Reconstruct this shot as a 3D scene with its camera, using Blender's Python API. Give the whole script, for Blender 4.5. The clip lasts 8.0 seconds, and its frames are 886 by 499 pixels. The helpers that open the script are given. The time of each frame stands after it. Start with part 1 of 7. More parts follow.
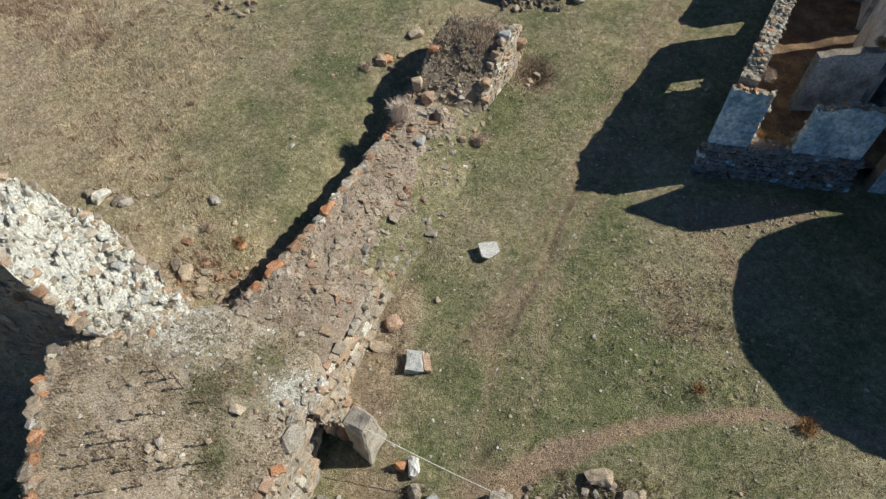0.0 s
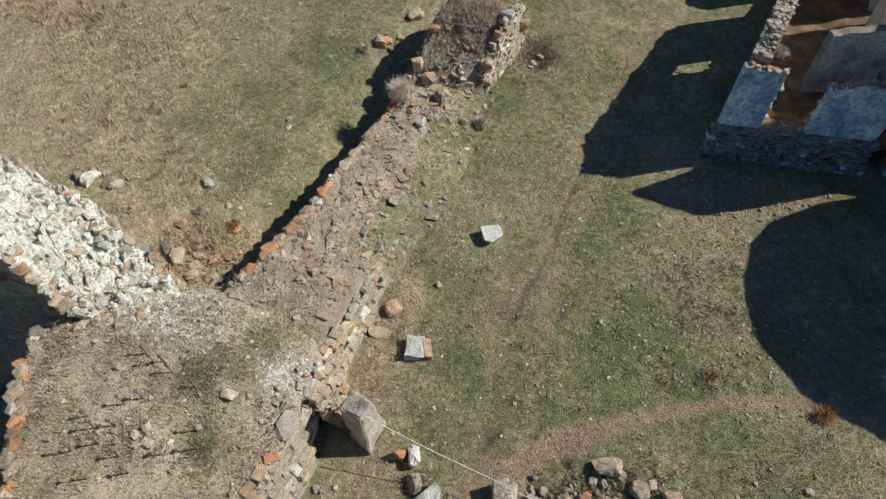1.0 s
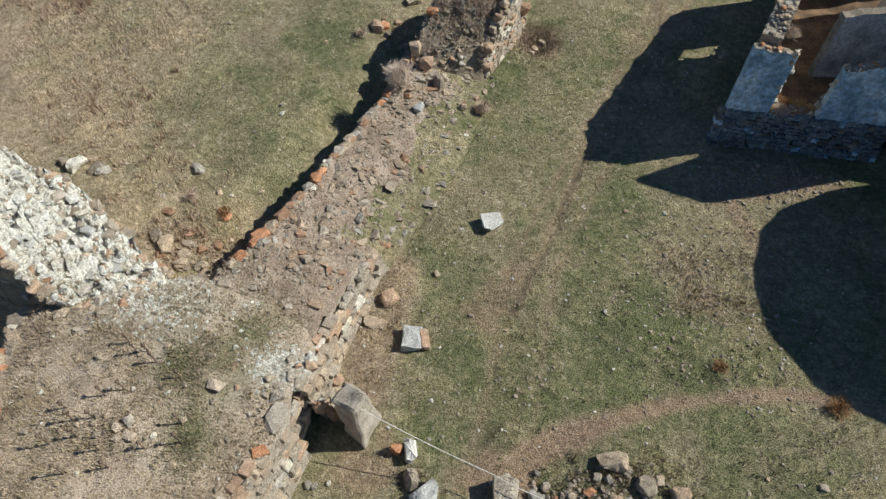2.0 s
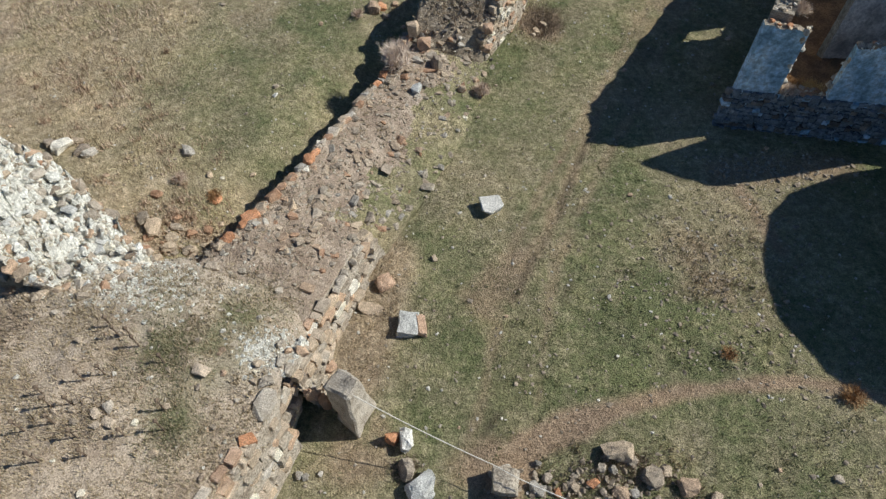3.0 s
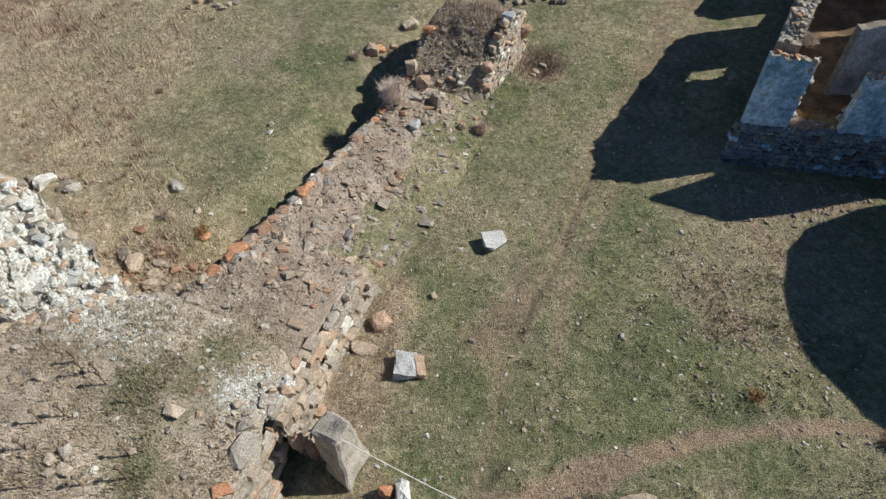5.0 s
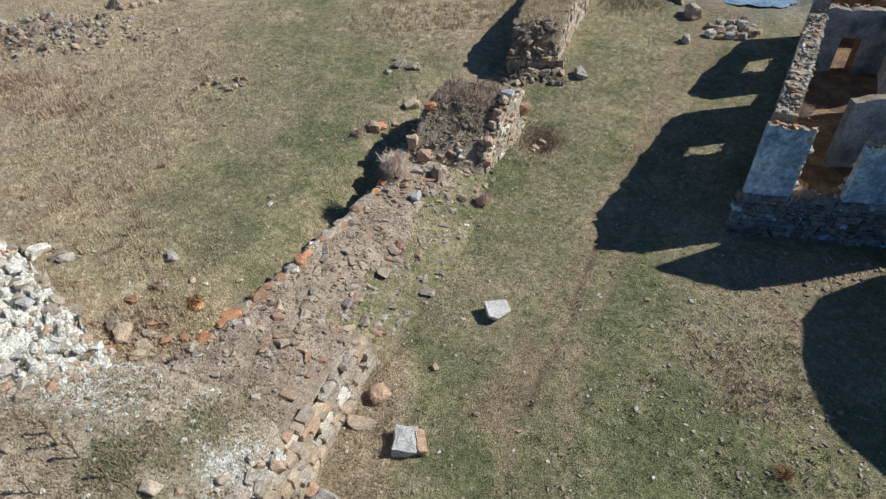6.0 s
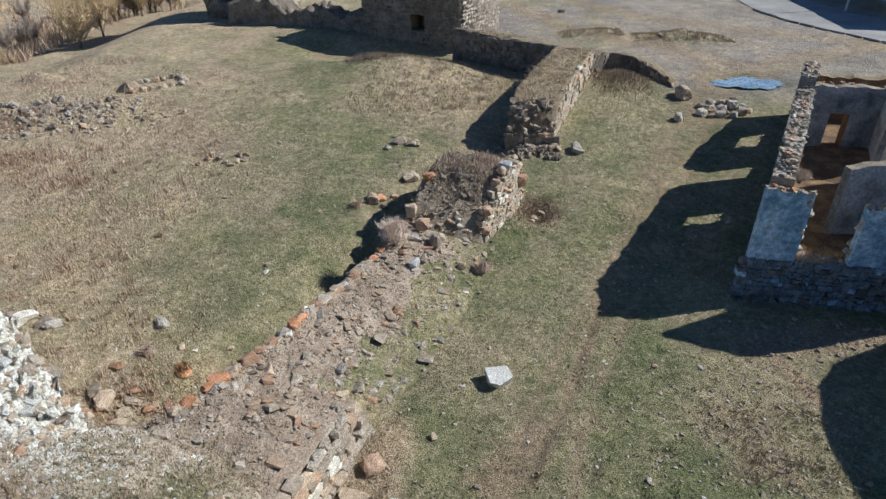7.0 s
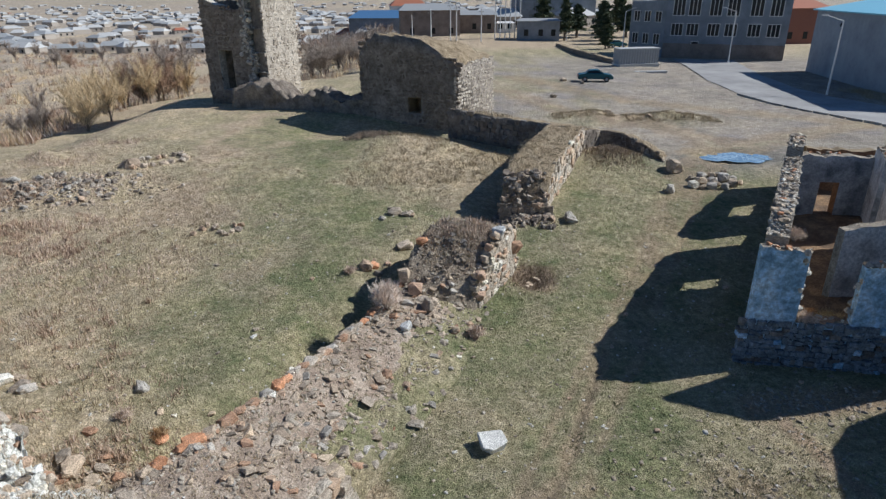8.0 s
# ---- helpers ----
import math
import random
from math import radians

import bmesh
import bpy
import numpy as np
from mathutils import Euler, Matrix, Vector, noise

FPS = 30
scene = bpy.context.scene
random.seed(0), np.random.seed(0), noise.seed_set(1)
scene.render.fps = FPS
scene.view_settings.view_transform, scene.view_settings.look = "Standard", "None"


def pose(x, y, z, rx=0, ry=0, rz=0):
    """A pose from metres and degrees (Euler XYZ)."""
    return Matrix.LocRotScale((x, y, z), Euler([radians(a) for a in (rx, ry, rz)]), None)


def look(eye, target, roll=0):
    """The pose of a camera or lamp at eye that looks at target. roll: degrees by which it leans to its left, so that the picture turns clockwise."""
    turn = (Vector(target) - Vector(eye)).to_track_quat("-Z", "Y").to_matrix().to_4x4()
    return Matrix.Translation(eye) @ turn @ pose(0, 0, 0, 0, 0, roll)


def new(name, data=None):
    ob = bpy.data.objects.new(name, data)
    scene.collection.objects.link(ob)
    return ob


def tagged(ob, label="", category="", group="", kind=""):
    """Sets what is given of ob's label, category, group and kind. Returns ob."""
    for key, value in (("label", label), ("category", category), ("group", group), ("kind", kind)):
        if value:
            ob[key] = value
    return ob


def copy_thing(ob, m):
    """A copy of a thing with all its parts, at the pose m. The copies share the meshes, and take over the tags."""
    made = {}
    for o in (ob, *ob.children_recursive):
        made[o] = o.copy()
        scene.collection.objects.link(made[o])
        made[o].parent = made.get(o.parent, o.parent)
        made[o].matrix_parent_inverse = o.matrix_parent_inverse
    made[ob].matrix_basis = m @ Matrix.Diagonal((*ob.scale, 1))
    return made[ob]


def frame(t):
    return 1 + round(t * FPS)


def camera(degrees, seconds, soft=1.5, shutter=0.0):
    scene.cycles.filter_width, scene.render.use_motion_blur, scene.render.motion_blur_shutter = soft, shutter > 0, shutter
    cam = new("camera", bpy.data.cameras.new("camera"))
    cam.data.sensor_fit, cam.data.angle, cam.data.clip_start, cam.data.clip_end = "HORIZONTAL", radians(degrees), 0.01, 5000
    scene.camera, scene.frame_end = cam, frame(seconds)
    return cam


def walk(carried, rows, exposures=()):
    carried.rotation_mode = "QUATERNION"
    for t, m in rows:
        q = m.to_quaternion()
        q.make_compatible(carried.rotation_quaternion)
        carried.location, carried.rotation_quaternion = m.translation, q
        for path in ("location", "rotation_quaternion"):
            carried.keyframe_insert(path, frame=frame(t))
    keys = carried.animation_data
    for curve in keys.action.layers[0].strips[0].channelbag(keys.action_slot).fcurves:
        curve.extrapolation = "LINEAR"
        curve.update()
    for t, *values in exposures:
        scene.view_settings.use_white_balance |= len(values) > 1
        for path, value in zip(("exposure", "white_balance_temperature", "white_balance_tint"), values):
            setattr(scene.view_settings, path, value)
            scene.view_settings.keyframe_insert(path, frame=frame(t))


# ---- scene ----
cam = camera(71.5, 8.0, soft=1.4)
METRES, EYE, TILT, LEAN, TURN = 7.5, 20.3, -53.0, 0.0, 0.0
ROWS = [
    (0.0, 0.0, 0.0, 0.0, 0.0, 0.0, -0.0),
    (0.5, -0.0012, 0.0479, -0.0474, -0.03, -0.03, -0.04),
    (1.0, -0.009, 0.1134, -0.0823, -0.05, -0.08, -0.02),
    (1.5, -0.006, 0.17, -0.1065, -0.05, -0.12, -0.01),
    (3.0, 0.0112, 0.33, -0.204, -0.02, -0.36, -0.03),
    (3.5, 0.0134, 0.3784, -0.23, -0.04, -0.41, -0.02),
    (4.0, 0.0127, 0.4214, -0.2548, -0.07, 0.89, 0.01),
    (5.5, 0.0034, 0.5524, -0.3561, -0.09, 9.14, 0.21),
    (6.0, -0.002, 0.6016, -0.3964, -0.12, 13.77, 0.28),
    (6.5, -0.0023, 0.6462, -0.4381, -0.09, 17.76, 0.37),
    (7.0, 0.0058, 0.6964, -0.4869, -0.04, 22.05, 0.44),
    (7.5, 0.0212, 0.7412, -0.5298, 0.01, 25.84, 0.54),
    (8.0, 0.0446, 0.7959, -0.5805, 0.06, 30.14, 0.62),
]
walk(cam, [(t, pose(0, 0, EYE, TILT, LEAN, TURN) @ pose(METRES * x, METRES * y, METRES * z, 90 + pitch, roll, yaw)) for t, x, y, z, yaw, pitch, roll in ROWS],
     [(0.0, -0.06, 6650, 5.5), (4.0, 0.0, 6350, 7.5), (6.5, 0.04, 6200, 9), (8.0, 0.05, 5950, 9.5)])

# ---------------------------------------------------------------- light
SUN_DIR = Vector((0.76, 0.155, 0.63)).normalized()      # towards the sun
world = bpy.data.worlds.new("sky")
scene.world = world
world.use_nodes = True
wn = world.node_tree
sky = wn.nodes.new("ShaderNodeTexSky")
sky.sky_type, sky.sun_disc = "NISHITA", False
sky.air_density, sky.dust_density, sky.ozone_density = 1.0, 0.0, 8.0
sky.sun_elevation = math.asin(SUN_DIR.z)
sky.sun_rotation = math.atan2(SUN_DIR.x, SUN_DIR.y)
wn.links.new(sky.outputs[0], wn.nodes["Background"].inputs[0])
wn.nodes["Background"].inputs[1].default_value = 0.066
sun = new("sun", bpy.data.lights.new("sun", "SUN"))
sun.data.energy, sun.data.angle, sun.data.color = 4.8, radians(0.53), (1.0, 0.955, 0.885)
sun.matrix_world = look(SUN_DIR * 50, (0, 0, 0))
scene.view_settings.exposure = 0.0


# ---------------------------------------------------------------- materials
def ramp(nt, fac, stops):
    r = nt.nodes.new("ShaderNodeValToRGB")
    while len(r.color_ramp.elements) < len(stops):
        r.color_ramp.elements.new(0.5)
    for e, (p, c) in zip(r.color_ramp.elements, stops):
        e.position, e.color = p, (*c, 1)
    nt.links.new(fac, r.inputs[0])
    return r.outputs[0]


def noise_tex(nt, co, scale, detail=6, rough=0.6):
    n = nt.nodes.new("ShaderNodeTexNoise")
    n.inputs["Scale"].default_value, n.inputs["Detail"].default_value, n.inputs["Roughness"].default_value = scale, detail, rough
    nt.links.new(co, n.inputs["Vector"])
    return n.outputs["Fac"]


def mix(nt, kind, fac, a, b):
    m = nt.nodes.new("ShaderNodeMix")
    m.data_type, m.blend_type = "RGBA", kind
    for sock, v in ((m.inputs[0], fac), (m.inputs[6], a), (m.inputs[7], b)):
        if isinstance(v, (int, float)):
            sock.default_value = v
        elif isinstance(v, tuple):
            sock.default_value = (*v, 1)
        else:
            nt.links.new(v, sock)
    return m.outputs[2]


def grey(v):
    return (v, v, v)


def base_material(name, rough=0.9):
    m = bpy.data.materials.new(name)
    m.use_nodes = True
    nt = m.node_tree
    b = nt.nodes["Principled BSDF"]
    b.inputs["Roughness"].default_value = rough
    b.inputs["Specular IOR Level"].default_value = 0.25
    tc = nt.nodes.new("ShaderNodeNewGeometry").outputs["Position"]
    return m, nt, b, tc


def bump(nt, b, height, strength, dist):
    n = nt.nodes.new("ShaderNodeBump")
    n.inputs["Strength"].default_value, n.inputs["Distance"].default_value = strength, dist
    nt.links.new(height, n.inputs["Height"])
    nt.links.new(n.outputs[0], b.inputs["Normal"])


def speckled(name, dark, mid, light, scale=3.0, fine=30.0, rough=0.9, relief=0.03, varied=0.0, hues=None, grain=1.0):
    """A rough mineral or earthy surface: patches, grain and relief; varied shifts it per object, hues picks a colour per object."""
    m, nt, b, co = base_material(name, rough)
    big = noise_tex(nt, co, scale)
    col = ramp(nt, big, [(0.3, dark), (0.5, mid), (0.72, light)])
    if hues:
        info = nt.nodes.new("ShaderNodeObjectInfo").outputs["Random"]
        r = ramp(nt, info, [(i / len(hues), h) for i, h in enumerate(hues)])
        r.node.color_ramp.interpolation = "CONSTANT"
        col = mix(nt, "MULTIPLY", 1.0, r, ramp(nt, big, [(0.3, grey(0.7)), (0.7, grey(1.25))]))
    f = noise_tex(nt, co, fine, 4, 0.7)
    col = mix(nt, "MULTIPLY", 1.0, col, ramp(nt, f, [(0.34, grey(1 - 0.4 * grain)), (0.5, grey(1.03)), (0.66, grey(1 + 0.5 * grain))]))
    if varied:
        info = nt.nodes.new("ShaderNodeObjectInfo").outputs["Random"]
        col = mix(nt, "MULTIPLY", 1.0, col, ramp(nt, info, [(0.0, grey(1 - varied)), (1.0, grey(1 + varied))]))
    nt.links.new(col, b.inputs["Base Color"])
    add = nt.nodes.new("ShaderNodeMath")
    add.operation = "ADD"
    nt.links.new(big, add.inputs[0])
    nt.links.new(f, add.inputs[1])
    bump(nt, b, add.outputs[0], 0.9, relief * 1.6)
    return m


def plain(name, color, rough=0.6, metal=0.0, vary=0.12):
    m, nt, b, co = base_material(name, rough)
    f = noise_tex(nt, co, 6.0)
    nt.links.new(mix(nt, "MULTIPLY", 1.0, color, ramp(nt, f, [(0.3, grey(1 - vary)), (0.7, grey(1 + vary))])), b.inputs["Base Color"])
    b.inputs["Metallic"].default_value = metal
    return m


def ground_material():
    m, nt, b, co = base_material("turf", 0.95)

    def mask(name):
        a = nt.nodes.new("ShaderNodeAttribute")
        a.attribute_name = name
        return a.outputs["Fac"]

    fine = noise_tex(nt, co, 22.0, 3, 0.65)
    mid = noise_tex(nt, co, 7.0, 4, 0.7)
    clump = noise_tex(nt, co, 3.0, 6, 0.65)
    broad = noise_tex(nt, co, 0.55, 4, 0.6)
    tuft = noise_tex(nt, co, 4.6, 2, 0.5)
    green = ramp(nt, clump, [(0.3, (0.118, 0.136, 0.06)), (0.5, (0.168, 0.181, 0.086)), (0.7, (0.232, 0.226, 0.122))])
    green = mix(nt, "MIX", ramp(nt, tuft, [(0.55, grey(0.0)), (0.7, grey(0.5))]), green, (0.095, 0.118, 0.052))
    straw = ramp(nt, clump, [(0.3, (0.33, 0.262, 0.165)), (0.5, (0.465, 0.378, 0.248)), (0.72, (0.6, 0.505, 0.355))])
    straw = mix(nt, "MIX", ramp(nt, tuft, [(0.54, grey(0.0)), (0.68, grey(0.45))]), straw, (0.27, 0.205, 0.13))
    dirt = ramp(nt, clump, [(0.3, (0.26, 0.182, 0.12)), (0.7, (0.405, 0.3, 0.208))])
    # gravel of the lot; spread over the far plain it stands in for haze
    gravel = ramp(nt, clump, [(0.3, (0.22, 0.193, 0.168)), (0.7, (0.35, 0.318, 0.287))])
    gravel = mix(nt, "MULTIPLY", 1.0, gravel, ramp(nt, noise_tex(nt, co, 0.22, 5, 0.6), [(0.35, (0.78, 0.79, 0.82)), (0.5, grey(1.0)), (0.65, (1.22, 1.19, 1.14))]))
    s2 = nt.nodes.new("ShaderNodeMath")
    s2.operation, s2.use_clamp = "ADD", True
    q = nt.nodes.new("ShaderNodeMapRange")
    q.inputs["From Min"].default_value, q.inputs["From Max"].default_value = 0.3, 0.7
    q.inputs["To Min"].default_value, q.inputs["To Max"].default_value = -0.13, 0.13
    nt.links.new(clump, q.inputs[0])
    nt.links.new(mask("dry"), s2.inputs[0])
    nt.links.new(q.outputs[0], s2.inputs[1])
    col = mix(nt, "MIX", s2.outputs[0], green, straw)
    bare = ramp(nt, clump, [(0.3, (0.28, 0.21, 0.14)), (0.5, (0.41, 0.322, 0.22)), (0.72, (0.54, 0.445, 0.325))])
    col = mix(nt, "MIX", mask("bare"), col, bare)
    col = mix(nt, "MIX", mask("dirt"), col, dirt)
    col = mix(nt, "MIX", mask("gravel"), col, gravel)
    col = mix(nt, "MULTIPLY", 1.0, col, ramp(nt, fine, [(0.34, grey(0.66)), (0.5, grey(1.07)), (0.66, grey(1.5))]))
    col = mix(nt, "MULTIPLY", 1.0, col, ramp(nt, mid, [(0.36, grey(0.8)), (0.5, grey(1.03)), (0.64, grey(1.26))]))
    col = mix(nt, "MULTIPLY", 1.0, col, ramp(nt, broad, [(0.34, (0.86, 0.86, 0.88)), (0.5, grey(1.0)), (0.66, (1.14, 1.12, 1.08))]))
    # dark earth of the ruts, and the painted shade of a hollow
    col = mix(nt, "MIX", mask("rut_shade"), col, (0.1, 0.078, 0.055))
    nt.links.new(col, b.inputs["Base Color"])
    add = nt.nodes.new("ShaderNodeMath")
    add.operation = "ADD"
    nt.links.new(fine, add.inputs[0])
    nt.links.new(mid, add.inputs[1])
    bump(nt, b, add.outputs[0], 1.0, 0.085)
    return m


TURF = ground_material()
BRUSHEARTH = speckled("earth_under_dead_weeds", (0.17, 0.135, 0.1), (0.29, 0.24, 0.18), (0.43, 0.365, 0.28), 1.8, 16, 0.95, 0.06)
FACEMORTAR = speckled("pale_face_mortar", (0.3, 0.25, 0.19), (0.45, 0.39, 0.31), (0.58, 0.52, 0.43), 2.6, 16, 0.95, 0.05)
MORTAR = speckled("old_mortar", (0.22, 0.185, 0.145), (0.33, 0.285, 0.225), (0.46, 0.41, 0.33), 2.0, 18, 0.95, 0.04)
WALLTOP = speckled("earth_on_wall", (0.33, 0.258, 0.192), (0.47, 0.386, 0.295), (0.59, 0.5, 0.4), 0.9, 22, 0.95, 0.03)


RUBBLETOP = speckled("earth_and_rubble", (0.245, 0.182, 0.135), (0.375, 0.298, 0.228), (0.505, 0.42, 0.335), 1.4, 20, 0.95, 0.04)


def overlaid(m, name, stops, scale):
    """Lays a second colour over a material where the mesh carries the mask."""
    nt = m.node_tree
    b = nt.nodes["Principled BSDF"]
    a = nt.nodes.new("ShaderNodeAttribute")
    a.attribute_name = name
    old = b.inputs["Base Color"].links[0].from_socket
    co = nt.nodes.new("ShaderNodeTexCoord").outputs["Object"]
    over = ramp(nt, noise_tex(nt, co, scale, 5, 0.7), stops)
    nt.links.new(mix(nt, "MIX", a.outputs["Fac"], old, over), b.inputs["Base Color"])


for _m in (WALLTOP, RUBBLETOP):
    overlaid(_m, "green", [(0.35, (0.1, 0.115, 0.055)), (0.5, (0.19, 0.195, 0.1)), (0.65, (0.32, 0.29, 0.17))], 18)
for _m in (WALLTOP, RUBBLETOP):
    overlaid(_m, "lime", [(0.35, (0.42, 0.39, 0.33)), (0.5, (0.62, 0.59, 0.52)), (0.65, (0.78, 0.75, 0.68))], 14)
STRAWTOP = speckled("straw_on_wall", (0.2, 0.15, 0.09), (0.32, 0.25, 0.16), (0.43, 0.35, 0.24), 1.4, 22, 0.95, 0.06)
# darkened to carry the shade of the tower fronts
FARWALL = speckled("weathered_shade_masonry", (0.13, 0.11, 0.09), (0.23, 0.2, 0.165), (0.34, 0.3, 0.25), 1.2, 5.0, 0.95, 0.08, grain=0.6)
LIME = speckled("pale_lime_rubble", (0.44, 0.43, 0.38), (0.68, 0.67, 0.6), (0.82, 0.81, 0.75), 2.6, 14, 0.95, 0.05)
STONES = [(0.38, 0.3, 0.22), (0.44, 0.355, 0.26), (0.34, 0.285, 0.22), (0.48, 0.385, 0.28), (0.38, 0.32, 0.25), (0.45, 0.33, 0.23), (0.43, 0.37, 0.295), (0.33, 0.275, 0.215)]
WALLSTONE = speckled("wall_stone", (0.2, 0.2, 0.2), (0.3, 0.3, 0.3), (0.4, 0.4, 0.4), 5.0, 30, 0.9, 0.02, 0.0, STONES)
PALESTONE = speckled("pale_stone", (0.35, 0.35, 0.35), (0.5, 0.5, 0.5), (0.6, 0.6, 0.6), 5.0, 30, 0.9, 0.02, 0.0,
                     [(0.75, 0.7, 0.57), (0.66, 0.6, 0.48), (0.6, 0.47, 0.33), (0.5, 0.46, 0.4), (0.78, 0.74, 0.64)])
TANSTONE = speckled("tan_wall_stone", (0.35, 0.35, 0.35), (0.5, 0.5, 0.5), (0.6, 0.6, 0.6), 5.0, 30, 0.9, 0.02, 0.0,
                     [(0.52, 0.41, 0.295), (0.46, 0.375, 0.28), (0.55, 0.45, 0.34), (0.42, 0.35, 0.27), (0.54, 0.385, 0.265), (0.5, 0.44, 0.36)])
TUFF = speckled("pinkish_tuff", (0.36, 0.24, 0.16), (0.48, 0.33, 0.23), (0.58, 0.42, 0.31), 3.0, 30, 0.9, 0.02, 0.15)
PALEGREY = speckled("pale_grey_stone", (0.4, 0.4, 0.375), (0.52, 0.52, 0.49), (0.62, 0.62, 0.585), 3.0, 30, 0.9, 0.02)
# dark tone stands in for deep shade on low walls and house base
DARKSTONE = speckled("dark_shade_stone", (0.1, 0.09, 0.08), (0.17, 0.155, 0.14), (0.27, 0.25, 0.225), 3.0, 20, 0.9, 0.02, 0.3)
REDSTONE = speckled("orange_tuff", (0.38, 0.18, 0.09), (0.52, 0.26, 0.14), (0.62, 0.36, 0.22), 4.0, 30, 0.9, 0.02, 0.25)
GREYSTONE = speckled("grey_basalt", (0.26, 0.235, 0.2), (0.39, 0.36, 0.31), (0.51, 0.475, 0.42), 4.0, 34, 0.85, 0.02, 0.25)
WHITESTONE = speckled("white_stone", (0.6, 0.585, 0.53), (0.72, 0.7, 0.64), (0.8, 0.78, 0.72), 4.0, 30, 0.85, 0.015)
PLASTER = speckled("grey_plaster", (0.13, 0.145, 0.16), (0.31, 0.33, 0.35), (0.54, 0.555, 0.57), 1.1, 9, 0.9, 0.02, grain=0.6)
# paler copy of PLASTER: bounced sunlight put into the colour
LITPLASTER = speckled("worn_lit_plaster", (0.34, 0.3, 0.265), (0.7, 0.66, 0.61), (0.84, 0.81, 0.765), 0.9, 8, 0.9, 0.02, grain=0.7)
# limewash and base stones hold the blue of the wall's shade
SHADEWASH = speckled("worn_shade_blue_limewash", (0.1, 0.19, 0.29), (0.31, 0.48, 0.63), (0.64, 0.77, 0.86), 1.1, 6, 0.9, 0.03, grain=1.0)
SHADESTONE = speckled("shade_blue_grey_stone", (0.085, 0.103, 0.122), (0.165, 0.195, 0.225), (0.26, 0.3, 0.33), 3.0, 14, 0.9, 0.02, 0.15)
RUST = speckled("rusty_plaster", (0.11, 0.06, 0.035), (0.22, 0.125, 0.07), (0.34, 0.25, 0.18), 1.2, 12, 0.9, 0.02)
# one masonry twice: darker for shaded fronts, paler for sunward sides
FARSTONE = speckled("far_dark_shade_masonry", (0.11, 0.09, 0.072), (0.19, 0.16, 0.13), (0.29, 0.25, 0.205), 1.3, 6.0, 0.95, 0.03, grain=0.6)
FARPALE = speckled("far_pale_sun_masonry", (0.28, 0.24, 0.19), (0.46, 0.405, 0.33), (0.6, 0.54, 0.45), 1.6, 6.0, 0.95, 0.03, grain=0.6)
LIMECORE = speckled("pale_wall_core", (0.36, 0.33, 0.28), (0.52, 0.48, 0.41), (0.66, 0.62, 0.54), 1.5, 7, 0.95, 0.04)
REDBROWN = speckled("red_brown_stone", (0.3, 0.17, 0.1), (0.4, 0.25, 0.16), (0.5, 0.34, 0.23), 3.0, 30, 0.9, 0.02)
RUSTDIRT = speckled("rusty_dirt", (0.1, 0.068, 0.046), (0.2, 0.132, 0.082), (0.42, 0.27, 0.145), 0.9, 14, 0.95, 0.05)
SLABSTONE = speckled("grey_brown_slab", (0.33, 0.285, 0.225), (0.44, 0.39, 0.32), (0.54, 0.49, 0.41), 3.0, 28, 0.9, 0.02)
PEBBLE = speckled("brown_pebble", (0.2, 0.16, 0.12), (0.3, 0.25, 0.19), (0.42, 0.36, 0.28), 6.0, 30, 0.9, 0.0)
PALECHIP = speckled("pale_chip", (0.3, 0.255, 0.195), (0.4, 0.35, 0.28), (0.52, 0.47, 0.385), 6.0, 30, 0.9, 0.0)
PALESTONECHIP = speckled("whitish_chip", (0.45, 0.42, 0.36), (0.58, 0.55, 0.48), (0.7, 0.67, 0.6), 6.0, 30, 0.9, 0.0)
ASPHALT = speckled("pale_concrete_road", (0.25, 0.245, 0.24), (0.32, 0.315, 0.305), (0.39, 0.385, 0.37), 0.3, 5, 0.9, 0.005, grain=0.25)
# office and hall walls tinted with the blue of their shade
OFFICEWALL = speckled("grey_tuff_shade_blue", (0.16, 0.18, 0.2), (0.215, 0.24, 0.265), (0.27, 0.3, 0.33), 0.5, 4, 0.9, 0.01, grain=0.15)
OFFICEPLINTH = speckled("brown_tuff_plinth", (0.17, 0.135, 0.115), (0.23, 0.19, 0.16), (0.29, 0.245, 0.21), 0.5, 4, 0.9, 0.01, grain=0.2)
HALLWALL = speckled("grey_render_shade_blue", (0.25, 0.275, 0.3), (0.31, 0.335, 0.36), (0.36, 0.385, 0.41), 0.35, 1.5, 0.9, 0.01, grain=0.15)
BLUEROOF = plain("light_blue_sheet", (0.25, 0.55, 0.68), 0.45)
BLUEROOF2 = plain("deep_blue_sheet", (0.08, 0.18, 0.33), 0.5)
PALEROOF = plain("pale_sheet", (0.5, 0.5, 0.48), 0.7)
HOUSEWALL = plain("village_render", (0.4, 0.36, 0.31), 0.9)
GREYROOF = plain("grey_sheet", (0.33, 0.34, 0.34), 0.6)
RUSTROOF = plain("rusty_sheet", (0.38, 0.15, 0.09), 0.7)
RUSTWALL = plain("red_brown_boards", (0.24, 0.11, 0.08), 0.8)
WHITEPAINT = plain("white_paint", (0.72, 0.71, 0.68), 0.5)
REDPAINT = plain("red_cloth", (0.5, 0.06, 0.05), 0.6)
TEALPAINT = plain("teal_car_paint", (0.02, 0.09, 0.115), 0.25, 0.1, 0.02)
WHITECAR = plain("white_car_paint", (0.75, 0.76, 0.76), 0.3, 0.0, 0.02)
TYRE = plain("tyre_rubber", (0.02, 0.02, 0.02), 0.9)
DARKGLASS = plain("dark_glass", (0.015, 0.02, 0.025), 0.12, 0.0, 0.02)
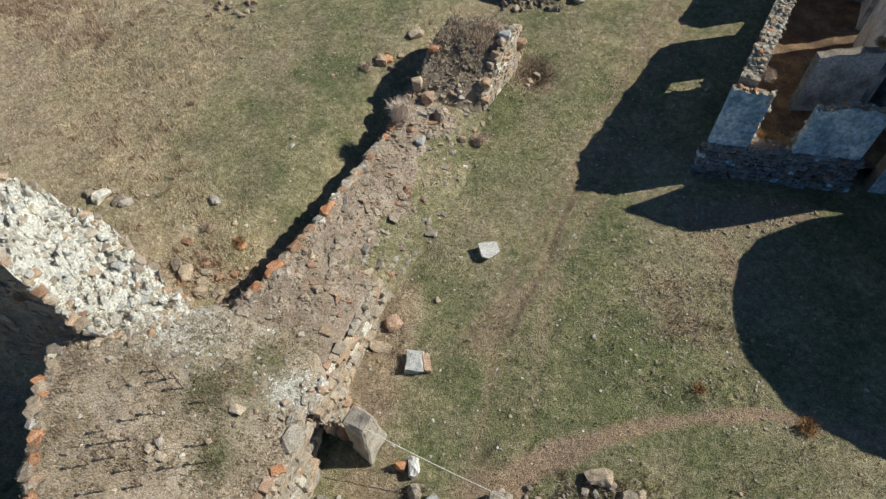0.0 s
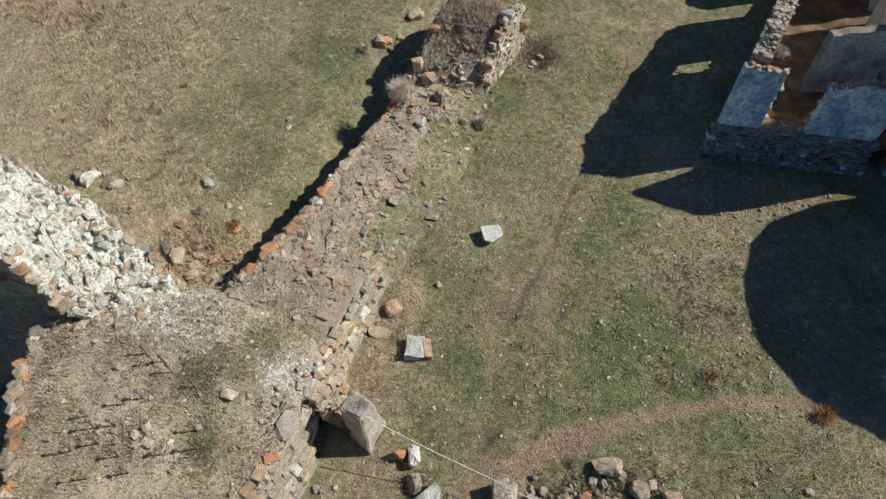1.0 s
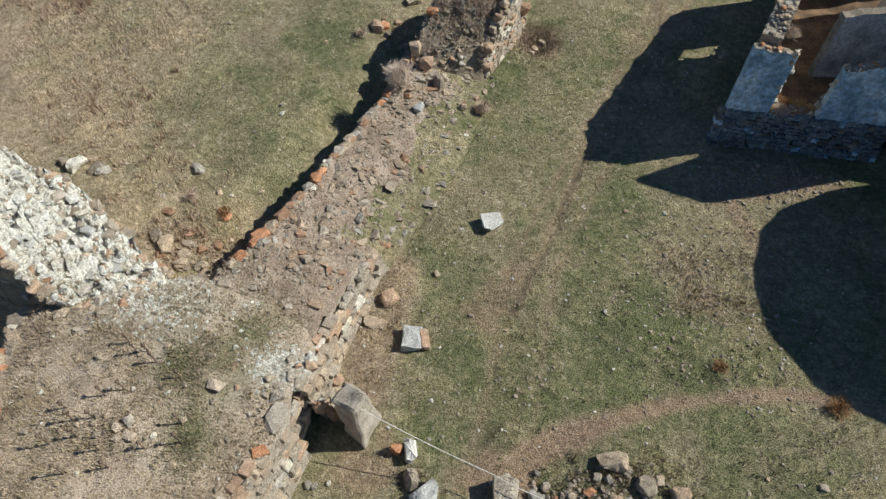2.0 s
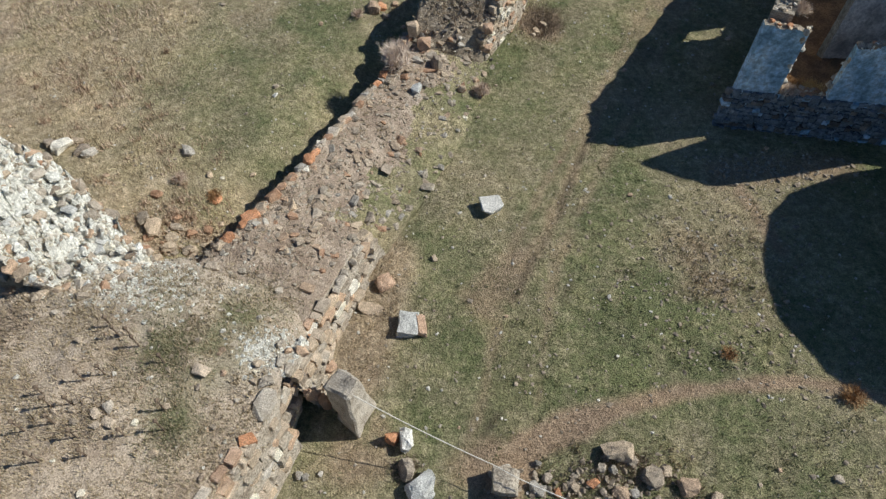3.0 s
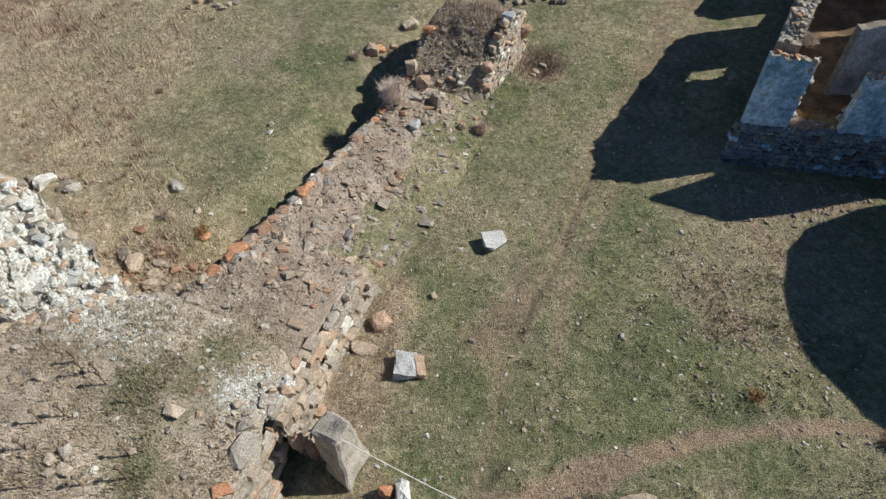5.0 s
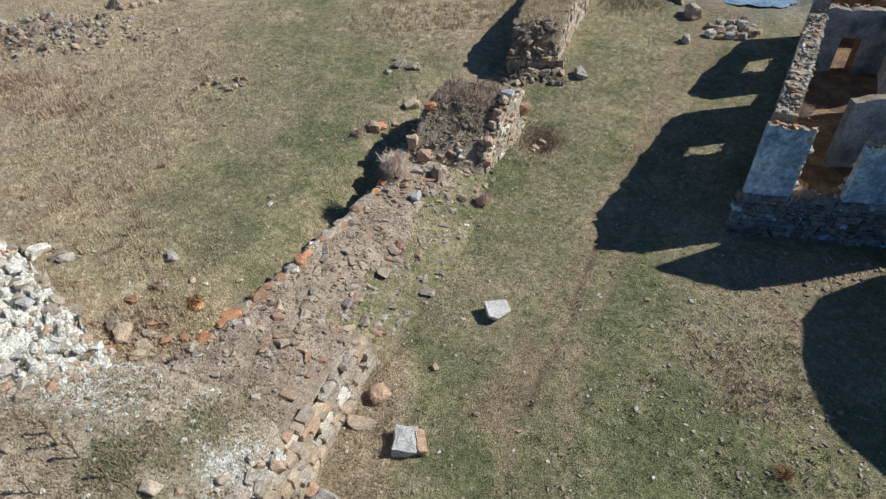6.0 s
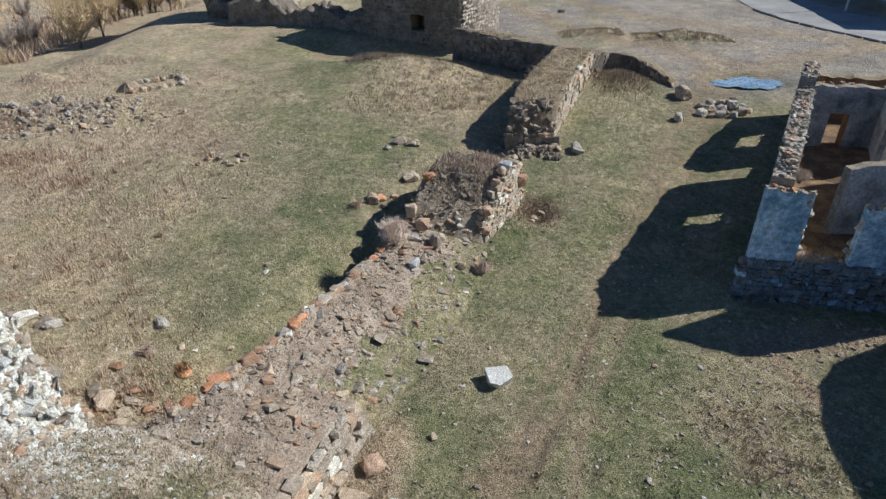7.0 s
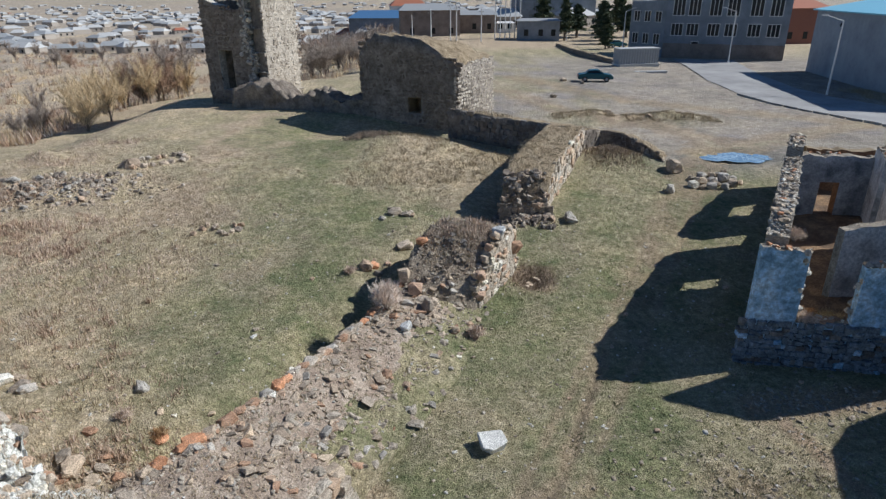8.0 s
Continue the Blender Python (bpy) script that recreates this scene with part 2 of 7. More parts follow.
# pale blue base stands in for bright sky mirrored in the water
WATER = speckled("sky_tinted_puddle_water", (0.2, 0.28, 0.3), (0.33, 0.43, 0.46), (0.4, 0.5, 0.53), 0.8, 4, 0.06, 0.0)
WATER.node_tree.nodes["Principled BSDF"].inputs["Specular IOR Level"].default_value = 1.0
WATER.node_tree.nodes["Principled BSDF"].inputs["Coat Weight"].default_value = 1.0
WATER.node_tree.nodes["Principled BSDF"].inputs["Coat IOR"].default_value = 1.8
BARK = speckled("grey_bark", (0.1, 0.08, 0.06), (0.16, 0.13, 0.1), (0.24, 0.2, 0.16), 4, 20, 0.95, 0.01)
DARKSTEM = speckled("dark_dry_stems", (0.1, 0.07, 0.05), (0.17, 0.125, 0.09), (0.26, 0.2, 0.14), 4.0, 20, 0.95, 0.0)
ROPE = plain("white_rope", (0.75, 0.72, 0.65), 0.8)


# ---------------------------------------------------------------- helpers
def mesh_of(name, verts, faces, mats, mat_index=None, smooth=False):
    me = bpy.data.meshes.new(name)
    me.from_pydata([tuple(v) for v in verts], [], faces)
    for m in mats:
        me.materials.append(m)
    if mat_index is not None:
        me.polygons.foreach_set("material_index", mat_index)
    if smooth:
        me.polygons.foreach_set("use_smooth", [True] * len(me.polygons))
    me.update()
    return me


def part(name, bm, material, parent, label=""):
    me = bpy.data.meshes.new(name)
    bm.to_mesh(me)
    bm.free()
    for m in material if isinstance(material, (list, tuple)) else [material]:
        me.materials.append(m)
    ob = new(name, me)
    ob.parent = parent
    return tagged(ob, label)


def box(bm, x0, x1, y0, y1, z0, z1, m=Matrix()):
    """Adds a box to bm."""
    vs = [bm.verts.new(m @ Vector((x, y, z))) for z in (z0, z1) for y in (y0, y1) for x in (x0, x1)]
    for f in ((0, 2, 3, 1), (4, 5, 7, 6), (0, 1, 5, 4), (2, 6, 7, 3), (0, 4, 6, 2), (1, 3, 7, 5)):
        bm.faces.new([vs[i] for i in f])
    return bm


def smoothstep(a, b, x):
    t = min(1.0, max(0.0, (x - a) / (b - a)))
    return t * t * (3 - 2 * t)


def fbm(x, y, scale, seed=0.0, octaves=4):
    return noise.fractal(Vector((x * scale, y * scale, seed)), 1.0, 2.0, octaves)


def seg_dist(px, py, ax, ay, bx, by):
    dx, dy = bx - ax, by - ay
    t = max(0.0, min(1.0, ((px - ax) * dx + (py - ay) * dy) / (dx * dx + dy * dy)))
    return math.hypot(px - ax - t * dx, py - ay - t * dy)


def line_dist(px, py, pts):
    return min(seg_dist(px, py, *a, *b) for a, b in zip(pts, pts[1:]))


# ---------------------------------------------------------------- the lie of the land
WALL_LINE = [(-9.5, 9.5), (-7.3, 10.8), (-4.65, 15.9), (-2.55, 20.8), (-0.6, 25.5), (1.2, 28.4), (5.0, 33.0), (9.4, 43.0)]
FOOTPATH = [(1.2, 4.0), (2.0, 5.4), (2.5, 6.2), (3.6, 6.75), (5.0, 7.2), (7.3, 7.9), (9.4, 8.1), (11.2, 8.2), (15.0, 7.2)]
GREEN_BAND = [(-7.5, 21.0), (-5.2, 26.0), (-5.4, 30.0), (-5.8, 34.7), (-8.0, 40.0), (-11.0, 46.0), (-13.0, 53.0)]
RUT = [(2.4, 11.2), (3.2, 12.9), (4.3, 15.0), (5.6, 18.0), (6.6, 20.4)]
RUT_B = [(4.5, 12.0), (3.87, 10.73), (3.3, 9.6), (2.78, 8.71), (1.9, 7.4), (1.3, 6.6)]
LOT_WAYS = [[(16.5, 38.0), (19.0, 42.0), (21.0, 47.0), (19.0, 51.0), (12.0, 58.0), (8.0, 70.0)], [(19.0, 42.0), (27.0, 47.0), (36.0, 52.0), (44.0, 58.0)], [(36.0, 52.0), (28.0, 58.0), (18.0, 66.0), (10.0, 84.0)]]
TRACK_A = [(0.9, 4.0), (2.2, 8.0), (3.2, 12.9), (5.5, 17.5), (9.0, 24.0), (12.6, 31.0), (16.5, 38.0)]


def side_of_wall(x, y):
    """Metres to the yard's side of the long wall's line (plus) or to the lawn's (minus)."""
    best = None
    for (ax, ay), (bx, by) in zip(WALL_LINE, WALL_LINE[1:]):
        d = seg_dist(x, y, ax, ay, bx, by)
        if best is None or d < best[0]:
            best = (d, math.copysign(d, (bx - ax) * (y - ay) - (by - ay) * (x - ax)))
    return best[1]


CREST = [(-160, 38), (-60, 41), (-36, 43.5), (-29, 45.0), (-26.6, 47.5), (-26.4, 52), (-26.0, 57), (-26.0, 66), (-25.6, 73), (-18, 80), (-10, 86), (-4, 98), (0, 130), (2, 400), (2, 5000)]


def beyond_crest(x, y):
    """Metres past the hill's edge, on the valley's side."""
    best = None
    for (ax, ay), (bx, by) in zip(CREST, CREST[1:]):
        d = seg_dist(x, y, ax, ay, bx, by)
        if best is None or d < best[0]:
            best = (d, (bx - ax) * (y - ay) - (by - ay) * (x - ax))
    return best[0] if best[1] > 0 else 0.0


def ground_z(x, y):
    far = math.hypot(x, y - 20)
    z = 0.5 * smoothstep(21, 28, y) + 0.9 * smoothstep(27, 35, y) + 0.8 * smoothstep(34, 42, y)
    if far < 90:
        side = side_of_wall(x, y)
        s = smoothstep(-0.6, 0.8, side) if y > 6 else smoothstep(-5, -7, x)
        yard = 0.6 + 0.6 * smoothstep(-8, -14, x) * smoothstep(24, 12, y) + 0.5 * smoothstep(24, 32, y) + 0.8 * smoothstep(31, 42, y) + 0.5 * smoothstep(44, 56, y)
        if y < 46:
            yard -= 1.05 * smoothstep(3.6, 1.0, side) * smoothstep(0.0, 0.45, side) * smoothstep(11.0, 13.5, y) * (1 - 0.55 * smoothstep(22.5, 25, y))
        yard -= 1.0 * math.exp(-((x + 3.5) / 8) ** 2 - ((y - 52) / 3.2) ** 2)
        yard += 1.1 * math.exp(-((x + 3.5) / 5) ** 2 - ((y - 45.5) / 3) ** 2)
        yard += 0.35 * math.exp(-((x + 22) / 5) ** 2 - ((y - 37.5) / 2.5) ** 2) - 0.5 * math.exp(-((x + 27) / 5) ** 2 - ((y - 44) / 1.6) ** 2) + 0.75 * math.exp(-((x + 28.6) / 1.3) ** 2 - ((y - 44.6) / 0.8) ** 2) - 0.35 * math.exp(-((x + 25.2) / 2.0) ** 2 - ((y - 48.6) / 0.7) ** 2)
        z = z * (1 - s) + yard * s
        pit = smoothstep(-11.0, -12.5, x) * smoothstep(11.5, 9.5, y)
        z = z * (1 - pit) - 1.2 * pit
        z += 0.08 * fbm(x, y, 0.35) + 0.03 * fbm(x, y, 1.3, 3.0)
        z -= 0.03 * smoothstep(0.35, 0.1, abs(line_dist(x, y, TRACK_A) - 0.8)) * smoothstep(40, 30, y)
        z -= 0.08 * smoothstep(0.2, 0.02, line_dist(x, y, RUT) + 0.06 * fbm(x, y, 1.5, 33.0))
        z += 0.55 * math.exp(-((x - 12.0) / 1.6) ** 2 - ((y - 41.5) / 1.8) ** 2) + 0.7 * math.exp(-((x - 46.0) / 1.2) ** 2 - ((y - 66) / 5) ** 2)
        z += (0.75 + 0.4 * fbm(x, y, 0.9, 34.0)) * math.exp(-((x - 20.3) / 3.4) ** 2 - ((y - 54) / 1.5) ** 2) + 0.5 * math.exp(-((x - 14) / 2.6) ** 2 - ((y - 55.5) / 1.3) ** 2)
        z -= 0.4 * math.exp(-((x - 4.75) / 0.8) ** 2 - ((y - 26.4) / 1.0) ** 2)
        # the pond's hollow in the gravel
        z -= 0.16 * smoothstep(1.25, 0.6, math.hypot((x - 20.8) / 2.6, (y - 41.6) / 1.7))
    # the valley west of the hill, and the plain behind
    if y > 30 and x < 20:
        w = beyond_crest(x, y)
        z -= 2.0 * smoothstep(0, 8, w) + 2.6 * smoothstep(8, 26, w) + 6.1 * smoothstep(20, 66, w)
    z -= 9 * smoothstep(170, 420, y) + 9 * smoothstep(300, 1400, y)
    if far > 60:
        z += smoothstep(60, 200, far) * 1.2 * fbm(x, y, 0.012, 7.0)
    if y > 900:
        z += 26 * smoothstep(1500, 3200, y) * (0.7 + 0.5 * fbm(x, y, 0.0009, 11.0))
    return z


def dryness(x, y):
    """How straw-dry the turf is, from 0 (green) to 1."""
    d = 0.5
    if y > 3 and abs(x) < 70 and y < 130:
        side = side_of_wall(x, y)
        d = 0.29 + 0.28 * smoothstep(-2.2, -0.2, side) + 0.5 * smoothstep(42, 47, y) if side < 0.3 else 0.56 + 0.34 * smoothstep(-8, -16, x)
        if side > 0.3:
            d -= 0.39 * math.exp(-(line_dist(x, y, GREEN_BAND) / (3.8 + 3.4 * smoothstep(25, 36, y))) ** 2)
        d += 0.75 * math.exp(-((x - 0.5) / 6) ** 2 - ((y - 41) / 5) ** 2) + 0.4 * math.exp(-((x + 10.5) / 3) ** 2 - ((y - 39.5) / 1.6) ** 2)
        d += 0.3 * math.exp(-((x + 24) / 7) ** 2 - ((y - 34) / 5) ** 2)
        if side < 0:
            d -= 0.18 * math.exp(-((x - 7) / 3) ** 2 - ((y - 10) / 2.5) ** 2) + 0.15 * math.exp(-((x - 1) / 1.6) ** 2 - ((y - 13) / 4) ** 2)
            d += 0.5 * smoothstep(1.4, 0.4, seg_dist(x, y, -2.7, 8.6, -1.7, 12.6)) - 0.2 * math.exp(-((x - 8) / 5) ** 2 - ((y - 7) / 4) ** 2)
            d += 0.15 * math.exp(-((x - 9.5) / 2.5) ** 2 - ((y - 12.5) / 2) ** 2)
    if y > 130 or abs(x) > 70:
        d = 0.85
    return d + 0.36 * fbm(x, y, 0.22, 21.0, 3) + 0.22 * fbm(x, y, 0.8, 22.0, 4)


def bareness(x, y):
    """Where the turf is worn to brown earth and dead stalks."""
    v = smoothstep(0.05, 0.5, fbm(x, y, 0.16, 51.0, 4) + 0.25 * fbm(x, y, 0.7, 52.0, 3))
    if y > 130 or abs(x) > 70 or (y > 60 and x < -28):
        return 0.35 + 0.6 * smoothstep(-0.2, 0.3, fbm(x, y, 0.03, 53.0, 4))
    side = side_of_wall(x, y)
    k = 0.3 if side < 0 else 0.5 + 0.45 * smoothstep(-7, -15, x)
    near = 1.2 * math.exp(-((x + 9.0) / 2.5) ** 2 - ((y - 13.0) / 1.8) ** 2)
    k_foot = 0.75 * smoothstep(1.3, 0.5, seg_dist(x, y, -2.6, 8.4, -1.8, 13.0))
    return min(1.0, k * v + k_foot + 0.8 * near * smoothstep(-0.3, 0.3, fbm(x, y, 0.9, 54.0)))


def spaced(lo, hi, step, growth, reach):
    mid = list(np.arange(lo, hi + 1e-6, step))
    left, right, d = [], [], step
    while (mid[0] if not left else left[-1]) > -reach:
        d *= growth
        left.append((left[-1] if left else mid[0]) - d)
        right.append((right[-1] if right else mid[-1]) + d)
    return left[::-1] + mid + right


SURFACE = ([], [])          # all that things can rest on


def keep_surface(verts, faces):
    n = len(SURFACE[0])
    SURFACE[0].extend(tuple(v) for v in verts)
    SURFACE[1].extend(tuple(i + n for i in f) for f in faces)


def build_ground():
    xs = spaced(-24, 20, 0.15, 1.1, 4200)
    ys = [y for y in spaced(2.5, 46, 0.15, 1.1, 4200) if y > -900]
    verts, dry, dirt, gravel, bare, rut_shade = [], [], [], [], [], []
    for y in ys:
        for x in xs:
            verts.append((x, y, ground_z(x, y)))
            near = abs(x) < 70 and -10 < y < 140
            a = b = 0.0
            if near:
                w = 0.25 * fbm(x, y, 0.8, 5.0)
                a = 0.95 * smoothstep(0.42, 0.08, line_dist(x, y, FOOTPATH) + 0.5 * w - 0.3 * smoothstep(6.5, 3, x))
                a = max(a, 0.9 * smoothstep(1.3, 0.5, math.hypot(x - 1.3, y - 5.6) + w))
                t = line_dist(x, y, TRACK_A)
                a = max(a, 0.5 * smoothstep(0.3, 0.05, abs(t - 0.8) + w), 0.16 * smoothstep(1.3, 0.5, t + w))
                a = max(a, 0.5 * smoothstep(1.9, 0.6, t + 2 * w) * smoothstep(19, 25, y) * smoothstep(-0.3, 0.2, fbm(x, y, 0.6, 39.0)))
                a = max(a, 0.75 * smoothstep(-0.1, 0.35, fbm(x, y, 0.5, 31.0)) * math.exp(-((x - 9.8) / 2.2) ** 2 - ((y - 12.2) / 2.2) ** 2))
                a = max(a, 0.8 * smoothstep(1.2, 0.2, seg_dist(x, y, 11.0, 17.0, 15.5, 17.3) + w))
                a = max(a, 0.15 * smoothstep(1.3, 0.5, seg_dist(x, y, -2.7, 8.6, -1.7, 12.6) + 2 * w), 0.6 * smoothstep(0.45, 0.1, seg_dist(x, y, -1.75, 6.9, -1.75, 5.6) + w), 0.85 * smoothstep(1.3, 0.7, math.hypot((x - 4.7) / 1.1, (y - 26.3) / 1.3) + w), 0.7 * smoothstep(1.2, 0.3, math.hypot(x + 2.4, y - 5.8) + w))
                lot = smoothstep(42, 47, y + 3 * fbm(x, y, 0.12, 9.0) - 0.4 * max(0, 11 - x)) * smoothstep(4, 10, x + 0.25 * (y - 45))
                b = lot * (0.25 + 0.75 * smoothstep(-0.2, 0.2, fbm(x, y * 1.6, 0.07, 2.0))) * (0.8 + 0.5 * fbm(x, y, 0.4, 12.0))
                b = max(b, 0.75 * smoothstep(36, 41, y) * smoothstep(13.5, 17, x))
                b *= max(0.0, 1 - math.exp(-((x - 20.5) / 4.5) ** 2 - ((y - 54) / 2.2) ** 2) - 0.9 * math.exp(-((x - 13) / 4) ** 2 - ((y - 55) / 2) ** 2))
                for way in LOT_WAYS:
                    a = max(a, 0.6 * smoothstep(1.5, 0.3, abs(line_dist(x, y, way) - 0.9) + 5 * w))
                    b *= 1 - 0.7 * smoothstep(2.2, 0.8, line_dist(x, y, way) + 3 * w)
                a = max(a, 0.7 * smoothstep(1.0, 0.3, seg_dist(x, y, 1.2, 10.8, 2.5, 12.5) + 2 * w), 0.6 * smoothstep(0.5, 0.1, line_dist(x, y, RUT) + w), 0.8 * smoothstep(0.5, 0.1, seg_dist(x, y, 11.3, 17.2, 11.9, 13.2) + w))
            dry.append(dryness(x, y))
            bare.append(bareness(x, y))
            r = 0.0
            if near and 3 < y < 24:
                r = max(0.5 * smoothstep(0.16, 0.04, line_dist(x, y, RUT) + 0.1 * fbm(x, y, 1.5, 33.0)) * smoothstep(-0.35, 0.1, fbm(x, y, 0.45, 36.0)),
                        0.6 * smoothstep(0.17, 0.04, line_dist(x, y, RUT_B) + 0.14 * fbm(x, y, 1.7, 37.0)) * smoothstep(-0.15, 0.2, fbm(x, y, 0.8, 38.0)))
            elif near and 24 <= y < 30:
                # dark weedy hollow by the stub, its shadow painted into the colour
                r = 0.6 * smoothstep(1.1, 0.4, math.hypot((x - 4.8) / 1.1, (y - 26.6) / 1.4) + 0.4 * fbm(x, y, 1.2, 40.0))
            rut_shade.append(r)
            dirt.append(a)
            # the plain greys with distance, haze put into the ground colour
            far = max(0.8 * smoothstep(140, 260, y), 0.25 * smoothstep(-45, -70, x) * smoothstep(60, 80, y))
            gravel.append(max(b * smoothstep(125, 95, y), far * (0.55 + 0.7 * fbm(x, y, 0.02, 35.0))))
    n = len(xs)
    faces = [(j * n + i, j * n + i + 1, (j + 1) * n + i + 1, (j + 1) * n + i) for j in range(len(ys) - 1) for i in range(n - 1)]
    me = mesh_of("ground", verts, faces, [TURF], smooth=True)
    for key, values in (("dry", dry), ("dirt", dirt), ("gravel", gravel), ("bare", bare), ("rut_shade", rut_shade)):
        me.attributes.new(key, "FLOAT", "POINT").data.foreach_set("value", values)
    keep_surface(verts, faces)
    return tagged(new("ground", me), "uneven lawn of short green and straw-dry grass", "ground", kind="structure")


ground = build_ground()


# ---------------------------------------------------------------- ruined walls
def loft(name, stations, mats, label, category="ruined wall", top_noise=0.12, face_noise=0.07, step=0.2, hump=0.0, seed=1.0, kind="structure", base=-0.5, turf=None, rough=0.0, batter=0.0):
    """A thick ruined wall: stations are (left x, y, top z, right x, y, top z); mats are top and face."""
    rows = []
    for a, b in zip(stations, stations[1:]):
        k = max(1, int(math.hypot(b[0] + b[3] - a[0] - a[3], b[1] + b[4] - a[1] - a[4]) / 2 / step))
        rows += [[p + (q - p) * i / k for p, q in zip(a, b)] for i in range(k)]
    rows.append(list(stations[-1]))
    width = max(math.hypot(r[3] - r[0], r[4] - r[1]) for r in rows)
    nt_, nv = max(3, int(width / step)), 8
    verts, faces, idx = [], [], []
    for r in rows:
        lz, rz = min(ground_z(r[0], r[1]), r[2]) + base, min(ground_z(r[3], r[4]), r[5]) + base
        ring = [(r[0], r[1], lz + (r[2] - lz) * i / nv, 0) for i in range(nv)]
        for i in range(nt_ + 1):
            t = i / nt_
            ring.append((r[0] + (r[3] - r[0]) * t, r[1] + (r[4] - r[1]) * t, r[2] + (r[5] - r[2]) * t + hump * 4 * t * (1 - t), 1))
        out = Vector((r[3] - r[0], r[4] - r[1])).normalized() * batter * smoothstep(0.4, 1.2, r[5] - rz + base)
        ring += [(r[3] + out.x * (i + 1) / nv, r[4] + out.y * (i + 1) / nv, r[5] + (rz - r[5]) * (i + 1) / nv, 0) for i in range(nv)]
        for x, y, z, top in ring:
            v = Vector((x * 1.1, y * 1.1, z * 1.1 + seed * 9))
            w = noise.noise_vector(v) * face_noise + noise.noise_vector(v * 2.7) * face_noise * 0.5
            z2 = z + (top_noise * noise.fractal(v * 0.9, 1.0, 2.0, 4) if top else 0)
            if rough and top:
                q = noise.voronoi(v * 2.3)[0]
                z2 += rough * (min(q[1] - q[0], 0.5) * 2 - 0.5) + rough * 0.8 * noise.noise(v * 5.1)
            verts.append((x + w.x, y + w.y, z2 + w.z * 0.5))
    m = nv * 2 + nt_ + 1
    for j in range(len(rows) - 1):
        for i in range(m - 1):
            faces.append((j * m + i, (j + 1) * m + i, (j + 1) * m + i + 1, j * m + i + 1))
            idx.append(0 if nv <= i < nv + nt_ else 1)
    faces.append(tuple(range(m)))
    faces.append(tuple(range((len(rows) - 1) * m, len(rows) * m))[::-1])
    idx += [1, 1]
    keep_surface(verts, faces)
    if turf:        # grass has crept up the bank
        for k, f in enumerate(faces[:-2]):
            i = k % (m - 1)
            x, y, _ = verts[f[0]]
            if y > turf[0] + fbm(x, y, 0.7, 3.0) and (i - nv) / nt_ > turf[1] + 0.22 * fbm(x, y, 0.8, 8.0):
                idx[k] = 2
    me = mesh_of(name, verts, faces, mats, idx, smooth=True)
    if turf:
        me.attributes.new("dry", "FLOAT", "POINT").data.foreach_set("value", [0.42 + 0.4 * fbm(v[0], v[1], 0.5, 6.0) for v in verts])
    if mats[0] in (WALLTOP, RUBBLETOP):
        me.attributes.new("lime", "FLOAT", "POINT").data.foreach_set("value", [min(1.0, 0.95 * math.exp(-((v[0] + 8.7) / 1.7) ** 2 - ((v[1] - 9.9) / 1.0) ** 2) * (0.7 + 1.2 * abs(fbm(v[0], v[1], 1.1, 71.0))) + 0.7 * math.exp(-((v[0] + 4.5) / 0.55) ** 2 - ((v[1] - 7.9) / 0.6) ** 2)) for v in verts])
        me.attributes.new("green", "FLOAT", "POINT").data.foreach_set("value", [min(0.9, max(0.0, sum(math.exp(-((v[0] - gx) / gr) ** 2 - ((v[1] - gy) / gr) ** 2) for gx, gy, gr in ((-7.0, 7.7, 0.6), (-6.5, 5.8, 0.6), (-5.4, 9.2, 0.8), (-5.9, 7.6, 0.9), (-7.4, 9.0, 0.5))) * (0.7 + 1.3 * fbm(v[0], v[1], 1.3, 72.0)))) for v in verts])
    if rough:
        me.polygons.foreach_set("use_smooth", [False] * len(me.polygons))
    return tagged(new(name, me), label, category, kind=kind)


PLATFORM = [(-11.0, 1.0, 3.5, -6.4, 0.5, 2.4), (-11.0, 4.5, 3.5, -5.0, 4.6, 2.35), (-11.7, 7.0, 3.5, -4.2, 6.6, 2.35),
            (-11.8, 8.2, 3.55, -4.0, 7.5, 2.4), (-11.2, 9.2, 3.65, -3.6, 8.4, 2.05), (-9.6, 10.2, 3.2, -4.1, 9.4, 1.8), (-7.7, 11.4, 2.05, -4.0, 10.8, 1.1)]
platform = loft("wall_platform", PLATFORM, [WALLTOP, FACEMORTAR], "broad ruined wall top overgrown with dry grass", seed=2, batter=0.55, hump=0.33)
LONGWALL = [(-9.0, 9.0, 2.75, -3.9, 8.2, 1.3), (-8.2, 10.0, 2.8, -3.8, 9.1, 1.7), (-7.3, 10.8, 2.45, -3.65, 10.0, 1.6), (-6.4, 12.1, 2.4, -3.0, 11.5, 1.5), (-5.9, 13.2, 2.2, -2.6, 12.8, 1.3),
            (-5.25, 14.6, 2.05, -1.6, 13.7, 0.55), (-4.65, 15.9, 1.9, -0.8, 15.2, 0.1), (-3.7, 18.4, 1.45, 0.4, 17.6, 0.0), (-2.55, 20.8, 1.35, 1.4, 20.0, 0.0),
            (-1.9, 22.6, 1.4, 2.0, 22.0, 0.0), (-1.5, 24.0, 1.35, 2.4, 23.6, 0.0), (-1.2, 25.2, 1.0, 2.2, 25.0, 0.0)]
longwall = loft("wall_long", LONGWALL, [RUBBLETOP, FACEMORTAR, TURF], "long collapsed stone wall buried in earth and rubble", seed=3, hump=0.1, turf=(13.2, 0.5), batter=0.6)
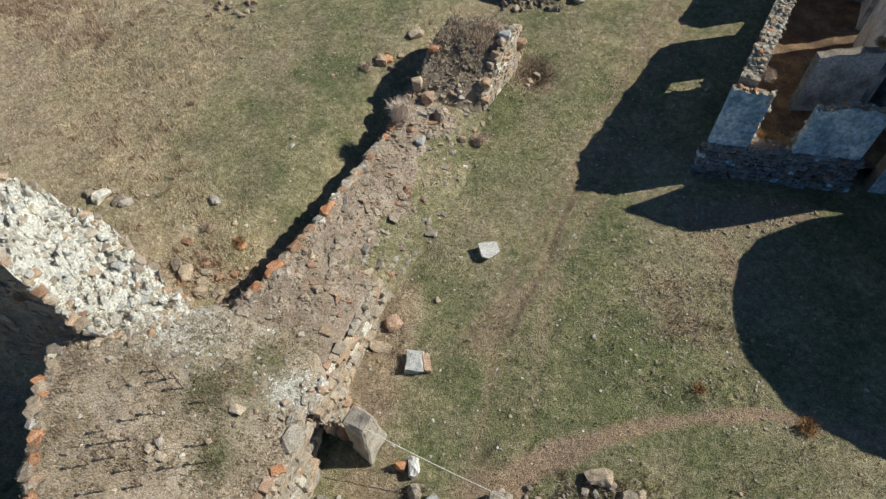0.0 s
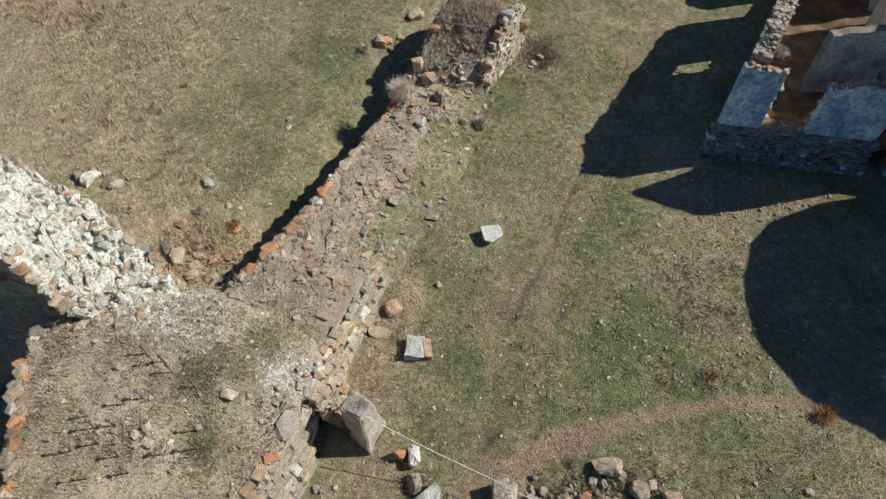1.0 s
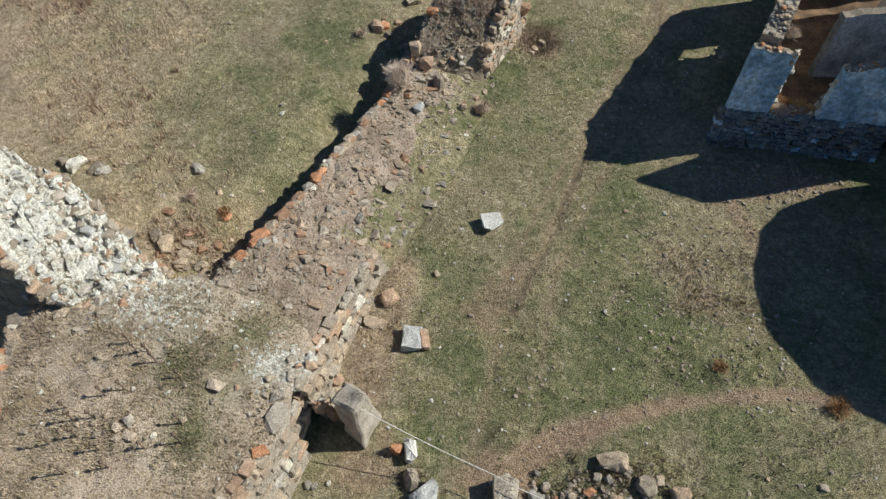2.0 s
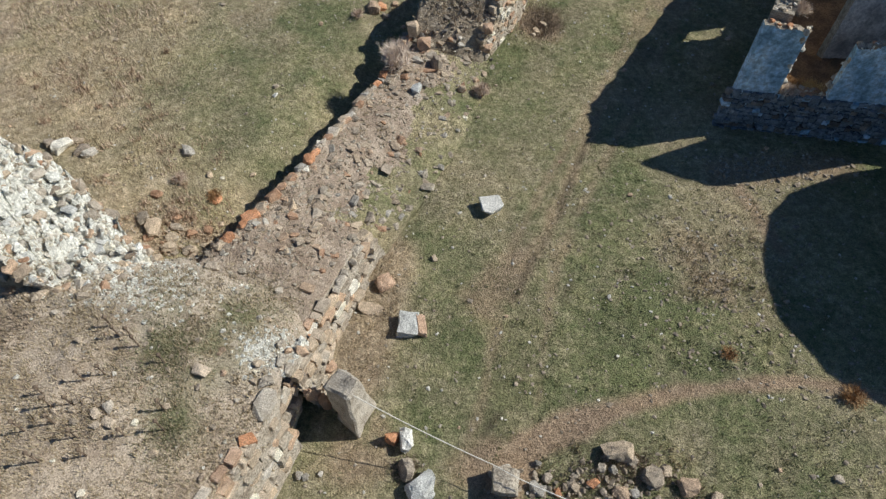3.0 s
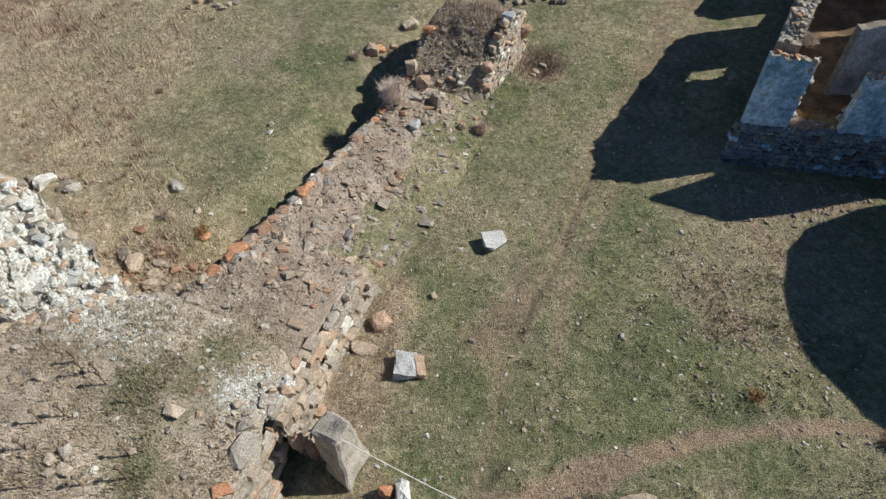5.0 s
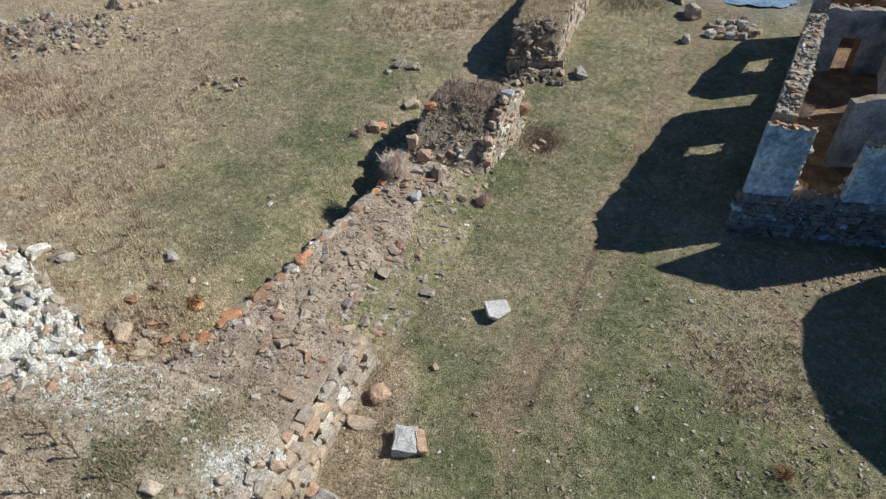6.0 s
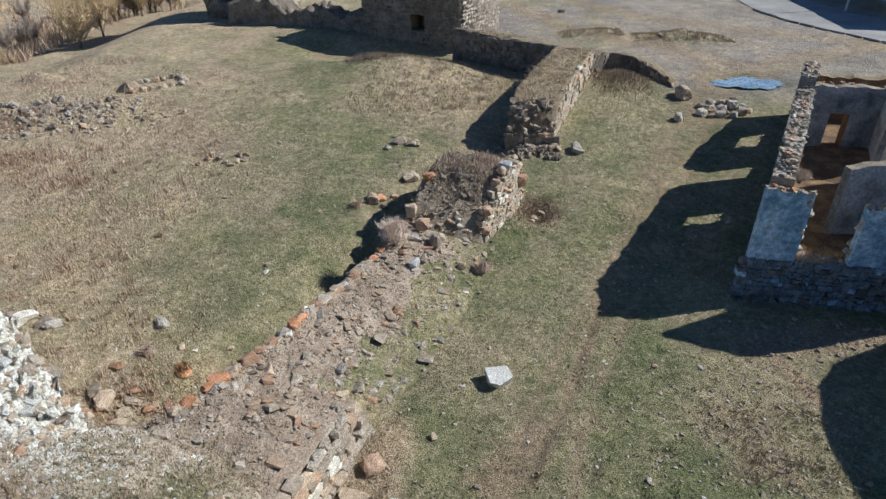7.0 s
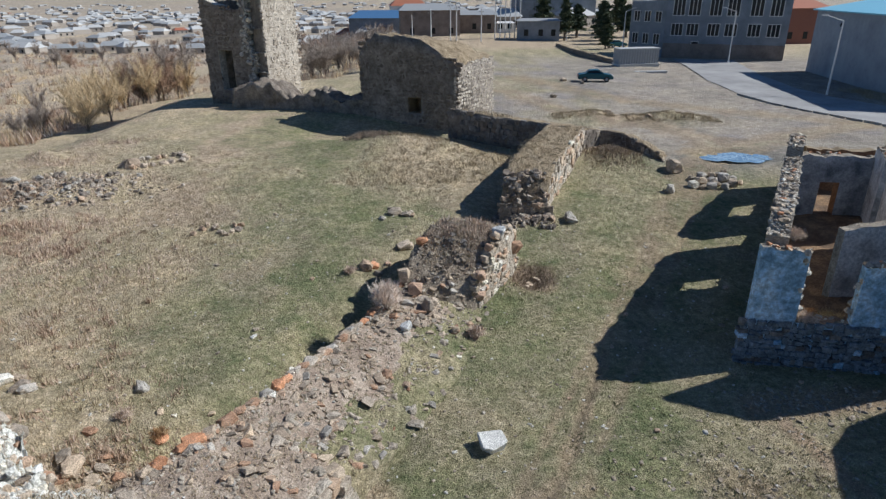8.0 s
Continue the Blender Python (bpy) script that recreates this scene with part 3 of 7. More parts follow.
BRIGHT = [(-8.6, 9.8, 2.8, -8.6, 11.0, 2.6), (-9.9, 9.3, 3.5, -9.8, 12.0, 3.2), (-10.8, 9.2, 4.2, -10.9, 12.9, 3.7), (-11.4, 9.5, 5.2, -12.0, 13.4, 4.6),
          (-12.2, 9.9, 6.4, -13.2, 13.4, 5.8), (-13.4, 10.1, 6.9, -14.6, 13.7, 6.6), (-18, 11.0, 7.2, -18.6, 14.5, 7.0), (-26, 12.5, 7.2, -26.6, 16.0, 7.0)]
bright = loft("wall_broken_end", BRIGHT, [LIME, MORTAR], "broken end of a tall wall with pale lime rubble core", top_noise=0.4, face_noise=0.16, seed=4, step=0.1, rough=0.3)
STUB = [(-1.4, 23.2, 0.9, 1.8, 23.4, 0.15), (-1.15, 24.1, 1.9, 2.1, 24.2, 1.15), (-0.85, 24.9, 2.45, 2.6, 25.0, 1.75), (-0.45, 25.7, 2.75, 3.1, 25.9, 2.4),
        (-0.1, 26.5, 2.9, 3.5, 26.6, 2.55), (0.25, 27.3, 2.8, 3.75, 27.3, 2.35), (0.45, 28.3, 2.45, 3.9, 28.2, 1.5), (0.9, 29.1, 1.5, 4.0, 28.8, 0.8)]
stub = loft("wall_stub", STUB, [BRUSHEARTH, FACEMORTAR], "short standing stub of stone wall under dead weeds", batter=0.3, seed=5, hump=0.3, top_noise=0.25)
WALL_B = [(3.7, 32.7, 1.8, 6.2, 32.6, 1.7), (3.9, 33.4, 2.9, 6.6, 33.6, 3.2), (4.3, 35.0, 3.7, 7.1, 35.0, 3.6), (6.0, 39.0, 3.9, 8.7, 38.6, 3.9), (7.9, 43.4, 4.1, 10.4, 42.9, 4.0)]
wall_b = loft("wall_thick", WALL_B, [STRAWTOP, MORTAR], "thick stone wall with straw-dry grass on top", seed=6)
WALL_C = [(1.0, 48.2, 4.3, 1.5, 49.1, 4.3), (4.7, 46.0, 4.2, 5.2, 46.8, 4.2), (7.9, 43.7, 4.1, 8.5, 44.5, 4.1), (10.4, 43.0, 3.9, 10.8, 43.9, 3.9)]
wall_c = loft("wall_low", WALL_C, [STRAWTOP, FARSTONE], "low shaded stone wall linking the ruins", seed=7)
WALL_D = [(10.4, 42.9, 3.8, 10.4, 43.9, 3.8), (12.0, 44.4, 3.5, 12.2, 45.3, 3.4), (13.6, 44.1, 3.3, 14.0, 44.9, 3.2), (14.6, 42.0, 2.9, 15.3, 42.5, 2.9), (15.3, 40.6, 2.4, 15.9, 41.0, 2.4)]
wall_d = loft("wall_curved", WALL_D, [STRAWTOP, FARSTONE], "curved low retaining wall of stone", seed=8)
BLOCK = [(-6.6, 57.0, 8.2, -3.2, 63.0, 8.2), (-5.2, 56.2, 9.5, -1.8, 62.1, 8.8), (-1.2, 54.2, 9.2, 2.4, 59.6, 8.4), (0.7, 53.2, 8.0, 4.2, 58.7, 7.8), (1.8, 52.6, 7.0, 5.3, 58.0, 7.5)]
block = loft("wall_tower_stump", BLOCK, [STRAWTOP, FARWALL], "stump of a square stone tower with ragged top", seed=9, top_noise=0.35, step=0.3)
def recess(ob, a, b, s0, s1, z0, z1, deep):
    """Cuts a recess into the face a-b of a wall."""
    a, b = Vector((*a, 0)), Vector((*b, 0))
    d = (b - a).normalized()
    m = Matrix.Translation(a) @ Matrix.Rotation(math.atan2(d.y, d.x), 4, "Z")
    bm = box(bmesh.new(), s0, s1, -1.0, deep, z0, z1, m)
    bmesh.ops.recalc_face_normals(bm, faces=bm.faces)
    me = bpy.data.meshes.new("cut")
    bm.to_mesh(me)
    bm.free()
    cut = new("cut", me)
    mod = ob.modifiers.new("cut", "BOOLEAN")
    mod.object, mod.solver = cut, "EXACT"
    done = bpy.data.meshes.new_from_object(ob.evaluated_get(bpy.context.evaluated_depsgraph_get()))
    ob.modifiers.clear()
    ob.data = done
    bpy.data.objects.remove(cut)


recess(block, (-6.6, 57.0), (1.8, 52.6), 4.8, 6.1, 3.0, 4.3, 1.8)
REMAINS = [(-19.6, 61.0, 4.2, -17.0, 64.0, 4.6), (-17.4, 60.6, 4.9, -15.6, 63.2, 4.9), (-15.4, 60.2, 4.6, -14.2, 62.6, 4.6), (-13.6, 59.8, 3.2, -12.6, 62.0, 3.2), (-12.0, 59.2, 4.0, -11.0, 61.2, 4.0), (-10.4, 58.6, 4.3, -9.6, 60.4, 4.3), (-8.6, 57.9, 3.6, -7.8, 59.6, 3.6), (-6.4, 57.0, 4.2, -5.4, 58.8, 4.2)]
remains = loft("wall_remains", REMAINS, [FARSTONE, FARWALL], "collapsed remains of wall between two towers", seed=12, top_noise=0.5, face_noise=0.3)

recess(platform, (-4.1, 6.25), (-4.0, 7.4), 0.0, 1.15, -0.6, 4.0, 0.1)

# ---------------------------------------------------------------- stones
import itertools

from mathutils.bvhtree import BVHTree

rng = random.Random(7)
TREE = [BVHTree.FromPolygons(SURFACE[0], SURFACE[1])]


def rest(x, y):
    """Height of whatever lies at x, y, seen from above."""
    hit = TREE[0].ray_cast(Vector((x, y, 60)), Vector((0, 0, -1)))
    return hit[0].z if hit[0] else ground_z(x, y)


def stone_bm(seed, squareness=0.6, points=15):
    """An angular broken stone that fits a cube of 1 m."""
    r = random.Random(seed)
    bm = bmesh.new()
    if squareness > 0.8:
        for c in itertools.product((-0.5, 0.5), repeat=3):
            bm.verts.new([k * r.uniform(0.62, 1.0) for k in c])
        points = 5
    for _ in range(points):
        v = Vector((r.uniform(-1, 1), r.uniform(-1, 1), r.uniform(-1, 1)))
        k = max(abs(c) for c in v)
        v = v.lerp(v / k, squareness) if k else v
        v = v.normalized() * min(v.length, 1.25)
        bm.verts.new(v * 0.5)
    res = bmesh.ops.convex_hull(bm, input=bm.verts)
    bmesh.ops.delete(bm, geom=[v for v in bm.verts if not v.link_faces], context="VERTS")
    bmesh.ops.recalc_face_normals(bm, faces=bm.faces)
    return bm


POOL = {}


def stone_mesh(mat, i, squareness=0.75):
    key = (mat.name, i % 12, squareness)
    if key not in POOL:
        bm = stone_bm(i % 12 + 40, squareness, 18 if squareness > 0.7 else 15)
        me = bpy.data.meshes.new("stone")
        bm.to_mesh(me)
        bm.free()
        me.materials.append(mat)
        POOL[key] = me
    return POOL[key]


def stone(name, parent, pos, size, turn, mat, squareness=0.75):
    ob = new(name, stone_mesh(mat, rng.randrange(12), squareness))
    ob.matrix_basis = Matrix.LocRotScale(pos, Euler(turn), Vector(size))
    ob.parent = parent
    return ob


def pick(weights):
    return rng.choices([m for m, _ in weights], [w for _, w in weights])[0]


def face_stones(parent, a, b, z0, z1, mats, course=0.27, length=0.42, depth=0.3, proud=0.09, fill=0.92, name="stone", batter=0.0):
    """Courses of stones on an upright face from a to b in the plan; the face looks to the right of that way. z0, z1: heights at both ends."""
    a, b = Vector((*a, 0)), Vector((*b, 0))
    d = (b - a).normalized()
    out = Vector((d.y, -d.x, 0))
    total, yaw = (b - a).length, math.atan2(d.y, d.x)
    z = min(z0)
    while z < max(z1):
        h = course * rng.uniform(0.75, 1.25)
        s = rng.uniform(-0.2, 0)
        while s < total:
            l = length * rng.uniform(0.6, 1.5)
            t = min(1, max(0, (s + l / 2) / total))
            lo, hi = z0[0] + (z0[1] - z0[0]) * t, z1[0] + (z1[1] - z1[0]) * t
            if lo - 0.1 < z < hi - h * 0.4 and rng.random() < fill:
                p = a + d * (s + l / 2) + out * (proud - depth / 2 + rng.uniform(-0.04, 0.05) + batter * max(0.0, min(1.0, (hi - z - h / 2) / (hi - lo + 0.5))))
                stone(name, parent, (p.x, p.y, z + h / 2), (l * 1.15, depth * rng.uniform(0.85, 1.25), h * rng.uniform(1.1, 1.45)), (rng.uniform(-.15, .15), rng.uniform(-.14, .14), yaw + rng.uniform(-.14, .14)), pick(mats), rng.choice((0.9, 0.9, 0.75)))
            s += l
        z += h


def joined_stones(name, items, mat, parent=None, squareness=0.75):
    """Many stones in one mesh; items are (position, size, turn)."""
    vs, fs, n = [], [], 0
    shapes = []
    for i in range(12):
        me = stone_mesh(mat, i, squareness)
        co = np.empty(len(me.vertices) * 3)
        me.vertices.foreach_get("co", co)
        shapes.append((co.reshape(-1, 3), [tuple(p.vertices) for p in me.polygons]))
    for pos, size, turn in items:
        co, faces = shapes[rng.randrange(12)]
        m = np.array(Euler(turn).to_matrix())
        vs.append((co * np.array(size)) @ m.T + np.array(pos))
        fs += [tuple(k + n for k in f) for f in faces]
        n += len(co)
    me = mesh_of(name, np.concatenate(vs).tolist(), fs, [mat])
    ob = new(name, me)
    ob.parent = parent
    return tagged(ob, kind="stuff")


def turn3(tilt=0.3):
    return (rng.uniform(-tilt, tilt), rng.uniform(-tilt, tilt), rng.uniform(0, 6.28))


MIX_PALE = [(TANSTONE, 6), (FACEMORTAR, 4), (WALLSTONE, 1), (PALESTONE, 1.2)]
MIX_STUB = [(TANSTONE, 4), (FACEMORTAR, 5), (PALESTONE, 4), (TUFF, 0.8)]
MIX_TOP = [(WALLSTONE, 7), (GREYSTONE, 1.5), (TANSTONE, 2), (PALESTONE, 0.8), (REDBROWN, 1.6), (MORTAR, 3)]

# faces of the near walls
face_stones(platform, (-5.6, 3.0), (-4.45, 6.1), (0.2, 0.3), (2.35, 2.35), MIX_PALE, 0.3, 0.42, batter=0.55)
face_stones(platform, (-4.25, 6.3), (-4.0, 7.4), (0.2, 0.2), (1.9, 1.9), MIX_PALE, 0.34, 0.45, proud=0.02)
face_stones(platform, (-3.95, 7.5), (-3.5, 8.6), (0.3, 0.4), (2.2, 1.95), MIX_PALE, 0.32, 0.45, batter=0.5)
face_stones(longwall, (-3.75, 8.9), (-2.75, 11.7), (0.3, 0.4), (1.7, 1.5), MIX_PALE, 0.27, 0.38, proud=0.04, batter=0.55)
face_stones(longwall, (-2.75, 11.7), (-2.4, 12.9), (0.4, 0.4), (1.5, 1.2), MIX_PALE, 0.27, 0.38, proud=0.04, batter=0.55)
face_stones(stub, (1.95, 23.85), (2.65, 25.0), (0.2, 0.2), (1.45, 2.15), MIX_STUB, 0.24, 0.32, 0.45, proud=-0.03, batter=0.3)
face_stones(stub, (2.65, 25.0), (3.25, 26.0), (0.2, 0.3), (2.15, 2.65), MIX_STUB, 0.24, 0.32, 0.5, proud=-0.03, batter=0.3)
face_stones(stub, (3.25, 26.0), (3.95, 27.7), (0.3, 0.4), (2.65, 2.3), MIX_STUB, 0.24, 0.32, 0.5, proud=-0.03, batter=0.3)
face_stones(wall_b, (6.25, 32.8), (7.1, 35.0), (1.2, 1.4), (2.2, 3.5), MIX_PALE, 0.34, 0.45)
face_stones(wall_b, (7.1, 35.0), (8.7, 38.6), (1.4, 1.8), (3.5, 3.8), MIX_PALE, 0.34, 0.48)
face_stones(wall_b, (8.7, 38.6), (10.4, 42.8), (1.8, 2.2), (3.8, 3.95), MIX_PALE, 0.34, 0.5)
for i in range(120):
    x, y = rng.uniform(3.5, 6.4), 32.2 + 1.9 * rng.random() ** 1.3
    s = rng.uniform(0.18, 0.5)
    stone("stone", wall_b, (x, y, rest(x, y) + s * 0.12), (s * 1.2, s, s * 0.8), turn3(0.6), pick([(DARKSTONE, 1), (FARSTONE, 2), (WALLSTONE, 4), (RUBBLETOP, 3), (TANSTONE, 0.6)]), 0.7)
face_stones(wall_b, (3.7, 32.68), (6.25, 32.58), (0.6, 0.7), (1.9, 1.8), [(FARSTONE, 2), (WALLSTONE, 4), (BRUSHEARTH, 3)], 0.26, 0.34, 0.35, 0.02, batter=0.25)
for i in range(60):      # rubble fanned out below its broken end
    x, y = rng.uniform(3.4, 6.6), 32.5 - 1.3 * rng.random() ** 1.5
    s = rng.uniform(0.15, 0.45)
    stone("stone", wall_b, (x, y, rest(x, y) + s * 0.1), (s * 1.2, s, s * 0.8), turn3(0.6), pick([(DARKSTONE, 2), (FARSTONE, 3), (WALLSTONE, 3), (BRUSHEARTH, 2)]), 0.7)
# dark facing stones put the shade of both walls into their colour
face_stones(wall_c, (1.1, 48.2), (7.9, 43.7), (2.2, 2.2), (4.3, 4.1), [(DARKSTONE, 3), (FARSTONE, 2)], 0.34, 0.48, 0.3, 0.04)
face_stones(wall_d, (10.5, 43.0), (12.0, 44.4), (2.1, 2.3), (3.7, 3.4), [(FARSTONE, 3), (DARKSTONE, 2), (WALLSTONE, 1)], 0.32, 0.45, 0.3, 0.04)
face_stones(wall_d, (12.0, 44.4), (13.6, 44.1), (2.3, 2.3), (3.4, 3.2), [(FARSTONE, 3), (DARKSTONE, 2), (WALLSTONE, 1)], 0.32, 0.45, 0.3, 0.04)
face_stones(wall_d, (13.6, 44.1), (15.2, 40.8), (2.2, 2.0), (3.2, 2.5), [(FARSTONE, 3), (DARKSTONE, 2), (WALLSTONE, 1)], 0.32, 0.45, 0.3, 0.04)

# the edge row on the long wall's yard side, with orange blocks among the grey
edge = [(-7.2, 10.9), (-6.4, 12.1), (-5.9, 13.2), (-5.25, 14.6), (-4.65, 15.9), (-3.7, 18.4), (-2.55, 20.8), (-1.9, 22.6), (-1.5, 24.0)]
for (ax, ay), (bx, by) in zip(edge, edge[1:]):
    n = int(math.hypot(bx - ax, by - ay) / 0.42)
    for i in range(n):
        t = (i + rng.uniform(0.2, 0.8)) / n
        x, y = ax + (bx - ax) * t, ay + (by - ay) * t
        red = 11.6 < y < 13.0 or 15.4 < y < 16.4 or 20.3 < y < 21.3 or rng.random() < 0.06
        if y < 11.6 and rng.random() < 0.5:
            continue
        big = rng.uniform(0.75, 1.3)
        stone("stone", longwall, (x + 0.08, y, rest(x + 0.15, y) + 0.03), (0.5 * big, 0.36 * big, 0.3 * big), (rng.uniform(-.2, .2), rng.uniform(-.2, .2), math.atan2(by - ay, bx - ax) + rng.uniform(-.3, .3)),
              REDSTONE if red else pick([(GREYSTONE, 0.8), (WALLSTONE, 4), (REDBROWN, 1.5), (TANSTONE, 1)]))
for (ax, ay), (bx, by) in zip(edge[1:], edge[2:]):
    face_stones(longwall, (bx, by), (ax, ay), (0.2, 0.2), (1.25 + 0.045 * max(0, 22 - by), 1.25 + 0.045 * max(0, 22 - ay)), [(WALLSTONE, 4), (GREYSTONE, 2), (REDBROWN, 1)], 0.32, 0.45, 0.3, 0.02, 0.8)

# loose stones bedded in the top of the long wall
for i in range(330):
    t = rng.random() ** 0.8
    k = min(len(LONGWALL) - 2, int(2 + t * (len(LONGWALL) - 4)))
    a, b, f, w = LONGWALL[k], LONGWALL[k + 1], rng.random(), rng.random() ** 1.3
    x = (a[0] + (b[0] - a[0]) * f) * (1 - w) + (a[3] + (b[3] - a[3]) * f) * w
    y = (a[1] + (b[1] - a[1]) * f) * (1 - w) + (a[4] + (b[4] - a[4]) * f) * w
    s = rng.uniform(0.11, 0.3) * (1.5 if rng.random() < 0.2 else 1)
    stone("stone", longwall, (x, y, rest(x, y) + s * 0.06), (s * 1.35, s, s * 0.6), turn3(0.4), pick(MIX_TOP), 0.7)
# rubble at the stub, and blocks on its shoulder
for i in range(80):
    x, y = rng.uniform(-0.9, 2.3), rng.uniform(23.7, 25.6)
    s = rng.uniform(0.1, 0.3)
    stone("stone", stub, (x, y, rest(x, y) + s * 0.05), (s * 1.2, s, s * 0.8), turn3(0.5), pick([(BRUSHEARTH, 3), (FARSTONE, 4), (DARKSTONE, 3), (WALLSTONE, 2)]), 0.6)
for x, y, s, m, up in ((-1.2, 23.75, 0.8, TANSTONE, 0.2), (-0.72, 23.35, 0.85, TUFF, 0.05), (2.05, 24.1, 0.6, TUFF, 0.45), (2.0, 23.95, 0.7, TUFF, -0.1), (2.75, 25.6, 0.5, TANSTONE, 0.3), (3.0, 26.0, 0.65, PALEGREY, 0.15), (2.5, 25.2, 0.45, TUFF, 0.25),
                       (-0.45, 25.0, 0.55, REDSTONE, 0.1), (3.85, 27.2, 0.8, REDBROWN, 0.2), (-0.2, 22.3, 0.65, WALLSTONE, 0.1), (0.05, 22.5, 0.5, TANSTONE, 0.1), (-1.0, 20.6, 0.5, PALEGREY, 0.1), (0.9, 21.4, 0.35, TANSTONE, 0.05), (3.25, 26.5, 0.5, TANSTONE, 0.2)):
    stone("stone", stub, (x, y, rest(x, y) + s * 0.22 + up), (s, s * 0.8, s * 0.75), turn3(0.25), m)
# the platform's rim above the ditch
for i in range(46):
    y = 1.5 + 7.8 * i / 45
    x = -11.0 - 0.75 * smoothstep(4.5, 7.2, y) + rng.uniform(-0.1, 0.3)
    s = rng.uniform(0.25, 0.55)
    stone("stone", platform, (x, y, rest(x + 0.35, y) - 0.03), (s * 1.1, s, s * 0.7), turn3(0.3), pick([(WALLSTONE, 5), (REDSTONE, 1.6), (PALESTONE, 1)]), 0.65)
for i in range(90):
    x, y = rng.uniform(-10.5, -4.5), rng.uniform(3.5, 9.5)
    s = rng.uniform(0.06, 0.2)
    stone("stone", platform, (x, y, rest(x, y) + s * 0.15), (s * 1.2, s, s * 0.7), turn3(0.3), pick([(PALESTONE, 2), (TANSTONE, 3), (WALLSTONE, 4)]), 0.6)
for x, y, s in ((-6.05, 7.15, 0.42), (-7.9, 6.0, 0.3), (-8.15, 5.85, 0.26), (-7.8, 5.65, 0.3), (-8.05, 5.55, 0.22)):
    stone("stone", platform, (x, y, rest(x, y) + s * 0.2), (s * 1.2, s * 0.85, s * 0.55), turn3(0.2), TANSTONE, 0.75)
for x, y, l, tz in ((-4.5, 7.0, 0.5, 0.5), (-4.75, 7.5, 0.35, 0.2), (-4.2, 7.7, 0.5, 1.1), (-4.0, 7.5, 0.45, 1.2), (-3.75, 8.05, 0.45, -0.5), (-3.85, 8.35, 0.4, 1.4), (-4.35, 8.2, 0.3, 0.9), (-4.1, 8.0, 0.25, 0.4)):
    stone("stone", platform, (x, y, rest(x, y) + 0.02), (l, l * 0.6, 0.3), (0.05, 0.1, tz), pick([(FACEMORTAR, 3), (TANSTONE, 2), (LIME, 1)]), 0.75)
stone("stone", platform, (-4.45, 6.45, rest(-4.45, 6.45) + 0.02), (0.55, 0.85, 0.4), (0.0, 0.2, -0.35), SLABSTONE, 0.8)
for x, y, l, tz, m in ((-3.4, 8.45, 0.7, -0.6, TUFF), (-3.05, 8.35, 0.5, 1.2, TUFF), (-3.75, 8.85, 0.45, 0.3, REDSTONE), (-3.85, 9.2, 0.4, 1.3, TUFF), (-4.75, 5.55, 0.5, 0.4, REDSTONE), (-5.0, 5.1, 0.5, 1.2, TUFF), (-5.25, 4.7, 0.5, 1.1, TUFF), (-5.5, 4.2, 0.45, 1.2, TANSTONE), (-5.6, 3.6, 0.55, 1.2, TANSTONE)):
    stone("stone", platform, (x, y, rest(x, y) - 0.05), (l, l * 0.65, 0.34), (0.1, 0.1, tz), m, 0.85)

# the pale rubble core: 280 larger pieces, the rest joined
pale = []
while len(pale) < 1900:
    k = rng.randrange(6)
    a, b, f, w = BRIGHT[k], BRIGHT[k + 1], rng.random(), rng.random()
    x = (a[0] + (b[0] - a[0]) * f) * (1 - w) + (a[3] + (b[3] - a[3]) * f) * w
    y = (a[1] + (b[1] - a[1]) * f) * (1 - w) + (a[4] + (b[4] - a[4]) * f) * w
    if x > -15.5:
        pale.append((x, y, rest(x, y)))
for x, y, z in pale[:200]:
    s = rng.uniform(0.14, 0.4)
    stone("stone", bright, (x, y, z - s * 0.08), (s * 1.3, s, s * 0.7), turn3(0.5), pick([(PALESTONE, 3), (LIME, 7), (PALEGREY, 2), (TANSTONE, 3), (WALLSTONE, 1.5), (GREYSTONE, 0.8)]), 0.7)
joined_stones("rubble", [((x, y, z), (s * 1.2, s, s * 0.8), turn3(0.8)) for x, y, z in pale[280:640] for s in [rng.uniform(0.05, 0.2)]], LIMECORE, bright, 0.6)
joined_stones("rubble", [((x, y, z), (s * 1.2, s, s * 0.8), turn3(0.8)) for x, y, z in pale[1760:] for s in [rng.uniform(0.05, 0.16)]], MORTAR, bright, 0.6)
for i in range(90):
    k = rng.randrange(5)
    a, b, f = BRIGHT[k], BRIGHT[k + 1], rng.random()
    o = rng.choice((0, 3))
    x, y = a[o] + (b[o] - a[o]) * f + rng.gauss(0, 0.12), a[o + 1] + (b[o + 1] - a[o + 1]) * f + rng.gauss(0, 0.12)
    k = rng.uniform(0.18, 0.42)
    stone("stone", bright, (x, y, rest(x, y) - k * 0.1), (k * 1.3, k, k * 0.8), turn3(0.5), pick([(TANSTONE, 5), (WALLSTONE, 2), (REDBROWN, 1.5)]), 0.75)
face_stones(bright, (-26, 12.4), (-12.0, 9.8), (-0.5, -0.5), (6.4, 5.4), [(WALLSTONE, 3), (MORTAR, 4), (GREYSTONE, 1)], 0.36, 0.6, 0.35, 0.0)


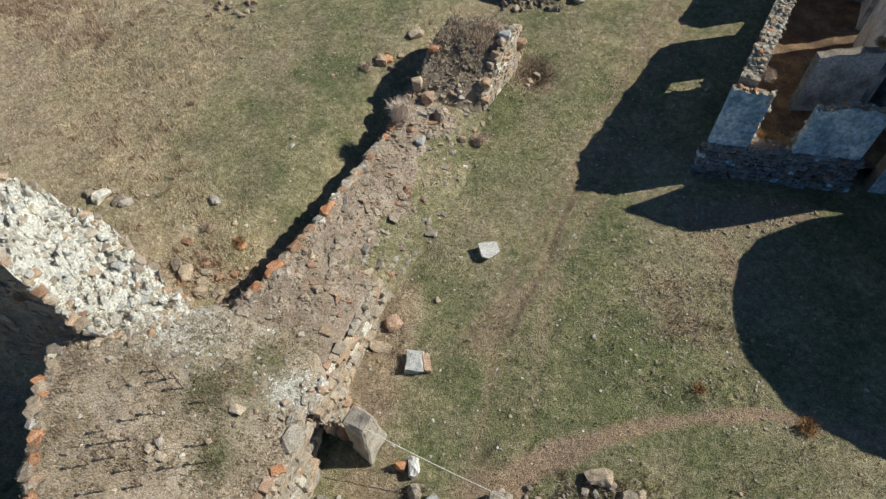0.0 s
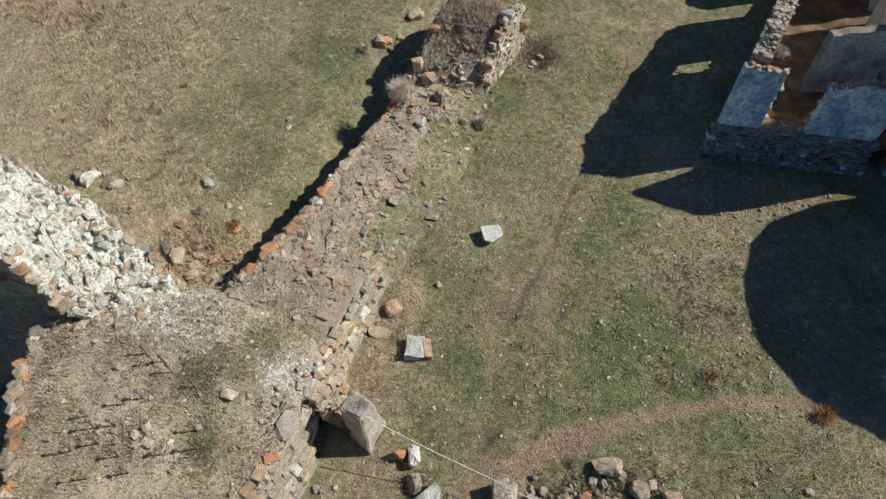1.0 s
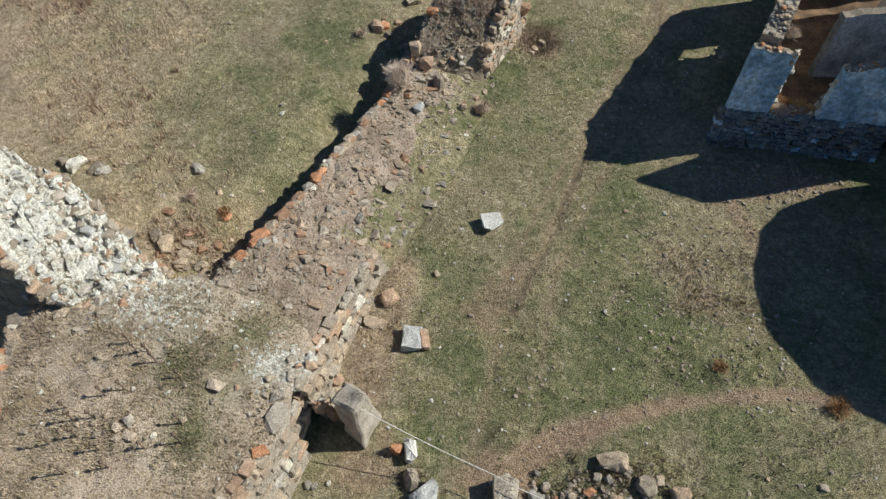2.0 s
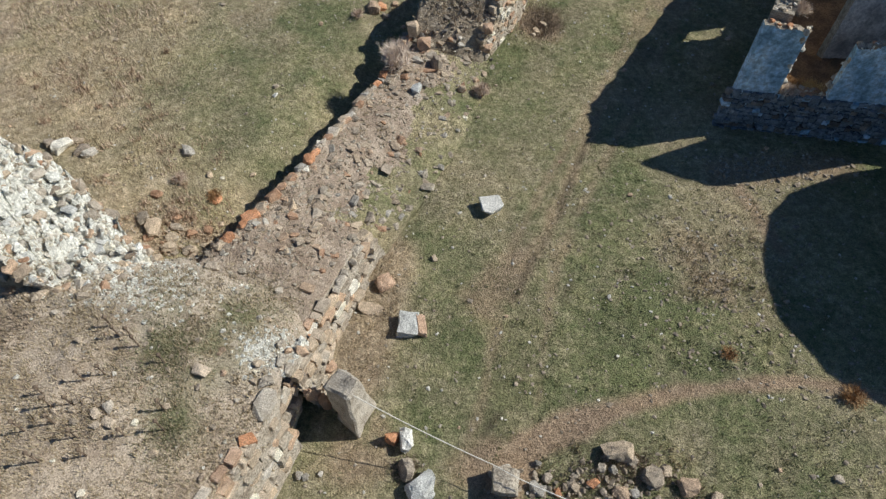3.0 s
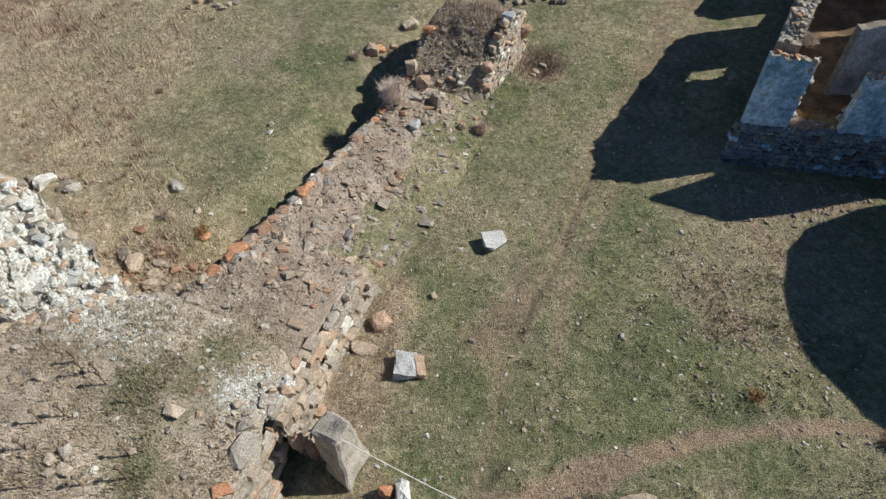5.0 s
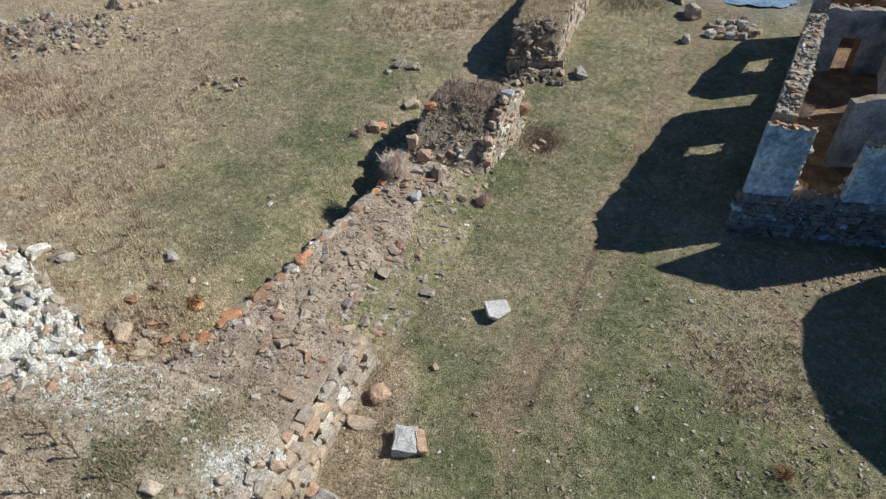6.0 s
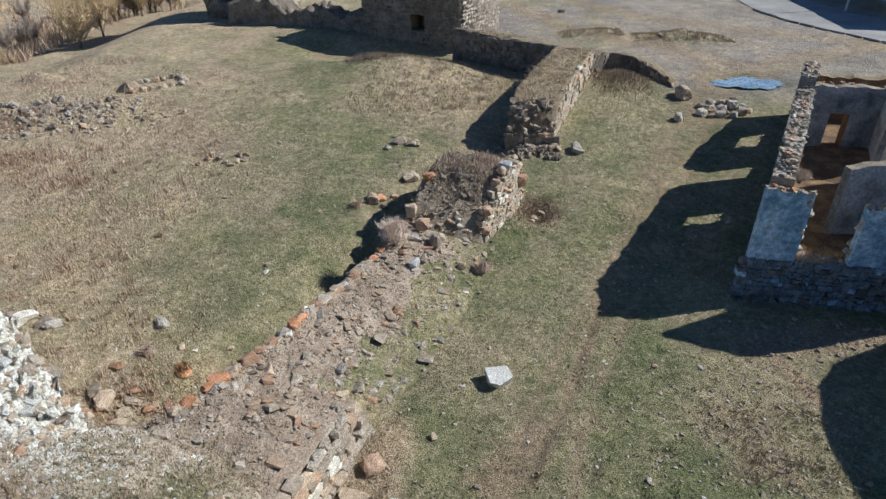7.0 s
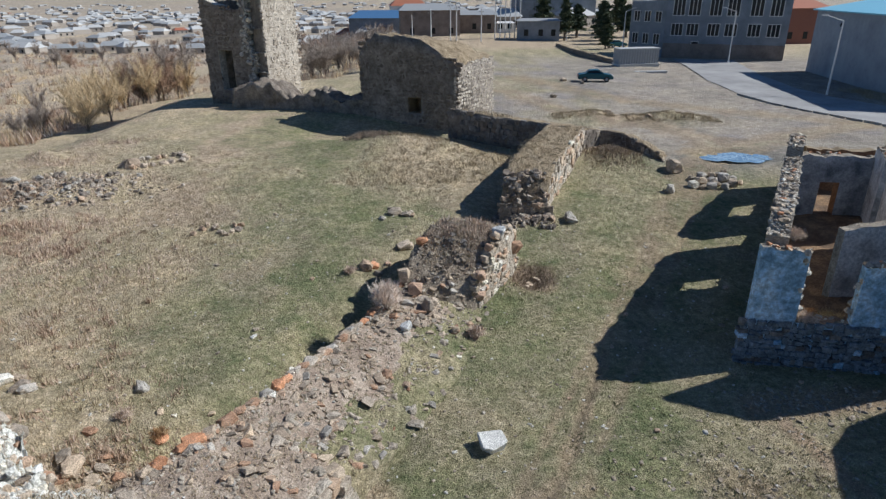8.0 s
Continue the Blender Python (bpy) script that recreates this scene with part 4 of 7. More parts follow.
def facing(name, parent, a, b, z0, z1, course, length, mat, *holes):
    """As face_stones, for far walls, in one mesh."""
    a, b = Vector((*a, 0)), Vector((*b, 0))
    d = (b - a).normalized()
    out, items = Vector((d.y, -d.x, 0)), []
    total, yaw, z = (b - a).length, math.atan2(d.y, d.x), min(z0)
    while z < max(z1):
        h, s = course * rng.uniform(0.75, 1.25), rng.uniform(-0.2, 0)
        while s < total:
            l = length * rng.uniform(0.6, 1.5)
            t = min(1, max(0, (s + l / 2) / total))
            if any(u0 - 0.1 < s + l / 2 < u1 + 0.1 and v0 - 0.2 < z + h / 2 < v1 + 0.1 for u0, u1, v0, v1 in holes):
                s += l
                continue
            if z < z1[0] + (z1[1] - z1[0]) * t - h * 0.5 and rng.random() < 0.93:
                p = a + d * (s + l / 2) + out * (rng.uniform(-0.13, -0.05))
                items.append(((p.x, p.y, z + h / 2), (l * 1.05, 0.3, h * 1.05), (0, rng.uniform(-.05, .05), yaw + rng.uniform(-.06, .06))))
            s += l
        z += h
    return joined_stones(name, items, mat, parent)



def ragged_wall(name, a, b, thick, z0, tops, openings, mats, parent, seed=0.0, label=""):
    """An upright wall from a to b, thick to the left of that way, with a ragged top and openings (s0, s1, z0, z1); mats: faces, top."""
    a, b = Vector((*a, 0)), Vector((*b, 0))
    d, total = (b - a).normalized(), (b - a).length
    side = Vector((-d.y, d.x, 0)) * thick
    cuts = sorted({0.0, total, *[o[0] for o in openings], *[min(o[1], total) for o in openings], *[i * 0.3 for i in range(int(total / 0.3) + 1)]})
    cuts = [c for i, c in enumerate(cuts) if i == 0 or c - cuts[i - 1] > 0.02]

    def top(s):
        for (s0, h0), (s1, h1) in zip(tops, tops[1:]):
            if s <= s1:
                h = h0 + (h1 - h0) * max(0.0, (s - s0)) / (s1 - s0)
                return h + 0.14 * noise.noise(Vector((s * 1.9, seed, 0.5))) + 0.07 * noise.noise(Vector((s * 6.1, seed, 2.5)))
        return tops[-1][1]

    def spans(s):
        out, z = [], z0
        for o in sorted((o for o in openings if o[0] < s < o[1]), key=lambda o: o[2]):
            out.append((z, o[2]))
            z = o[3]
        if z < top(s) - 0.05:
            out.append((z, None))
        return out

    bm = bmesh.new()

    def quad(*ps, m=0):
        bm.faces.new([bm.verts.new(p) for p in ps]).material_index = m

    cols = [spans((p + q) / 2) for p, q in zip(cuts, cuts[1:])]
    for i, col in enumerate(cols):
        p, q = a + d * cuts[i], a + d * cuts[i + 1]
        for lo, hi in col:
            hp_, hq = (top(cuts[i]), top(cuts[i + 1])) if hi is None else (hi, hi)
            up = lambda v, z: Vector((v.x, v.y, z))
            quad(up(p, lo), up(q, lo), up(q, hq), up(p, hp_))
            quad(up(q + side, lo), up(p + side, lo), up(p + side, hp_), up(q + side, hq))
            quad(up(p, hp_), up(q, hq), up(q + side, hq), up(p + side, hp_), m=1)
            if lo > z0:
                quad(up(p + side, lo), up(q + side, lo), up(q, lo), up(p, lo), m=1)
            if i == 0 or cols[i - 1] != col:
                quad(up(p + side, lo), up(p, lo), up(p, hp_), up(p + side, hp_), m=len(mats) - 1)
            if i == len(cols) - 1 or cols[i + 1] != col:
                quad(up(q, lo), up(q + side, lo), up(q + side, hq), up(q, hq), m=len(mats) - 1)
    bmesh.ops.remove_doubles(bm, verts=bm.verts, dist=0.001)
    return part(name, bm, mats, parent, label)


tower = tagged(new("wall_tower"), "tall ruined square stone tower with a broken corner", "ruined tower", kind="structure")
TOWER_GAPS = [(4.4, 9.0, 12.5, 30), (4.6, 9.0, 9.6, 12.5), (4.35, 9.0, 7.4, 9.6), (4.8, 9.0, 5.6, 7.4), (4.65, 9.0, 3.8, 5.6), (5.2, 9.0, 2.6, 3.8)]
TOWER_HOLES = [(1.4, 2.9, 3.8, 7.6), (2.0, 2.6, -0.2, 2.4)]
# front wall in the shade tone, side wall in the sun tone
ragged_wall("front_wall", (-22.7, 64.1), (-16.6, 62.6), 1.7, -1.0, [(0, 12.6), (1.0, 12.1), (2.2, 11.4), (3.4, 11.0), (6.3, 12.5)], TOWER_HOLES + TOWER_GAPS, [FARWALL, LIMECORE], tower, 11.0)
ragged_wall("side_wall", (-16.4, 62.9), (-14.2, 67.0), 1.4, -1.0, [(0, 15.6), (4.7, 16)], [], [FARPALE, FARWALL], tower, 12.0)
ragged_wall("back_wall", (-14.8, 67.0), (-20.3, 68.6), 1.4, -1.0, [(0, 13.5), (3, 12.5), (5.8, 12)], [], [FARWALL, FARWALL], tower, 13.0)
ragged_wall("west_wall", (-20.4, 68.4), (-22.2, 65.6), 1.4, -1.0, [(0, 12), (3.4, 12.4)], [], [FARWALL, FARWALL], tower, 14.0)


def torn_spot(lo, hi, past):
    """A place on the torn edge of the tower's front wall."""
    g = TOWER_GAPS[rng.randrange(len(TOWER_GAPS))]
    t, w = (g[0] + rng.uniform(lo, hi)) / 6.28, rng.uniform(-0.05, 1.7)
    return (-22.7 + 6.1 * t + 0.24 * w, 64.1 - 1.5 * t + 0.97 * w, rng.uniform(g[2] - past, min(g[3], 13.0)))


for i in range(170):
    s = rng.uniform(0.25, 0.6)
    stone("stone", tower, torn_spot(-0.25, 0.15, 0.0), (s, s, s * 0.8), turn3(0.7), pick([(LIMECORE, 4), (FARPALE, 3), (FARSTONE, 1)]), 0.65)
joined_stones("torn_core", [(torn_spot(-0.4, 0.5, 0.3), (k * 1.2, k, k), turn3(0.8)) for k in [rng.uniform(0.15, 0.5) for _ in range(620)]], LIMECORE, tower, 0.65)
# facings follow suit: dark on shaded fronts, pale on sunward sides
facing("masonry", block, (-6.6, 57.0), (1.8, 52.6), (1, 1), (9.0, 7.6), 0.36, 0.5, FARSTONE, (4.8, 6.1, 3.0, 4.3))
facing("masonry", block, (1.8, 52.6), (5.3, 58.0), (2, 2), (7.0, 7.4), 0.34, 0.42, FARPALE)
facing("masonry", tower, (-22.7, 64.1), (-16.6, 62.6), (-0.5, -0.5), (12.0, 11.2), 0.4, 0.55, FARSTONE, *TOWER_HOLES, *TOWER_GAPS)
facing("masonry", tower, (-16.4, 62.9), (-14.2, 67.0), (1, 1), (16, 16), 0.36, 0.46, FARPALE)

# ---------------------------------------------------------------- the roofless house
HO = Vector((11.55, 19.75, 0))
HU, HV = Vector((0.985, -0.17, 0)), Vector((0.505, 0.863, 0))
house = tagged(new("ruined_house"), "roofless ruined house with grey plaster over rough stone", "house")


def hp(u, v):
    p = HO + HU * u + HV * v
    return (p.x, p.y)


ragged_wall("front_wall", hp(0, 0), hp(6.2, 0), 0.35, -0.4, [(0, 4.55), (1.5, 4.45), (3.4, 4.0), (5, 4.4), (6.2, 4.2)], [(1.6, 3.45, 1.75, 9)], [SHADEWASH, MORTAR, SHADEWASH], house, 1.0, "front wall with a gap where a window was")
ragged_wall("front_wall", hp(7.4, 0), hp(11, 0), 0.65, -0.4, [(0, 3.0), (3.6, 3.6)], [], [SHADEWASH, MORTAR], house, 1.5)
long_side = ragged_wall("side_wall", hp(0, 19.6), hp(0, 0.66), 0.75, -0.4, [(0, 4.7), (2.5, 5.2), (5, 5.5), (6.0, 5.3), (6.5, 4.5), (7.9, 4.3), (8.4, 5.3), (15, 5.4), (17.6, 5.3), (18.2, 4.9), (19.6, 4.6)],
            [(11.2, 12.7, 2.0, 4.35), (6.3, 8.1, 1.9, 9), (2.4, 4.5, 2.4, 4.35)], [MORTAR, MORTAR], house, 2.0)
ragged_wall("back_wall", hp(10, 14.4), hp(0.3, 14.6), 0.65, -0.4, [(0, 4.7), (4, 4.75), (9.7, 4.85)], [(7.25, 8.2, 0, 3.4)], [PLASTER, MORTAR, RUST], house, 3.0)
# bounce-lit plaster on the faces, shade-dark stone on the partition's end
ragged_wall("partition_wall", (16.3, 22.6), (19.6, 22.5), 0.45, -0.4, [(0, 4.1), (1.5, 4.3), (3.3, 4.5)], [], [LITPLASTER, MORTAR, SHADESTONE], house, 4.0)
ragged_wall("cross_wall", (19.4, 22.4), (23.6, 31.0), 0.7, -0.4, [(0, 4.6), (2, 5.2), (9.6, 5.4)], [(5.5, 6.8, 1.0, 9)], [LITPLASTER, MORTAR, PLASTER], house, 5.0)
ragged_wall("back_room_wall", hp(9, 19.5), hp(0.8, 19.5), 0.7, -0.4, [(0, 3.9), (4, 4.0), (8.2, 4.15)], [], [RUST, STRAWTOP], house, 7.0)
# unseen: shaped from its cast shadow, lengthened to keep sun off the floor
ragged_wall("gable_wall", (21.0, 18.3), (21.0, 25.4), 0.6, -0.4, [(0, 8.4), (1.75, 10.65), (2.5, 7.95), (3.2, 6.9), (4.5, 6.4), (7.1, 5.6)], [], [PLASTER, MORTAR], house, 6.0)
bm = bmesh.new()
fl = [bm.verts.new((*p, z)) for p, z in ((hp(0.5, 0.5), 1.0), (hp(10, 0.5), 1.0), (hp(10, 19.4), 1.7), (hp(0.7, 19.4), 1.7))]
bm.faces.new(fl)
bmesh.ops.subdivide_edges(bm, edges=bm.edges, cuts=24, use_grid_fill=True)
for v in bm.verts:
    v.co.z += 0.25 * noise.fractal(v.co * 0.5, 1.0, 2.0, 3)
part("dirt_floor", bm, RUSTDIRT, house, "rusty dirt floor with dry weeds")
# base stones mostly in the shade-blue tone of the wall above
face_stones(house, hp(-0.1, -0.05), hp(6.3, -0.1), (-0.3, -0.3), (1.75, 1.75), [(SHADESTONE, 8), (SHADEWASH, 0.4), (DARKSTONE, 1)], 0.18, 0.26, 0.35, 0.03, 1.0, batter=0.2)
for u, z0, z1, n in ((1.55, 1.75, 4.5, 26), (3.4, 1.75, 4.1, 14)):      # torn plaster beside the gap
    for i in range(n):
        (x, y), z, s_ = hp(u + rng.uniform(-0.12, 0.12), rng.uniform(-0.02, 0.6)), rng.uniform(z0, z1), rng.uniform(0.1, 0.26)
        stone("stone", house, (x, y, z), (s_, s_, s_ * 1.2), turn3(0.5), pick([(LIMECORE, 4), (PALESTONE, 2), (WALLSTONE, 2)]), 0.6)
for i in range(40):
    (x, y), s_ = hp(rng.uniform(1.7, 3.3), rng.uniform(0.05, 0.6)), rng.uniform(0.08, 0.22)
    stone("stone", house, (x, y, 1.75 + s_ * 0.2), (s_ * 1.3, s_, s_ * 0.7), turn3(0.4), pick([(TANSTONE, 4), (REDBROWN, 2), (PALESTONE, 2)]), 0.6)
for s0, s1, z0, z1 in ((11.2, 12.7, 2.0, 4.35), (2.4, 4.5, 2.4, 4.35)):
    for i in range(44):
        low = rng.random() < 0.6
        t = rng.uniform(s0, s1) if low else rng.choice((s0, s1)) + rng.uniform(-0.05, 0.05)
        (x, y), k = hp(rng.uniform(0.1, 0.65), 19.6 - t), rng.uniform(0.14, 0.4)
        stone("stone", house, (x, y, z0 + k * 0.15 if low else rng.uniform(z0, z1)), (k * 1.2, k, k * 0.8), turn3(0.4), pick([(WALLSTONE, 4), (MORTAR, 3), (REDBROWN, 1)]), 0.65)


def wall_tree(ob):
    return BVHTree.FromPolygons([tuple(v.co) for v in ob.data.vertices], [tuple(p.vertices) for p in ob.data.polygons])


upright = [wall_tree(p) for p in house.children if "wall" in p.name and len(p.data.polygons) > 40]
for a, b, n, zs in ((hp(0, 0.4), hp(0.1, 19.4), 300, 0), (hp(0.2, 0.18), hp(6.2, 0.18), 90, 0), (hp(0.6, 14.8), hp(9, 14.6), 40, 0), ((19.2, 22.6), (23.2, 31.0), 110, 0), (hp(0.9, 19.8), hp(8.5, 19.8), 50, 0), ((16.4, 22.8), (19.6, 22.7), 20, 0)):
    d = Vector((b[0] - a[0], b[1] - a[1], 0)).normalized()
    for i in range(n):
        t, w = rng.random(), rng.uniform(-0.3, 0.3) * (0.5 if n == 90 else 1) + (0.35 if n == 300 else 0)
        x, y = a[0] + (b[0] - a[0]) * t + d.y * w, a[1] + (b[1] - a[1]) * t - d.x * w
        s = rng.uniform(0.08, 0.26)
        best = None
        for piece in upright:
            hit = piece.ray_cast(Vector((x, y, 20)), Vector((0, 0, -1)))
            if hit[0] and (best is None or hit[0].z > best):
                best = hit[0].z
        if best and best > 2.2:
            stone("stone", house, (x, y, best + s * 0.1), (s * 1.2, s, s * 0.7), turn3(0.4), pick([(WALLSTONE, 5), (MORTAR, 4), (PALESTONE, 1.5), (REDSTONE, 2 if n == 90 else 0.7)]), 0.7)


small, side_tree = [], wall_tree(long_side)
while len(small) < 620:
    x, y = hp(rng.uniform(0.02, 0.85), rng.uniform(0.7, 19.4))
    hit = side_tree.ray_cast(Vector((x, y, 20)), Vector((0, 0, -1)))
    if hit[0] and hit[0].z > 3.9:
        k = rng.uniform(0.06, 0.2)
        small.append(((x, y, hit[0].z), (k * 1.3, k, k * 0.6), turn3(0.4)))
joined_stones("rubble", small[:260], LIMECORE, long_side, 0.65)
joined_stones("rubble", small[260:430], PEBBLE, long_side, 0.65)
joined_stones("rubble", small[430:], FARPALE, long_side, 0.65)


# out of view; added and sized to cast the round shadow on the lawn
def round_tower():
    bm = bmesh.new()
    bmesh.ops.create_cone(bm, cap_ends=True, segments=40, radius1=5.25, radius2=5.25, depth=7.5, matrix=Matrix.Translation((24.1, 13.2, 2.75)))
    for v in bm.verts:
        v.co += noise.noise_vector(v.co) * 0.15
    return tagged(part("wall_round_tower", bm, MORTAR, None), "unseen round stone tower beside the ruined house", "tower", kind="structure")


round_tower()

# ---------------------------------------------------------------- loose rocks
def rock(x, y, size, mat, label, group="", tilt=0.2, sink=0.25, squareness=0.75, rz=None, name="rock"):
    bm = stone_bm(rng.randrange(9999), squareness, 22)
    if max(size) > 0.3:
        bmesh.ops.triangulate(bm, faces=bm.faces)
        bmesh.ops.subdivide_edges(bm, edges=bm.edges, cuts=3 if max(size) > 0.6 else 2, use_grid_fill=True)
        shift = rng.uniform(0, 50)
        for v in bm.verts:
            v.co += noise.noise_vector(v.co * 3.1 + Vector((shift, 0, 0))) * 0.07 + noise.noise_vector(v.co * 7.3 + Vector((shift, 0, 0))) * 0.04
    me = bpy.data.meshes.new(name)
    bm.to_mesh(me)
    bm.free()
    me.materials.append(mat)
    ob = new(name, me)
    t = turn3(tilt)
    ob.matrix_basis = Matrix.LocRotScale((x, y, rest(x, y) + size[2] * (0.5 - sink)), Euler((t[0], t[1], t[2] if rz is None else rz)), Vector(size))
    return tagged(ob, label, "rock", group)


def boulder():
    bm = bmesh.new()
    lo = [bm.verts.new(p) for p in ((-0.36, 0.02, -0.1), (-0.04, -0.2, -0.1), (0.36, -0.02, -0.1), (0.36, 0.4, -0.1), (-0.36, 0.4, -0.1))]
    hi = [bm.verts.new(p) for p in ((-0.3, -0.36, 0.3), (0.02, -0.42, 0.3), (0.48, -0.06, 0.36), (0.3, 0.4, 0.42), (-0.46, 0.34, 0.38))]
    bm.faces.new(lo[::-1])
    bm.faces.new(hi)
    for i in range(5):
        bm.faces.new((lo[i], lo[(i + 1) % 5], hi[(i + 1) % 5], hi[i]))
    bmesh.ops.bevel(bm, geom=bm.edges, offset=0.035, segments=2, affect="EDGES")
    for v in bm.verts:
        v.co += noise.noise_vector(v.co * 3) * 0.025
    ob = tagged(part("boulder", bm, WHITESTONE, None), "large flat white boulder lying on the lawn", "rock")
    ob.location = (1.85, 15.0, rest(1.85, 15.0))


boulder()
rock(-1.05, 10.1, (0.78, 0.85, 0.42), PALEGREY, "grey squared stone block lying on the lawn", tilt=0.08, squareness=0.95, rz=0.0)
rock(-0.6, 10.05, (0.36, 0.75, 0.36), TUFF, "orange stone block beside the grey one", tilt=0.08, squareness=0.9, rz=0.05)
rock(-1.85, 11.75, (0.75, 0.55, 0.4), TUFF, "reddish tuff block at the foot of the wall", rz=0.7)
rock(-2.3, 10.75, (0.85, 0.45, 0.25), TANSTONE, "pale flat stone at the foot of the wall", rz=-0.3)
rock(-1.35, 6.45, (0.4, 0.45, 0.6), REDSTONE, "orange stone beside the path", tilt=0.1)
rock(-0.95, 6.35, (0.42, 0.7, 0.6), WHITESTONE, "white upright stone beside the path", tilt=0.15, rz=0.1)
rock(-0.5, 5.05, (0.95, 0.75, 0.6), PALEGREY, "tilted grey stone slab near the rope", tilt=0.3, rz=0.5)
rock(-0.9, 5.5, (0.7, 0.4, 0.5), WALLSTONE, "dark weathered stone under dry weeds", tilt=0.3)
rock(1.75, 5.2, (0.85, 0.75, 0.75), FACEMORTAR, "square brown stone block that holds the rope", tilt=0.06, squareness=0.95, rz=-0.1, sink=0.15)
rock(5.0, 6.05, (0.95, 0.65, 0.6), WALLSTONE, "large rough boulder in the grass", rz=-0.1)
rock(5.9, 5.35, (0.6, 0.65, 0.4), WALLSTONE, "rough boulder in the grass", rz=0.6)
rock(6.8, 5.1, (0.65, 0.5, 0.4), WALLSTONE, "rough boulder in the grass", rz=0.2)
for x, y, s, m in ((2.6, 5.1, 0.5, GREYSTONE), (2.95, 5.35, 0.4, WALLSTONE), (3.2, 4.95, 0.35, REDSTONE), (2.75, 5.75, 0.3, GREYSTONE), (3.7, 5.1, 0.4, WALLSTONE), (4.2, 5.2, 0.45, REDSTONE), (4.5, 5.6, 0.4, WALLSTONE), (2.4, 4.6, 0.5, GREYSTONE),
                   (3.4, 4.5, 0.6, WALLSTONE), (4.9, 4.9, 0.6, WALLSTONE), (5.4, 5.8, 0.45, WALLSTONE), (6.3, 5.5, 0.5, WALLSTONE), (-3.9, 5.4, 0.35, GREYSTONE), (-3.7, 5.35, 0.3, GREYSTONE), (-3.3, 5.45, 0.22, PALESTONE), (7.5, 4.8, 0.5, WALLSTONE)):
    rock(x, y, (s * 0.75, s * 0.62, s * 0.48), m, "rubble stone beside the rope barrier", "rubble beside the rope")
heap = [(rng.gauss(4.2, 1.3), rng.gauss(5.15, 0.35)) for _ in range(110)]
tagged(joined_stones("rubble", [((x, y, rest(x, y) + 0.03), (k * 1.2, k, k * 0.7), turn3(0.6)) for x, y in heap for k in [rng.uniform(0.05, 0.2)]], PEBBLE, None, 0.65), "broken rubble heaped between the boulders", "rubble")
for i in range(9):
    k = rng.uniform(0.16, 0.34)
    rock(rng.gauss(4.1, 1.2), rng.gauss(5.1, 0.35), (k * 1.2, k, k * 0.8), pick([(WALLSTONE, 3), (GREYSTONE, 2), (REDBROWN, 2), (REDSTONE, 0.6)]), "rubble stone beside the rope barrier", "rubble beside the rope", 0.5)
rock(7.6, 32.1, (0.9, 0.7, 0.6), GREYSTONE, "dark grey boulder on the lawn by the wall")
for x, y, s, m in ((15.7, 39.1, 1.2, WALLSTONE), (14.4, 36.0, 0.8, GREYSTONE), (16.0, 36.6, 0.7, PALESTONE), (16.6, 37.0, 0.8, WALLSTONE), (17.0, 36.3, 0.7, GREYSTONE), (17.4, 37.1, 0.7, PALESTONE), (18.2, 37.4, 0.9, PALESTONE), (18.4, 36.5, 0.8, WALLSTONE), (17.8, 36.1, 0.6, GREYSTONE), (16.2, 37.6, 0.5, WALLSTONE), (16.9, 37.7, 0.75, GREYSTONE), (17.6, 37.8, 0.6, WALLSTONE), (18.7, 37.2, 0.6, GREYSTONE), (17.5, 36.6, 0.5, WALLSTONE), (18.0, 38.0, 0.5, GREYSTONE), (16.5, 36.3, 0.45, WALLSTONE), (19.0, 36.8, 0.45, PALESTONE), (18.6, 38.4, 0.4, WALLSTONE)):
    rock(x, y, (s, s * 0.8, s * 0.75), m, "boulder in a heap beside the track", "boulder heap by the track")
for x, y, s in ((-2.2, 33.3, 1.0), (-1.6, 33.0, 0.7), (-2.9, 32.4, 0.5), (-1.3, 33.6, 0.4), (-1.2, 32.9, 0.45), (-2.5, 34.0, 0.4)):
    rock(x, y, (s, s * 0.6, s * 0.45), pick([(TANSTONE, 1), (WALLSTONE, 1)]), "flat stone lying in the yard", "stones in the yard")
for x, y, s, m in ((-3.2, 26.9, 0.85, WALLSTONE), (-2.9, 27.1, 0.6, REDSTONE), (-2.6, 26.6, 0.45, WALLSTONE), (-2.2, 27.5, 0.4, TANSTONE), (-1.45, 29.1, 0.9, TANSTONE), (4.5, 26.1, 0.4, TANSTONE), (4.9, 26.6, 0.4, WALLSTONE), (4.3, 25.6, 0.3, TANSTONE)):
    rock(x, y, (s, s * 0.7, s * 0.55), m, "stone fallen from the wall stub", "stones by the wall stub")
for i in range(11):
    rock(-11.5 + rng.uniform(-1.3, 1.2), 30.8 + rng.uniform(-0.7, 1.2), (rng.uniform(0.3, 0.6), rng.uniform(0.2, 0.4), 0.3), pick([(TANSTONE, 3), (WALLSTONE, 2)]), "pale stone in a small heap on the lawn", "small heap of stones")
for i in range(22):
    t = i / 22 * 4
    c = [(-20.3, 40.7), (-17.6, 42.9), (-18.6, 44.7), (-21.2, 43.2), (-20.3, 40.7)]
    (ax, ay), (bx, by), f = c[int(t)], c[int(t) + 1], t % 1
    if int(t) != 3:
        rock(ax + (bx - ax) * f + rng.uniform(-.1, .1), ay + (by - ay) * f + rng.uniform(-.1, .1), (rng.uniform(0.4, 0.7), 0.4, 0.4), pick([(TANSTONE, 2), (WALLSTONE, 3)]), "stone in the outline of a grave-like plot", "stones round a plot")
